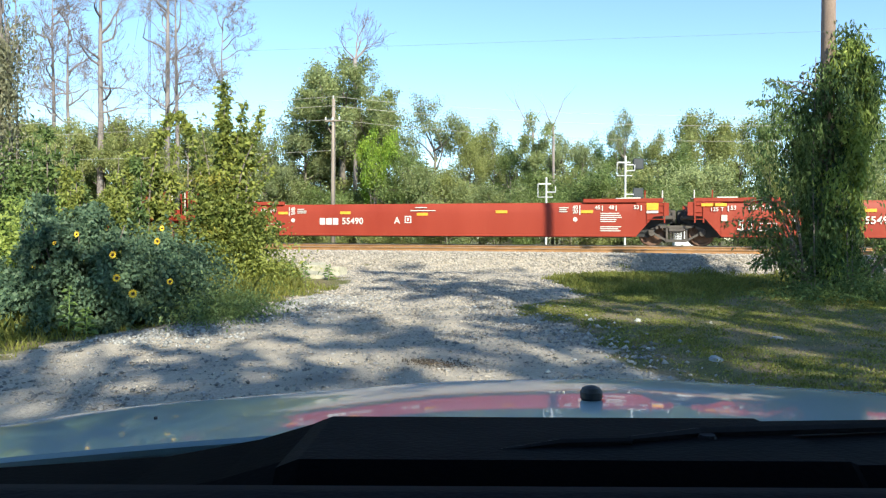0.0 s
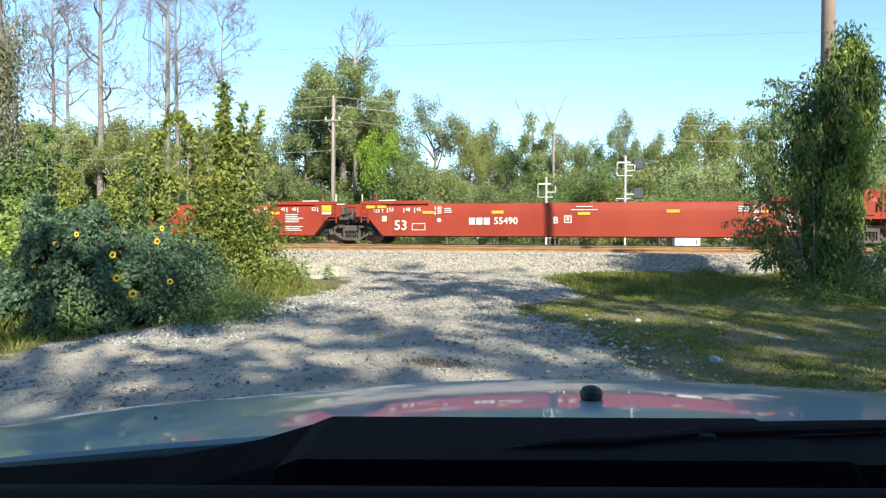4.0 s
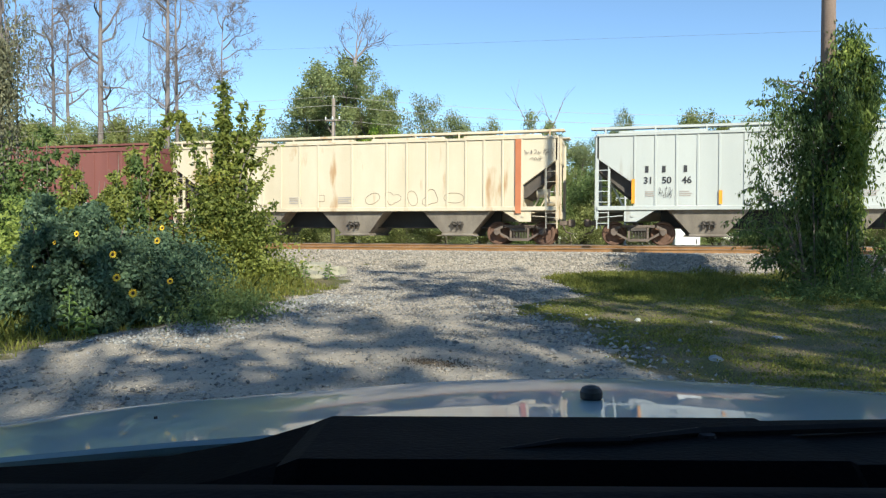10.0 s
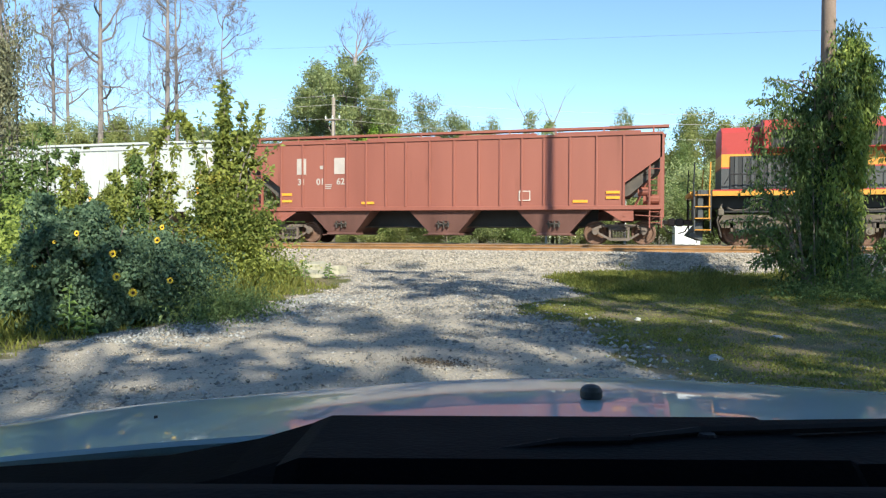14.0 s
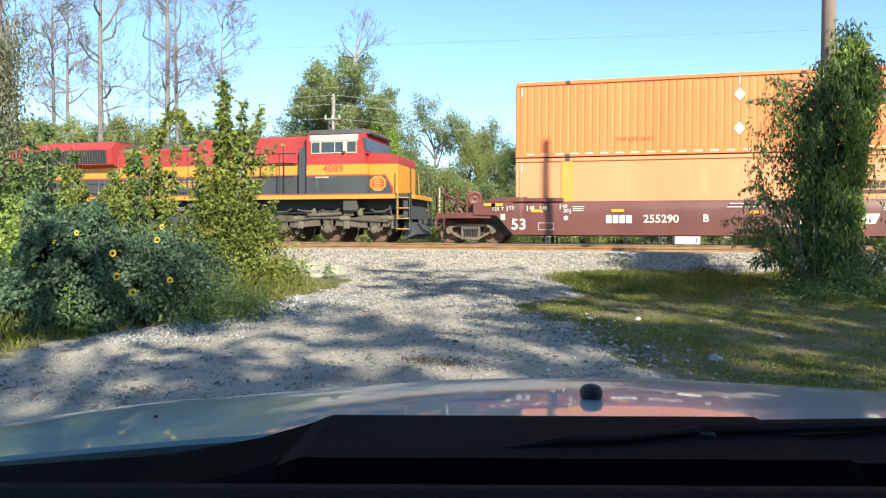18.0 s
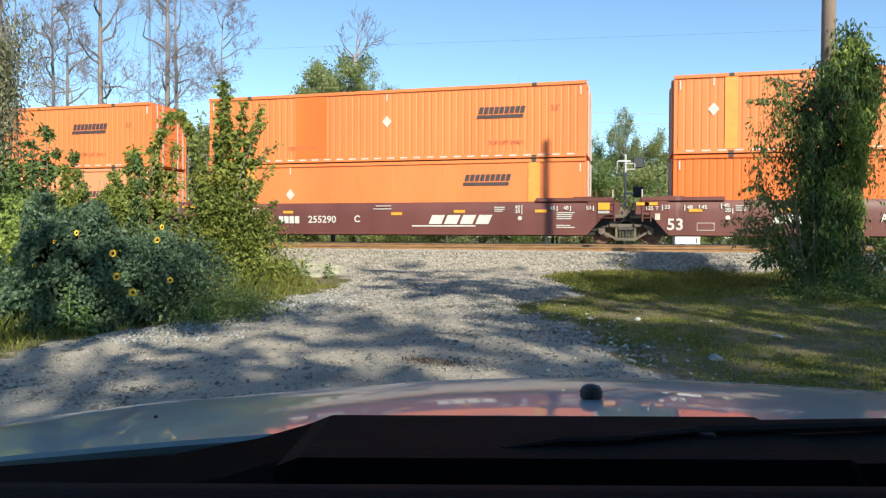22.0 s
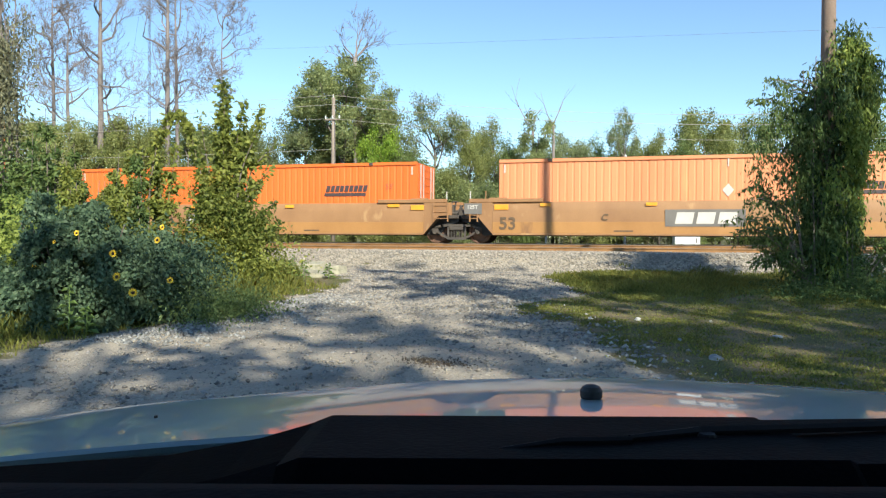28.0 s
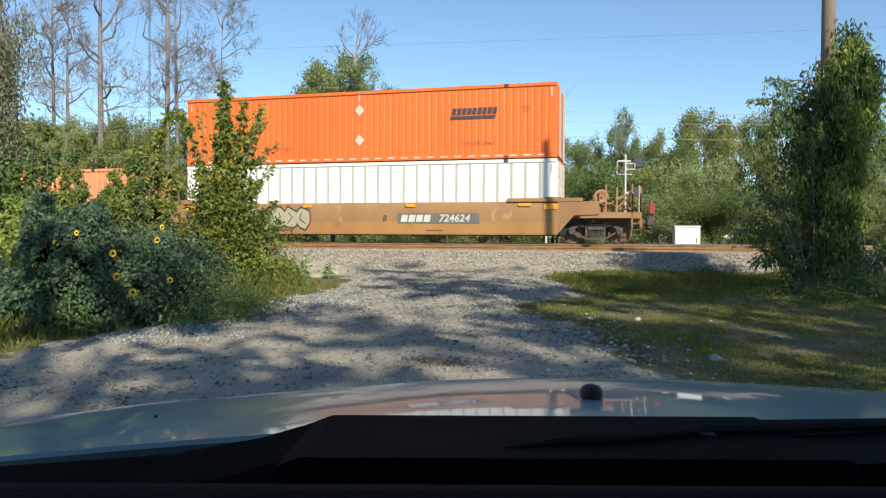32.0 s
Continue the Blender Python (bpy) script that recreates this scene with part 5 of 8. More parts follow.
        part("end_ladder", ladder(-1.2, -0.75, 0, 1.0, 4.1, 8).moved(pose(e * (L + 0.08), 0, 0, 0, 0, 90)), paint, t)
        coupler(t, e * (L - 0.05), e, steel)
        bogie(t, e * 6.83, steel)
    for k in (-1, 0, 1):
        cx = k * 4.38
        top = [(cx - 1.5, -1.46, 1.44), (cx + 1.5, -1.46, 1.44), (cx + 1.5, 1.46, 1.44), (cx - 1.5, 1.46, 1.44)]
        bot = [(cx - 0.6, -1.2, 0.42), (cx + 0.6, -1.2, 0.42), (cx + 0.6, 1.2, 0.42), (cx - 0.6, 1.2, 0.42)]
        f = [(0, 1, 5, 4), (1, 2, 6, 5), (2, 3, 7, 6), (3, 0, 4, 7), (4, 5, 6, 7), (3, 2, 1, 0)]
        chute = part("chute", Shape().add(top + bot, f), grime, t, "grimy discharge chute")
        gate = Shape().box(cx - 0.66, cx + 0.66, -1.25, 1.25, 0.34, 0.42, 0.01).box(cx - 0.85, cx + 0.85, -1.22, -1.16, 0.32, 0.35)
        part("outlet_gate", gate, grime, chute)
        gear = lathe([(0.0, 0.11), (0.06, 0.11), (0.06, 0.02)], 12).moved(pose(cx - 0.12, -1.36, 0.78))
        gear.join(lathe([(0.0, 0.11), (0.06, 0.11), (0.06, 0.02)], 12).moved(pose(cx + 0.14, -1.36, 0.78))).box(cx - 0.28, cx + 0.28, -1.38, -1.32, 0.76, 0.8).box(cx - 0.2, cx - 0.16, -1.38, -1.3, 0.62, 0.9).box(cx + 0.02, cx + 0.06, -1.38, -1.3, 0.6, 0.9).box(cx + 0.2, cx + 0.24, -1.38, -1.3, 0.64, 0.88)
        part("gate_gear", gear, M_dark_steel, chute)
    part("train_pipe", Shape().path([(-8.3, -0.5, 0.8), (-6, -0.6, 0.66), (6, -0.6, 0.66), (8.3, -0.5, 0.8)], 0.03, 5), M_dark_steel, t)
    if end_tank:
        part("brake_cylinder", Shape().tube((7.5, -0.9, 2.0), (8.0, -0.9, 2.0), 0.17, None, 12), paint, t)
        part("air_reservoir", Shape().tube((7.7, 0.2, 1.75), (8.3, 0.2, 1.75), 0.2, None, 12), paint, t)
    rng = random.Random(seed)
    for layer, m in enumerate(marks):
        kind = m[0]
        y = -1.545
        if kind == "text":
            words(m[1], m[4], m[2], y - 0.002, m[3], mark_mat, t, spacing=m[5] if len(m) > 5 else 1.0)
        elif kind == "blocks":
            part("lettering_block", glyphs(1, m[3], m[4], 0, m[1], y, m[2]), mark_mat, t)
        elif kind == "tape":
            part("reflector", Shape().box(m[1] - 0.06, m[1] + 0.06, -1.595, -1.58, m[2] - m[3] / 2, m[2] + m[3] / 2), M_reflect, t, "orange reflective strip")
        elif kind == "plate":
            part("marking", plate(m[1], m[2], m[3], m[4], y - 0.0015 * layer), m[5], t)
        elif kind == "lines":
            part("small_print", lines(m[1], m[2], m[3], m[4], y, rng), m[5] if len(m) > 5 else M_faded_stencil, t)
    return t


def ring_mark(parent, x, z, r, mat, y=-1.55):
    part("round_emblem", lathe([(0, 0.001), (0, r), (0.004, r)], 24).moved(pose(x, y - 0.004, z)), mat, parent, "plain round white emblem")


def scrawl(parent, x0, z0, w, h, n, mat, seed, y=-1.585, r=0.018):
    """Sprayed loops and strokes."""
    rng = random.Random(seed)
    s = Shape()
    for k in range(n):
        cx = x0 + w * (k + 0.5) / n
        pts = [(cx + rng.uniform(-0.6, 0.6) * w / n, y, z0 + h * rng.uniform(0.0, 1.0)) for _ in range(6)]
        s.path(pts, r, 4)
    s.v = [(a, y + (b - y) * 0.2, c) for a, b, c in s.v]
    part("graffiti", s, mat, parent, "sprayed scrawl")


T3 = tuple(("tape", g * x, z, h) for x, z, h in ((7.03, 2.0, 0.9), (4.0, 1.75, 0.5), (1.47, 1.75, 0.5)) for g in (-1, 1))
h1 = hopper(51.37, M_oxide, M_grime_red, M_brown_steel, 18, "faded oxide-red covered hopper wagon with white numbers",
            [("blocks", -5.3, 2.88, 0.22, 0.34), ("blocks", -4.99, 2.88, 0.22, 0.34), ("blocks", -4.52, 2.88, 0.22, 0.34), ("text", "31", -5.15, 2.36, 0.46), ("text", "25", -4.4, 2.36, 0.46), ("text", "48", -3.62, 2.36, 0.46), ("plate", -2.8, 2.6, 0.34, 0.34, M_faded_stencil), ("plate", -2.8, 2.6, 0.27, 0.27, M_oxide), ("plate", -2.8, 2.6, 0.17, 0.17, M_faded_stencil),
             ("plate", 2.6, 2.6, 0.38, 0.38, M_faded_stencil), ("plate", 2.6, 2.6, 0.3, 0.3, M_oxide), ("plate", 2.6, 2.6, 0.2, 0.2, M_faded_stencil), ("plate", -6.75, 1.7, 0.2, 0.2, M_stencil), ("lines", -5.4, 2.0, 0.45, 3), ("lines", -4.4, 2.0, 0.45, 3), ("lines", -3.5, 2.0, 0.5, 3), ("lines", 0.35, 1.65, 0.5, 2), ("lines", 2.25, 1.68, 0.45, 2),
             ("plate", 3.22, 1.83, 0.42, 0.32, M_stencil), ("plate", 3.22, 1.84, 0.34, 0.2, M_oxide), ("lines", 3.95, 1.85, 0.55, 3), ("plate", 5.1, 1.72, 0.18, 0.16, M_stencil), ("lines", 4.8, 1.58, 0.4, 1), *T3], M_stencil, M_oxide, 3, proud=0.03)
h2 = hopper(69.42, M_cream, M_dirty, M_brown_steel, 17, "rust-streaked cream covered hopper wagon with black number panels",
            [("plate", -6.72, 2.35, 0.6, 1.04, M_black_stencil), ("plate", -5.92, 2.35, 0.58, 1.04, M_black_stencil), ("plate", -5.1, 2.46, 0.68, 0.8, M_black_stencil), ("lines", -2.8, 1.9, 0.6, 4), ("lines", -0.6, 1.9, 0.7, 4), ("plate", -4.0, 1.55, 0.3, 0.12, M_dirty)], M_stencil, M_cream, 5, proud=0.04)
for gx, tx in ((-6.72, "83"), (-5.92, "06"), (-5.1, "5")):
    part("lettering_block", glyphs(1, 0.2, 0.26, 0, gx, -1.556, 2.66), M_stencil, h2)
    words(tx, 0.42, gx, -1.556, 2.22, M_stencil, h2)
scrawl(h2, 7.1, 3.45, 1.1, 0.2, 7, M_dirty, 3, r=0.01)
scrawl(h2, 7.3, 3.2, 0.5, 0.16, 3, M_dirty, 5, r=0.01)
for k, (gx, gw, gh) in enumerate(((0.9, 0.3, 0.22), (1.75, 0.27, 0.26), (2.6, 0.24, 0.26), (3.35, 0.3, 0.28), (4.3, 0.34, 0.24))):
    ring = []
    for j in range(17):
        a = j * 2 * math.pi / 16 + 0.6 * k
        wob = 1 + 0.25 * math.sin(3 * a + k) * (k % 2) + 0.2 * math.sin(2 * a + 2 * k)
        ring.append((gx + gw * wob * math.cos(a), -1.537, 1.82 + gh * wob * math.sin(a)))
    part("graffiti", Shape().path(ring, 0.013, 4), M_tag_grey, h2, "thin sprayed outline")
part("marking", plate(-1.35, 1.85, 0.28, 0.28, -1.545), M_tag_grey, h2)
part("marking", plate(-1.35, 1.85, 0.23, 0.23, -1.547), M_cream, h2)
part("rust_panel", Shape().box(6.74, 6.96, -1.60, -1.535, 1.2, 4.05), surf("rust orange primer", (0.42, 0.13, 0.05), (0.5, 0.18, 0.08), 2, 0.7, 0, 0.1, 40), h2, "rust-orange repaired panel")
h3 = hopper(87.58, M_grey_paint, M_dirty, M_brown_steel, 18, "pale grey covered hopper wagon with black stencilled numbers",
            [("blocks", -6.55, 2.8, 0.12, 0.24), ("blocks", -5.95, 2.8, 0.12, 0.24), ("blocks", -5.2, 2.8, 0.12, 0.24), ("text", "31", -6.5, 2.38, 0.34), ("text", "50", -5.85, 2.38, 0.34), ("text", "46", -5.15, 2.38, 0.34),
             ("lines", -6.6, 2.0, 0.4, 3), ("lines", -5.4, 2.0, 0.5, 3), ("lines", -2.4, 1.98, 0.6, 3), ("lines", 0.6, 1.95, 0.6, 3), ("plate", 5.5, 2.0, 0.5, 0.34, M_black_stencil), ("plate", 6.6, 2.05, 0.3, 0.3, M_dirty), *T3], M_black_stencil, M_grey_paint, 7, proud=0.03)
ring_mark(h3, 7.65, 3.62, 0.34, M_stencil)
scrawl(h3, -6.1, 1.7, 0.5, 0.5, 3, M_black_stencil, 9, -1.585, 0.01)
scrawl(h3, 3.6, 1.6, 0.9, 0.45, 6, M_black_stencil, 4)
h4 = hopper(105.55, M_oxide2, M_grime_red, M_brown_steel, 16, "brick-red covered hopper wagon with worn white letters",
            [("blocks", -6.05, 3.15, 0.42, 0.66), ("blocks", -5.15, 3.1, 0.14, 0.14), ("blocks", -4.35, 3.15, 0.46, 0.66), ("text", "31", -6.05, 2.5, 0.36), ("text", "01", -5.2, 2.5, 0.36), ("text", "62", -4.3, 2.5, 0.36), ("lines", -5.0, 2.4, 0.4, 3), ("plate", -6.75, 2.0, 0.55, 0.1, M_reflect), ("plate", -6.75, 1.72, 0.55, 0.1, M_reflect), ("plate", -3.1, 1.62, 0.55, 0.1, M_reflect), ("plate", 5.4, 1.62, 0.55, 0.1, M_reflect), ("plate", 3.3, 1.85, 0.44, 0.38, M_stencil), ("plate", 3.3, 1.85, 0.38, 0.32, M_oxide2), ("lines", 3.15, 1.8, 0.3, 2), ("plate", 6.6, 1.75, 0.5, 0.1, M_reflect), ("plate", 6.6, 1.95, 0.5, 0.1, M_reflect)], M_faded_stencil, M_oxide2, 9)


# ---- articulated well wagons ----
def well_unit(x, paint, steel, label, left_end, right_end, text_mat, small_mat, marks, trucks, seed, group, end_paint=None, half=9.6, low_paint=None):
    """One unit of an articulated well wagon. left_end, right_end: 'joint' over a shared truck, or 'end' with platform and coupler."""
    t = thing("well_wagon", pose(0, 0, 0), label, "railway wagon", group)
    ROLLING.append((t, x))
    end_paint = end_paint or paint
    b = 8.15
    for g in (-1, 1):
        prof = [(g * 1.50, 0.36), (g * 1.50, 0.9), (g * 1.49, 1.25), (g * 1.45, 1.5), (g * 1.38, 1.62), (g * 1.32, 1.62), (g * 1.36, 1.45), (g * 1.40, 0.9), (g * 1.40, 0.42), (g * 1.30, 0.40), (g * 1.30, 0.36)]
        side = part("side_panel", Shape().sweep(prof, -b, b), paint, t, smooth=25)
        if low_paint:
            part("lower_panel", Shape().box(-b, b, g * 1.495 - 0.012, g * 1.495 + 0.012, 0.40, 0.84, 0.004), low_paint, side, "more orange lower strip")
        part("sill_rail", Shape().box(-b, b, g * 1.47 - 0.04, g * 1.47 + 0.045, 0.33, 0.40, 0.01), paint, side)
        for e in (-1, 1):
            lim = 9.3 if (right_end if e > 0 else left_end) == "joint" else 9.7
            poly = [(e * b, 0.36), (e * (b + 0.62), 1.08), (e * lim, 1.12), (e * lim, 1.58), (e * b, 1.62)]
            part("end_panel", Shape().prism(poly, min(g * 1.36, g * 1.48), max(g * 1.36, g * 1.48)), end_paint, t)
            part("end_top_chord", Shape().box(min(e * 6.2, e * 9.1), max(e * 6.2, e * 9.1), g * 1.42 - 0.08, g * 1.42 + 0.08, 1.60, 1.75, 0.02), paint, t)
            part("chord_cap", Shape().box(min(e * 7.6, e * 8.3), max(e * 7.6, e * 8.3), g * 1.42 - 0.05, g * 1.42 + 0.05, 1.75, 1.79), small_mat if seed % 2 else paint, t)
    for e in (-1, 1):
        # added black fill for the dark space behind each truck
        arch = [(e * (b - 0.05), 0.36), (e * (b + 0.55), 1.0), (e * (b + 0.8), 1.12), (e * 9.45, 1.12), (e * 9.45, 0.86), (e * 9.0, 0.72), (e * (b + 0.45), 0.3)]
        part("arch_sheet", Shape().prism(arch, -0.88, 0.88), M_louvre, t, "added black fill over the wheels")
    part("well_floor", Shape().box(-8.0, 8.0, -1.36, 1.36, 0.30, 0.36), M_dark_steel, t)
    for e, kind in ((-1, left_end), (1, right_end)):
        s = Shape().prism([(e * 8.05, 0.36), (e * 8.65, 0.95), (e * 8.65, 1.5), (e * 8.15, 1.5)], -1.36, 1.36)
        part("bulkhead", s, M_dark_steel, t)
        deck = Shape().box(min(e * 8.6, e * 9.5), max(e * 8.6, e * 9.5), -1.1, 1.1, 0.98, 1.12, 0.02)
        deck.box(min(e * 8.6, e * half), max(e * 8.6, e * half), -0.35, 0.35, 0.84, 1.35, 0.03)
        part("end_casting", deck, steel if kind == "joint" else paint, t)
        rng = random.Random(seed + e)
        s = Shape()
        for k in range(7):
            p0 = Vector((e * rng.uniform(8.7, 9.3), rng.uniform(-1.2, -0.4), rng.uniform(1.1, 1.5)))
            p1 = p0 + Vector((e * rng.uniform(0.1, 0.5), rng.uniform(-0.2, 0.3), rng.uniform(-0.35, 0.35)))
            s.path([p0, p0.lerp(p1, 0.5) + Vector((0, 0, rng.uniform(-0.15, 0.15))), p1], rng.choice((0.02, 0.03, 0.045)), 5)
        part("brake_rigging", s, M_dark_steel, t, "tangle of brake pipes and levers")
        part("lever_box", Shape().box(min(e * 8.9, e * 9.25), max(e * 8.9, e * 9.25), -0.95, -0.55, 1.2, 1.55, 0.04), steel, t)
        if kind == "joint":
            part("end_ladder", ladder(e * 8.75 if e < 0 else 8.55, e * 9.05 if e < 0 else 9.15, -1.5, 0.85, 1.62, 3), paint, t)
            for k in range(2):
                px_ = e * (8.45 + 0.62 * k)
                part("handrail_post", Shape().tube((px_, -1.35, 1.6), (px_, -1.35, 2.05), 0.025, None, 6), text_mat if k else paint, t)
        else:
            xe = e * 11.25
            s = Shape().box(min(e * 9.0, xe), max(e * 9.0, xe), -0.3, 0.3, 0.80, 1.18, 0.03).box(min(e * 10.9, xe), max(e * 10.9, xe), -1.45, 1.45, 0.95, 1.2, 0.02)
            s.box(min(e * 9.9, e * 11.0), max(e * 9.9, e * 11.0), -1.4, 1.4, 1.16, 1.2)
            part("end_platform", s, paint, t)
            for k in range(6):
                part("brake_rod", Shape().path([(e * (9.75 + 0.2 * k), -1.1 + 0.1 * (k % 3), 1.2), (e * (9.85 + 0.2 * k), -1.2, 1.45 + 0.12 * (k % 2)), (e * (10.05 + 0.2 * k), -1.0, 1.3)], 0.04, 6), M_dark_steel if k % 2 else paint, t)
            part("end_sill_web", Shape().box(min(e * 9.0, e * 10.9), max(e * 9.0, e * 10.9), -1.43, -1.37, 0.98, 1.2), paint, t)
            for k, hx in enumerate((9.95, 10.35, 10.9, 11.2)):
                part("stanchion", Shape().box(e * hx - 0.03, e * hx + 0.03, -1.44, -1.38, 1.15, 2.25 - 0.12 * (k % 2)), paint, t)
            part("white_post", Shape().tube((e * 11.15, -1.2, 1.2), (e * 11.15, -1.2, 2.2), 0.03, None, 6), M_cream_panel, t)
            part("end_ladder", ladder(e * 10.9, e * 11.2, -1.42, 0.62, 1.9, 4), paint, t)
            part("step", Shape().path([(e * 10.9, -1.42, 1.0), (e * 10.9, -1.42, 0.55), (e * 11.25, -1.42, 0.55), (e * 11.25, -1.42, 1.0)], 0.02, 5), paint, t)
            part("brake_wheel", lathe([(0, 0.04), (0.02, 0.1), (-0.03, 0.24), (0.0, 0.3), (0.06, 0.3), (0.05, 0.24), (0.06, 0.1), (0.06, 0.04)], 16).moved(pose(e * 9.75, -0.95, 1.78, 0, 0, 20)), paint, t)
            part("brake_stand", Shape().box(min(e * 9.6, e * 9.9), max(e * 9.6, e * 9.9), -0.88, -0.7, 1.15, 1.75, 0.03), paint, t)
            part("end_brace", Shape().path([(e * 9.3, -1.3, 1.6), (e * 10.1, -1.3, 1.52), (e * 10.9, -1.32, 1.95)], 0.045, 6).path([(e * 10.2, -1.2, 1.2), (e * 10.85, -1.25, 1.85)], 0.05, 6), paint, t)
            part("end_hood", Shape().prism([(e * 9.0, 1.2), (e * 9.95, 1.2), (e * 9.75, 1.55), (e * 9.0, 1.62)], -1.2, 1.2), paint, t)
            coupler(t, e * 11.1, e, M_dark_steel)
    for tx in trucks:
        bogie(t, tx, steel)
    rng = random.Random(seed)
    y = -1.515
    for m in marks:
        if m[0] == "text":
            words(m[1], m[4], m[2], y - 0.009, m[3], m[5] if len(m) > 5 else text_mat, t, spacing=1.05, shear=m[6] if len(m) > 6 else 0)
        elif m[0] == "blocks":
            brand(t, text_mat, m[1], m[4], m[5], m[4] * 0.22, m[2], y - 0.006, m[3], m[6] if len(m) > 6 else 0)
        elif m[0] == "tape":
            part("reflector", plate(m[1], m[2], 0.46, 0.11, y), M_reflect, t, "orange reflective strip")
        elif m[0] == "plate":
            part("marking", plate(m[1], m[2], m[3], m[4], y - 0.002 * (len(m) - 6)), m[5], t)
        elif m[0] == "load":
            words(m[1], 0.2, m[2], y - 0.009, m[3], text_mat, t)
            part("marking", plate(m[2] + m[4], m[3] - 0.02, 0.04, 0.2, y), text_mat, t)
        elif m[0] == "round":
            part("round_mark", lathe([(0, 0.001), (0, 0.085), (0.004, 0.085)], 16).moved(pose(m[1], y - 0.006, m[2])), text_mat, t)
        elif m[0] == "lines":
            part("small_print", lines(m[1], m[2], m[3], m[4], y, rng), small_mat, t)
    return t


def red_marks(letter, number_x, first=True, last=True):
    m = [("blocks", 3, number_x - 0.62, 0.92, 0.24, 0.27), ("text", "55490", number_x + 0.42, 0.92, 0.36), ("text", letter, -1.16, 0.94, 0.36), ("tape", -3.4, 1.27), ("tape", -0.1, 1.2), ("tape", 3.1, 1.28), ("tape", 6.35, 1.27), ("plate", -0.7, 0.99, 0.28, 0.28, M_stencil), ("plate", -0.7, 0.99, 0.2, 0.2, M_red, 1), ("plate", -0.7, 1.0, 0.09, 0.12, M_stencil, 1, 1),
         ("lines", -0.4, 1.48, 0.7, 1), ("lines", -0.6, 1.36, 1.1, 1), ("lines", 5.32, 1.44, 0.38, 3), ("load", "40", 5.92, 1.43, 0.17), ("load", "20", 5.92, 1.27, 0.17), ("load", "45", 6.75, 1.42, 0.17), ("load", "48", 7.25, 1.42, 0.17), ("load", "53", 8.15, 1.42, 0.17), ("lines", 6.85, 1.22, 0.85, 5), ("lines", 6.85, 0.72, 0.8, 3), ("plate", 8.72, 1.45, 0.42, 0.26, M_reflect), ("plate", 8.72, 1.25, 0.42, 0.09, M_stencil), ("round", 5.92, 0.98)]
    m += [("tape", -8.6, 1.5), ("tape", -8.2, 1.5), ("text", "125 T", -8.3, 1.33, 0.19), ("text", "53", -7.35, 0.74, 0.54), ("plate", -6.6, 0.70, 0.56, 0.28, M_stencil), ("plate", -6.6, 0.70, 0.5, 0.22, M_red, 1), ("lines", -6.83, 0.78, 0.46, 3), ("load", "53", -7.75, 1.38, -0.17), ("load", "48", -7.05, 1.38, -0.17), ("load", "45", -6.6, 1.38, -0.17), ("tape", -6.2, 1.27), ("load", "40", -5.75, 1.43, -0.17), ("load", "20", -5.75, 1.27, -0.17), ("lines", -5.55, 1.44, 0.42, 3), ("plate", -8.05, 1.02, 0.2, 0.22, M_cream_panel), ("round", -5.75, 0.96)]
    return m


G_RED, G_BROWN, G_TAN = "units of the red well wagon", "units of the brown well wagon", "units of the yellow-brown well wagon"
well_unit(-8.05, M_red, M_dark_steel, "empty clean red well wagon unit with white stencils", "end", "joint", M_stencil, M_stencil, red_marks("A", -3.5), (-9.55, 9.6), 1, G_RED)
well_unit(11.2, M_red, M_dark_steel, "empty clean red well wagon unit with white stencils", "joint", "joint", M_stencil, M_stencil, red_marks("C", -3.5), (9.65,), 3, G_RED)
well_unit(30.5, M_red, M_dark_steel, "empty clean red well wagon unit with a coupler end", "joint", "end", M_stencil, M_stencil, red_marks("B", -3.5), (9.6,), 5, G_RED)
well_unit(-31.0, M_red, M_dark_steel, "empty clean red well wagon unit with a coupler end", "joint", "end", M_stencil, M_stencil, red_marks("B", -3.5), (9.6,), 7, G_RED)


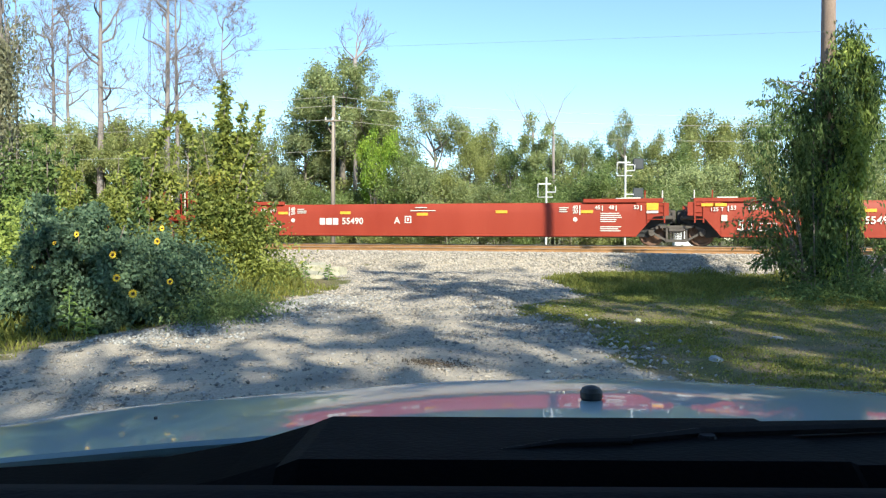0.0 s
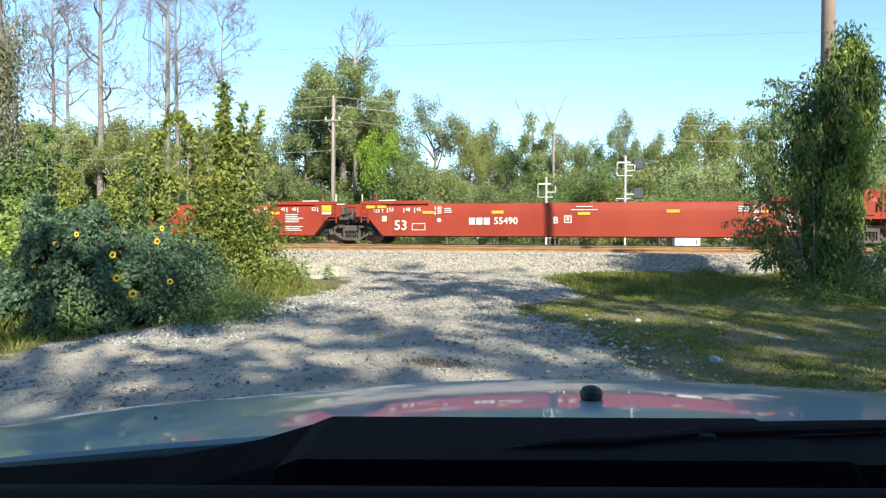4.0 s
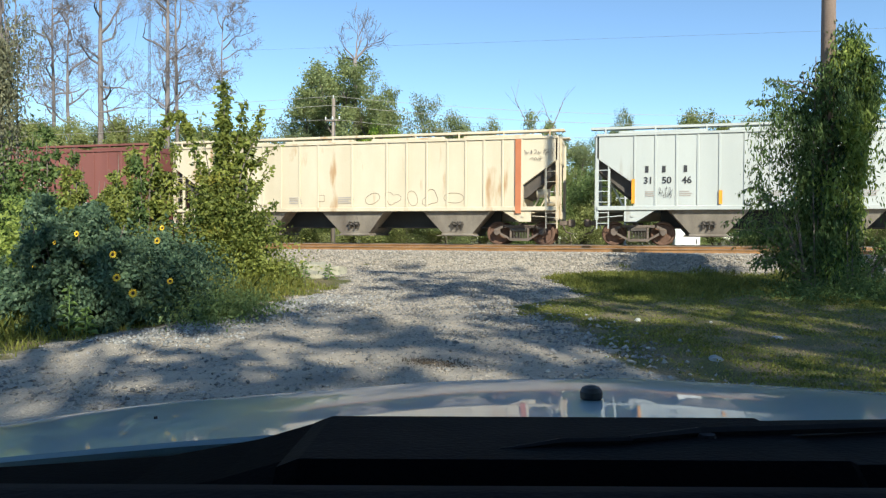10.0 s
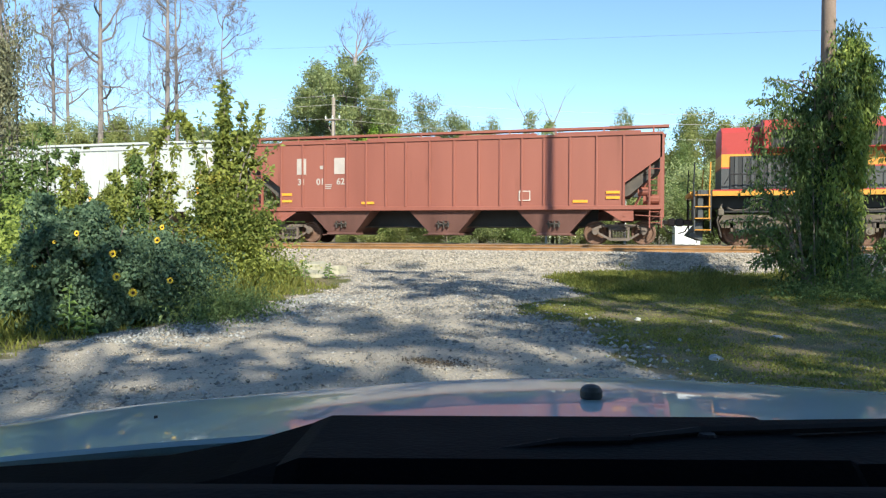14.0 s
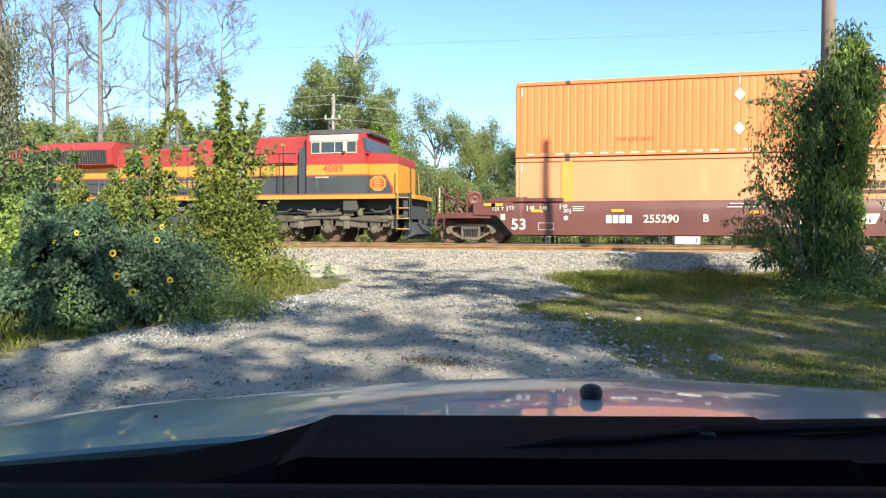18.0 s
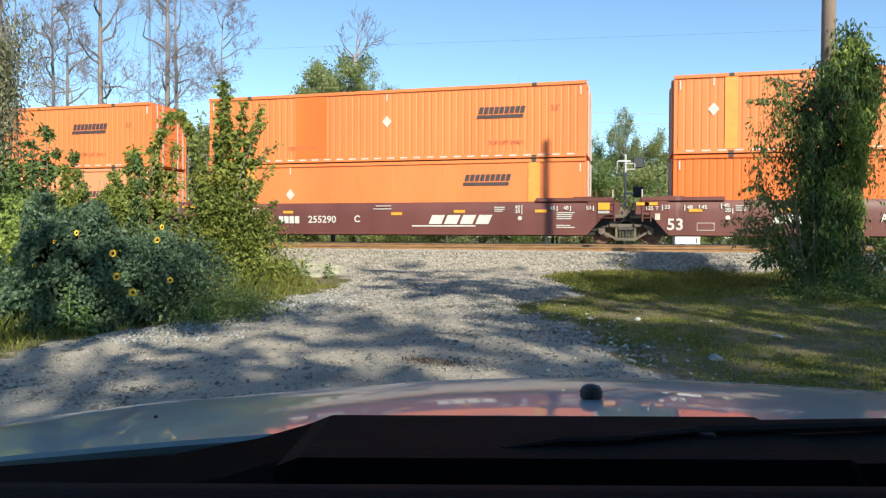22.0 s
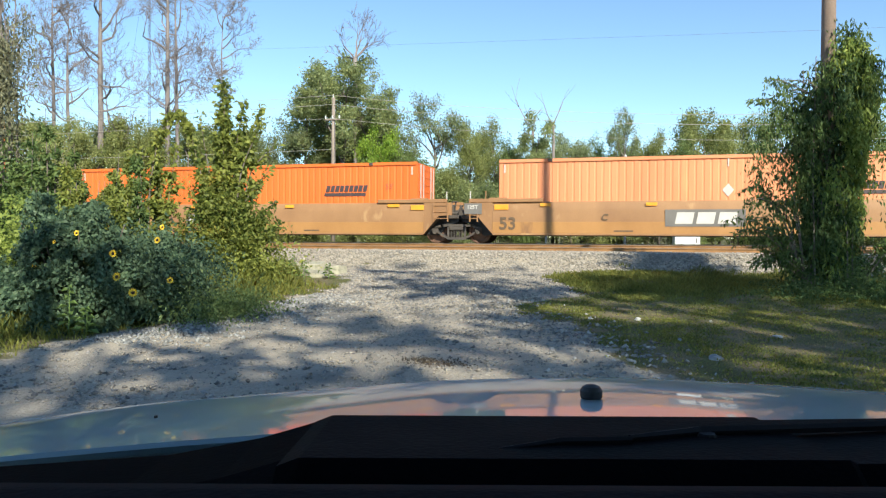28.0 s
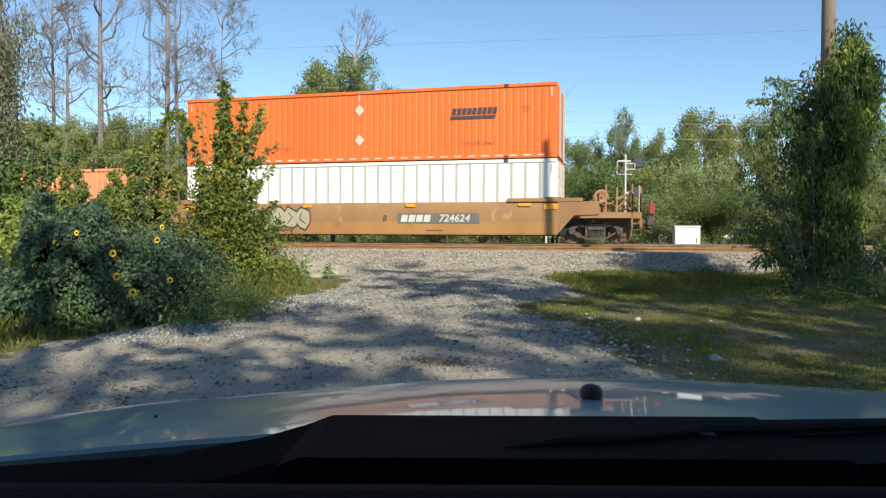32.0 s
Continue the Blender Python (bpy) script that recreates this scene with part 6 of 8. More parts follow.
def brown_marks(letter, logo=True):
    m = [("blocks", 4, -4.15, 0.93, 0.2, 0.3), ("text", "255290", -2.65, 0.93, 0.4), ("text", letter, -1.1, 0.95, 0.38), ("tape", -4.2, 1.25), ("tape", 0.6, 1.17), ("tape", 3.2, 1.25), ("tape", -7.2, 1.25), ("tape", 6.4, 1.25), ("lines", -0.3, 1.5, 0.9, 1), ("lines", -0.4, 1.38, 1.15, 1),
         ("text", "53", -7.9, 0.72, 0.58), ("plate", -6.85, 0.66, 0.6, 0.28, M_stencil), ("plate", -6.85, 0.66, 0.56, 0.24, M_brown, 1), ("lines", -7.08, 0.74, 0.46, 2), ("plate", -8.52, 1.02, 0.18, 0.24, M_cream_panel), ("tape", -9.05, 1.5), ("tape", -8.75, 1.5), ("text", "125 T", -8.72, 1.33, 0.19), ("load", "53", -8.18, 1.37, -0.17), ("load", "48", -7.4, 1.36, -0.17), ("load", "45", -6.9, 1.36, -0.17), ("load", "40", -6.15, 1.42, -0.17), ("load", "20", -6.1, 1.25, 0.16), ("lines", -5.85, 1.42, 0.45, 3), ("round", -6.1, 0.98),
         ("load", "40", 5.5, 1.4, 0.17), ("load", "20", 5.5, 1.24, 0.17), ("lines", 4.6, 1.42, 0.45, 3), ("load", "45", 6.85, 1.36, 0.17), ("load", "48", 7.35, 1.36, 0.17), ("load", "53", 8.2, 1.36, 0.17), ("lines", 7.0, 1.2, 0.8, 4), ("lines", 7.0, 0.72, 0.7, 2), ("plate", 8.75, 1.42, 0.42, 0.26, M_reflect), ("plate", 8.75, 1.2, 0.42, 0.1, M_faded_stencil), ("round", 5.6, 0.98)]
    if logo:
        m += [("blocks", 4, 3.15, 0.93, 0.52, 0.36, 0.16), ("plate", 2.55, 0.68, 2.6, 0.055, M_stencil)]
    return m


well_unit(148.95, M_brown, M_brown_steel, "dark brown well wagon unit loaded with stacked containers", "end", "joint", M_stencil, M_stencil, brown_marks("B"), (-9.9, 9.6), 2, G_BROWN)
well_unit(168.05, M_brown, M_brown_steel, "dark brown well wagon unit loaded with stacked containers", "joint", "joint", M_stencil, M_stencil, brown_marks("C"), (9.55,), 4, G_BROWN)
well_unit(187.25, M_brown, M_brown_steel, "dark brown well wagon unit with a coupler end", "joint", "end", M_stencil, M_stencil, brown_marks("A"), (9.5,), 6, G_BROWN)

M_tan_dark = surf("dark grey wagon patch paint", (0.12, 0.11, 0.10), (0.18, 0.165, 0.15), 1.2, 0.7, 0, 0.05, 40)
M_tan_mark = plain("dark faded stencil", (0.14, 0.09, 0.05), 0.7)
TAN_BASE = [("text", "53", -7.55, 0.76, 0.66, M_tan_mark), ("plate", -7.8, 1.42, 0.55, 0.2, M_reflect), ("plate", -6.1, 1.5, 0.4, 0.12, M_reflect), ("plate", -2.2, 1.5, 0.4, 0.12, M_reflect), ("plate", 2.3, 1.5, 0.4, 0.12, M_reflect), ("plate", 6.9, 1.5, 0.5, 0.12, M_reflect), ("plate", 7.9, 1.42, 0.55, 0.2, M_reflect), ("plate", -3.2, 0.5, 0.7, 0.05, M_tan_mark), ("plate", 3.3, 0.5, 0.7, 0.05, M_tan_mark)]
u1 = well_unit(210.75, M_tan, M_dark_steel, "weathered yellow-brown well wagon unit with a dark number panel", "end", "joint", M_stencil, M_tan, TAN_BASE + [("plate", -1.2, 0.98, 2.9, 0.42, M_tan_dark), ("blocks", 4, -2.0, 0.98, 0.22, 0.26, 0.06), ("text", "724624", -0.65, 0.97, 0.36, M_stencil, 0.2), ("text", "A", -3.4, 0.98, 0.34, M_tan_mark)], (-9.65, 9.4), 8, G_TAN, low_paint=M_tan_low)
u2 = well_unit(229.85, M_tan, M_dark_steel, "weathered yellow-brown well wagon unit with a white emblem panel", "joint", "joint", M_stencil, M_tan, TAN_BASE + [("plate", -0.35, 0.98, 2.75, 0.62, M_tan_dark), ("blocks", 3, -0.35, 0.98, 0.6, 0.42, 0.08), ("text", "C", -3.9, 1.0, 0.34, M_tan_mark, 0.2), ("plate", -8.92, 1.36, 0.7, 0.42, M_tan_dark), ("text", "125T", -8.95, 1.42, 0.2, M_stencil), ("plate", 8.95, 1.34, 0.5, 0.46, M_tan_dark)], (9.6,), 10, G_TAN, low_paint=M_tan_low)
u3 = well_unit(249.05, M_tan, M_dark_steel, "graffiti-sprayed yellow-brown well wagon unit ending the train", "joint", "end", M_stencil, M_tan, TAN_BASE + [("plate", 3.45, 0.98, 3.35, 0.4, M_tan_dark), ("blocks", 4, 2.5, 0.98, 0.26, 0.28, 0.06), ("text", "724624", 4.1, 0.97, 0.4, M_stencil, 0.2), ("text", "B", 1.2, 0.98, 0.34, M_tan_mark, 0.2)], (9.55,), 12, G_TAN, low_paint=M_tan_low)
M_spray_pale = plain("pale grey spray paint", (0.42, 0.37, 0.26), 0.6)
M_spray_dark = plain("brown-black spray paint", (0.07, 0.05, 0.035), 0.6)


def bubble_scrawl(parent, x0, z0, w, h):
    """A sprayed piece: fat pale rounded shapes with dark outlines."""
    rng = random.Random(2)
    n = 5
    for k in range(n):
        cx = x0 + w * (k + 0.5) / n
        ring = [(cx + w / n * 0.66 * math.cos(a) * rng.uniform(0.75, 1.1), z0 + h * (0.5 + 0.55 * math.sin(a) * rng.uniform(0.7, 1.1))) for a in [j * 2 * math.pi / 10 for j in range(10)]]
        big = [(cx + (px_ - cx) * 1.16, z0 + h / 2 + (pz - z0 - h / 2) * 1.2) for px_, pz in ring]
        part("spray_outline", Shape().prism(big, -1.520 - 0.002 * k, -1.512), M_spray_dark, parent)
        part("spray_fill", Shape().prism(ring, -1.526 - 0.002 * k, -1.515), M_spray_pale, parent)
        part("spray_stroke", Shape().path([(cx + rng.uniform(-0.15, 0.15), -1.536, z0 + h * f) for f in (0.25, 0.45, 0.6, 0.8)], 0.022, 4), M_spray_dark, parent)


bubble_scrawl(u3, -5.0, 0.55, 2.9, 0.85)
marker = thing("end_marker", pose(0, 0, 0), "red end-of-train marker lamp on the last coupler", "marker lamp")
part("lamp_box", Shape().box(-0.1, 0.1, -0.15, 0.15, 1.15, 1.6, 0.03), M_lantern, marker)
part("bracket", Shape().box(-0.1, 0.12, -0.06, 0.06, 0.9, 1.15), M_dark_steel, marker)
part("air_hose", Shape().path([(0, 0, 1.2), (0.06, 0, 0.75), (-0.05, 0, 0.45)], 0.03, 6), M_dark_steel, marker)
ROLLING.append((marker, 260.68))


# ---- containers ----
def container(x, z, paint, label, ribbed=True, posts=False, diamonds=0, named=True, dx=0.0, brand_z=1.9, brand_x=4.8, kind="", panel=0.275):
    t = thing("container", pose(0, 0, 0), label, "shipping container", "containers on the train")
    ROLLING.append((t, x, z))
    L, W, H = 8.077, 1.30, 2.896
    part("core", Shape().box(-L + 0.05, L - 0.05, -W + 0.045, W - 0.045, 0.06, H - 0.05), paint, t)
    part("roof", Shape().box(-L + 0.04, L - 0.04, -W + 0.04, W - 0.04, H - 0.06, H - 0.015), paint, t)
    for g in (-1, 1):
        s = Shape()
        pts = []
        k, a = 0, -L + 0.16
        while a < L - 0.16:
            if ribbed:
                pts += [(a, 0.0), (a + panel * 0.62, 0.0), (a + panel * 0.74, 0.013), (a + panel * 0.90, 0.013)]
            else:
                pts += [(a, 0.0), (a + panel - 0.05, 0.0), (a + panel - 0.045, -0.006), (a + panel - 0.005, -0.006)]
            a += panel
        pts = [(min(px_, L - 0.1), d) for px_, d in pts] + [(L - 0.1, 0.0)]
        v = [(px_, g * (W - 0.008 - d), zz) for zz in (0.2, H - 0.12) for px_, d in pts]
        n = len(pts)
        part("side_wall", s.add(v, [(i, i + 1, n + i + 1, n + i) for i in range(n - 1)]), paint, t)
        part("bottom_rail", Shape().box(-L, L, g * W - 0.04, g * W + 0.004, 0.02, 0.2, 0.01), paint, t)
        part("top_rail", Shape().box(-L, L, g * W - 0.04, g * W + 0.004, H - 0.13, H, 0.01), paint, t)
        for e in (-1, 1):
            part("corner_post", Shape().box(min(e * (L - 0.14), e * L), max(e * (L - 0.14), e * L), g * W - 0.07 * (g > 0) - 0.0, g * W + 0.07 * (g < 0), 0.0, H, 0.012), paint, t)
            if posts:
                part("lift_post", Shape().box(e * 6.1 - 0.22, e * 6.1 + 0.22, g * W - 0.02, g * W + 0.007, 0.02, H - 0.02), M_post, t, "yellow lifting post")
            for zz in (0.0, H - 0.12):
                part("corner_casting", Shape().box(e * 6.1 - 0.09, e * 6.1 + 0.09, g * W - 0.05, g * W + 0.012, zz, zz + 0.12, 0.01), M_dark_steel, t)
    if kind == "plain":
        seam = Shape().box(-0.04, 0.04, -W - 0.02, -W + 0.02, 0.2, H - 0.13).mesh("panel_post", M_seam)
        for k in range(28):
            part("panel_post", seam, None, t).matrix_basis = pose(-7.43 + 14.86 * k / 27, 0, 0)
    for k in range(28):
        if not kind:
            a = -7.5 + k * 15.0 / 27
            part("reflector", Shape().box(a - 0.15, a + 0.15, -W - 0.046, -W - 0.038, 0.10, 0.155), M_stencil, t)
    for e in (-1, 1):
        door = Shape().box(min(e * (L - 0.02), e * (L + 0.012)), max(e * (L - 0.02), e * (L + 0.012)), -W + 0.1, W - 0.1, 0.12, H - 0.12)
        door = part("end_door", door, paint, t)
        for yy in (-0.95, -0.55, 0.55, 0.95):
            part("lock_rod", Shape().tube((e * (L + 0.045), yy, 0.08), (e * (L + 0.045), yy, H - 0.08), 0.03, None, 6), M_faded_stencil, door)
        for k in range(9):
            zz = 0.22 + k * (H - 0.44) / 8
            part("door_rib", Shape().box(min(e * L, e * (L + 0.035)), max(e * L, e * (L + 0.028)), -W + 0.2, W - 0.12, zz - 0.05, zz + 0.05, 0.008), paint, door)
    y = -W - 0.008
    if named:
        brand(t, M_brand_dark, 9, 0.165, 0.26, 0.04, brand_x, y, brand_z, 0.06)
        part("brand_bar", Shape().prism([(brand_x - 0.97, brand_z - 0.31), (brand_x + 0.86, brand_z - 0.31), (brand_x + 0.88, brand_z - 0.18), (brand_x - 0.95, brand_z - 0.18)], y - 0.004, y + 0.002), M_brand_dark, t)
    for k in range(diamonds):
        dz = (2.12, 0.9)[k] if diamonds > 1 else 1.62
        part("placard", Shape().prism([(-0.2 + dx, dz), (dx, dz - 0.24), (0.2 + dx, dz), (dx, dz + 0.24)], y - 0.004, y + 0.002), M_stencil, t, "white diamond placard")
    if diamonds:
        part("tick", plate(dx, 2.62, 0.05, 0.3, y), M_stencil, t)
    if named and ribbed:
        words("TOP LIFT ONLY", 0.2, 5.0, y, 0.62, M_dim_stencil, t)
        words("TOP LIFT ONLY", 0.2, -3.6, y, 0.62, M_dim_stencil, t)
        words("53'", 0.3, 6.9, y, 1.9, M_dim_stencil, t)
    part("tick", plate(-L + 0.22, H - 0.36, 0.05, 0.32, y), M_stencil, t)
    part("tick", plate(L - 0.22, H - 0.36, 0.05, 0.32, y), M_stencil, t)
    return t


Z0, Z1 = 0.375, 3.30
container(148.97, Z0, M_orange_faded, "smooth faded orange container with yellow lifting posts", False, True, 0, True, 0.6, 1.75, 4.6, panel=4.02)
container(148.97, Z1, M_orange, "ribbed orange container stacked on another", True, False, 2, True, 0)
container(168.05, Z0, M_orange, "smooth orange container with yellow lifting posts", False, True, 1, True, -4.2, 2.2, 4.25, panel=0.55)
c2 = container(168.05, Z1, M_orange, "ribbed orange container with a repainted panel", True, False, 1, True, 0.1)
part("repainted_panel", Shape().box(-3.95, -2.55, -1.304, -1.285, 0.22, 2.76), M_orange_deep, c2, "deeper orange repainted panel")
part("plate_label", plate(-6.95, 0.85, 0.3, 0.36, -1.305), M_reflect, c2, "yellow plate label")
container(187.35, Z0, M_orange_deep, "deep orange ribbed container in a brown well", True, False, 1, True, -0.2, 1.92, 4.75)
container(187.35, Z1, M_orange, "ribbed orange container with yellow lifting posts", True, True, 1, True, -6.7, 2.38, 4.3)
container(210.5, Z0, M_orange_deep, "deep orange ribbed container riding low in a well", True, False, 1, True, 0.3, 1.85, 5.0)
container(230.0, Z0, M_orange_faded, "sun-faded orange ribbed container in a well", True, False, 1, True, 0.3, 1.75)
container(249.08, Z0, M_white, "plain white panelled container under an orange one", False, False, 0, False, kind="plain", panel=1.15)
container(249.08, Z1, M_orange_deep, "deep orange ribbed container on a white one", True, False, 2, True, 0)


# ---- the locomotive ----
def banded(parent, name, x0, x1, w, bands, label=""):
    """A stretch of hood side in colour bands from (z0, z1, material) rows."""
    for z0, z1, m in bands:
        part(name, Shape().box(x0, x1, -w, w, z0, z1), m, parent, label)


def locomotive(x):
    t = thing("locomotive", pose(0, 0, 0), "red, yellow and black diesel freight locomotive with wide cab", "locomotive")
    ROLLING.append((t, x))
    part("underframe", Shape().box(-10.6, 10.5, -0.95, 0.95, 1.35, 1.80, 0.02), M_louvre, t)
    for g in (-1, 1):
        part("side_sill", Shape().box(-10.2, 10.2, g * 1.5 - 0.05, g * 1.5 + 0.05, 1.78, 1.95), M_loco_yellow, t, "yellow sill stripe")
        part("sill_stripe", Shape().box(-10.2, 10.2, g * 1.5 - 0.048, g * 1.5 + 0.048, 1.95, 2.0), M_loco_red, t, "red line over the sill")
    part("deck", Shape().box(-10.6, 10.5, -1.48, 1.48, 1.80, 1.99), M_loco_black, t)
    # long hood
    lower = (1.99, 2.80, M_loco_black), (2.80, 2.85, M_loco_red), (2.85, 3.32, M_loco_yellow)
    banded(t, "hood_side", -9.85, 6.3, 0.98, lower)
    part("hood_top", Shape().sweep([(-0.98, 3.32), (-0.98, 4.05), (-0.75, 4.25), (0.75, 4.25), (0.98, 4.05), (0.98, 3.32)], -3.3, 1.0), M_loco_red, t)
    part("rear_hood", Shape().sweep([(-0.98, 3.32), (-0.98, 4.1), (-0.7, 4.32), (0.7, 4.32), (0.98, 4.1), (0.98, 3.32)], -9.85, -8.4), M_loco_red, t)
    rad = [(-0.98, 3.32), (-1.42, 3.45), (-1.48, 4.15), (-1.2, 4.48), (1.2, 4.48), (1.48, 4.15), (1.42, 3.45), (0.98, 3.32)]
    flare = part("radiator_flare", Shape().sweep(rad, -8.5, -3.3), M_loco_red, t)
    for g in (-1, 1):
        s = Shape().sweep([(g * 1.425, 3.48), (g * 1.49, 4.10), (g * 1.46, 4.10), (g * 1.39, 3.48)], -8.25, -3.6)
        part("radiator_grille", s, M_louvre, flare, "black radiator grille")
        for k in range(34):
            vx = -8.2 + k * 4.55 / 33
            part("grille_slat", Shape().sweep([(g * 1.43, 3.49), (g * 1.51, 4.09), (g * 1.485, 4.09), (g * 1.405, 3.49)], vx - 0.02, vx + 0.02), M_loco_roof, flare)
    part("hood_roof", Shape().sweep([(-1.2, 4.47), (-0.9, 4.56), (0.9, 4.56), (1.2, 4.47)], -8.5, -3.3), M_loco_roof, t)
    part("mid_roof", Shape().sweep([(-0.995, 3.99), (-0.77, 4.265), (-0.5, 4.35), (0.5, 4.35), (0.77, 4.265), (0.995, 3.99)], -3.3, 0.95), M_loco_roof, t)
    part("blower_housing", Shape().sweep([(-1.05, 3.32), (-1.05, 4.35), (-0.8, 4.5), (0.8, 4.5), (1.05, 4.35), (1.05, 3.32)], 0.95, 6.3), M_loco_red, t)
    part("intake_grille", Shape().box(2.3, 3.65, -1.07, 1.07, 3.88, 4.42, 0.02), M_loco_roof, t, "dark intake grille")
    part("exhaust_stack", Shape().box(-1.9, -0.9, -0.3, 0.3, 4.3, 4.5, 0.03), M_loco_roof, t)
    part("antenna", Shape().box(-0.35, 0.15, -0.35, -0.3, 4.42, 4.5).tube((-0.1, -0.3, 4.3), (-0.1, -0.3, 4.45), 0.03).tube((0.0, -0.3, 4.4), (0.0, -0.3, 4.62), 0.03), M_loco_black, t)
    for dx in (-3.3, -1.15, 0.3, 2.4, 3.9, 5.0):
        part("door_seam", Shape().box(dx - 0.012, dx + 0.012, -1.065 if dx > 0.95 else -0.99, -0.9, 2.05, 4.05), M_louvre, t)
    for k in range(10):
        part("door_latch", Shape().box(-2.9 + 0.45 * k - 0.04, -2.9 + 0.45 * k + 0.04, -1.0, -0.95, 3.62, 3.68), M_loco_black, t)
    part("equipment_grille", Shape().box(-9.55, -6.95, -1.02, 1.02, 2.05, 3.24), M_louvre, t, "black louvred equipment doors")
    for k in range(9):
        lx = -9.4 + 0.28 * k
        part("louvre", Shape().box(lx, lx + 0.1, -1.05, -1.02, 2.1, 3.2), M_loco_black, t)
    part("ac_cover", Shape().box(-6.6, -5.2, -1.01, 1.01, 2.95, 3.25, 0.02), M_loco_black, t)
    part("bell", lathe([(0, 0.03), (0.1, 0.08), (0.2, 0.13)], 12).moved(pose(-6.0, -1.25, 2.55, 90)), M_silver, t)
    # lettering on the hood, as plain blocks
    brand(t, M_letter, 6, 0.17, 0.29, 0.11, -2.7, -0.99, 2.52)
    brand(t, M_letter, 4, 0.17, 0.29, 0.11, -0.95, -0.99, 2.52)
    brand(t, M_letter, 8, 0.17, 0.29, 0.11, 1.1, -0.99, 2.52)
    brand(t, M_letter, 6, 0.1, 0.13, 0.04, 1.75, -0.99, 2.14)
    # cab and nose
    cab = part("cab", Shape().sweep([(-1.52, 3.20), (-1.52, 4.42), (-1.1, 4.66), (1.1, 4.66), (1.52, 4.42), (1.52, 3.20)], 6.3, 8.9), M_loco_red, t)
    banded(cab, "cab_side", 6.3, 9.0, 1.52, ((1.99, 2.72, M_loco_black), (2.72, 2.78, M_loco_red), (2.78, 3.20, M_loco_yellow)))
    part("visor", Shape().prism([(8.7, 4.52), (9.04, 4.43), (9.08, 4.5), (8.92, 4.63), (8.7, 4.69)], -1.35, 1.35), M_loco_roof, cab, "sooty visor over the windscreen")
    part("cab_roof", Shape().sweep([(-1.5, 4.46), (-1.12, 4.70), (1.12, 4.70), (1.5, 4.46), (1.4, 4.44), (-1.4, 4.44)], 6.25, 8.75), M_loco_roof, cab)
    part("sun_band", Shape().box(6.45, 8.6, -1.535, 1.535, 4.18, 4.42), M_cream_panel, cab, "cream panel over the windows")
    for a, b in ((6.55, 6.9), (6.98, 7.55), (7.6, 8.05), (8.12, 8.5)):
        w = part("side_window", Shape().box(a - 0.03, b + 0.03, -1.545, 1.545, 3.66, 4.16), M_cream_panel, cab)
        part("pane", Shape().box(a, b, -1.552, 1.552, 3.70, 4.12), M_window_glass, w)
    part("mirror", Shape().box(8.0, 8.08, -1.72, -1.56, 3.72, 4.12, 0.01), M_stencil, cab)
    part("wind_deflector", Shape().prism([(5.85, 2.0), (6.3, 2.0), (6.3, 4.4), (6.1, 4.0), (5.85, 3.9)], -1.3, 1.3), M_loco_black, cab)
    fw = part("front_window", Shape().prism([(8.88, 3.62), (8.98, 3.62), (8.86, 4.3), (8.78, 4.3)], -1.54, 1.54), M_loco_red, cab)
    part("pane", Shape().prism([(8.90, 3.72), (9.0, 3.72), (8.9, 4.25), (8.80, 4.25)], -1.555, 1.555), M_window_glass, fw)
    nose = part("nose", Shape().prism([(8.9, 2.0), (10.2, 2.0), (10.2, 3.4), (9.95, 3.56), (8.9, 3.64)], -1.2, 1.2), M_loco_yellow, t, "yellow and red short hood")
    part("nose_top", Shape().prism([(8.9, 3.22), (10.22, 3.22), (10.22, 3.50), (9.95, 3.62), (8.9, 3.70)], -1.21, 1.21), M_loco_red, nose)
    part("nose_piping", Shape().prism([(8.9, 2.72), (9.62, 2.72), (9.95, 2.2), (9.95, 2.05), (10.0, 2.05), (10.0, 2.25), (9.66, 2.78), (8.9, 2.78)], -1.222, 1.222), M_loco_red, nose, "red piping")
    part("nose_side", Shape().prism([(8.9, 2.0), (9.95, 2.0), (9.95, 2.2), (9.62, 2.74), (8.9, 2.74)], -1.215, 1.215), M_loco_black, nose)
    o = [(9.35 + 0.33 * math.cos(math.pi / 8 + k * math.pi / 4) * 1.1, 2.42 + 0.33 * math.sin(math.pi / 8 + k * math.pi / 4)) for k in range(8)]
    part("emblem", Shape().prism(o, -1.235, -1.215), M_post, nose, "plain octagonal emblem")
    o = [(9.35 + (a - 9.35) * 0.85, 2.42 + (b - 2.42) * 0.85) for a, b in o]
    part("emblem_field", Shape().prism(o, -1.243, -1.22), surf("orange red enamel", (0.6, 0.08, 0.02), (0.66, 0.1, 0.03), 2, 0.4), nose)
    for k in range(5):
        part("emblem_bar", plate(9.33, 2.62 - 0.1 * k, 0.3 - 0.05 * (k % 2), 0.05, -1.248), M_post, nose)
    words("4089", 0.42, 7.5, -1.53, 3.02, surf("red number paint", (0.5, 0.06, 0.03), (0.55, 0.08, 0.04), 2, 0.5), t, spacing=1.1)
    part("deck_notice", plate(7.0, 2.68, 0.6, 0.06, -1.53), M_faded_stencil, t)
    # steps, rails and ends
    for e in (-1, 1):
        for g in (-1, 1):
            x0, x1 = sorted((e * 10.25, e * 10.8))
            s = Shape().box(x0 - 0.02, x0 + 0.02, g * 1.4 - 0.12, g * 1.4 + 0.12, 0.45, 2.0).box(x1 - 0.02, x1 + 0.02, g * 1.4 - 0.12, g * 1.4 + 0.12, 0.45, 2.0)
            w = part("stepwell", s, M_loco_black, t)
            for k in range(4):
                z = 0.52 + 0.42 * k
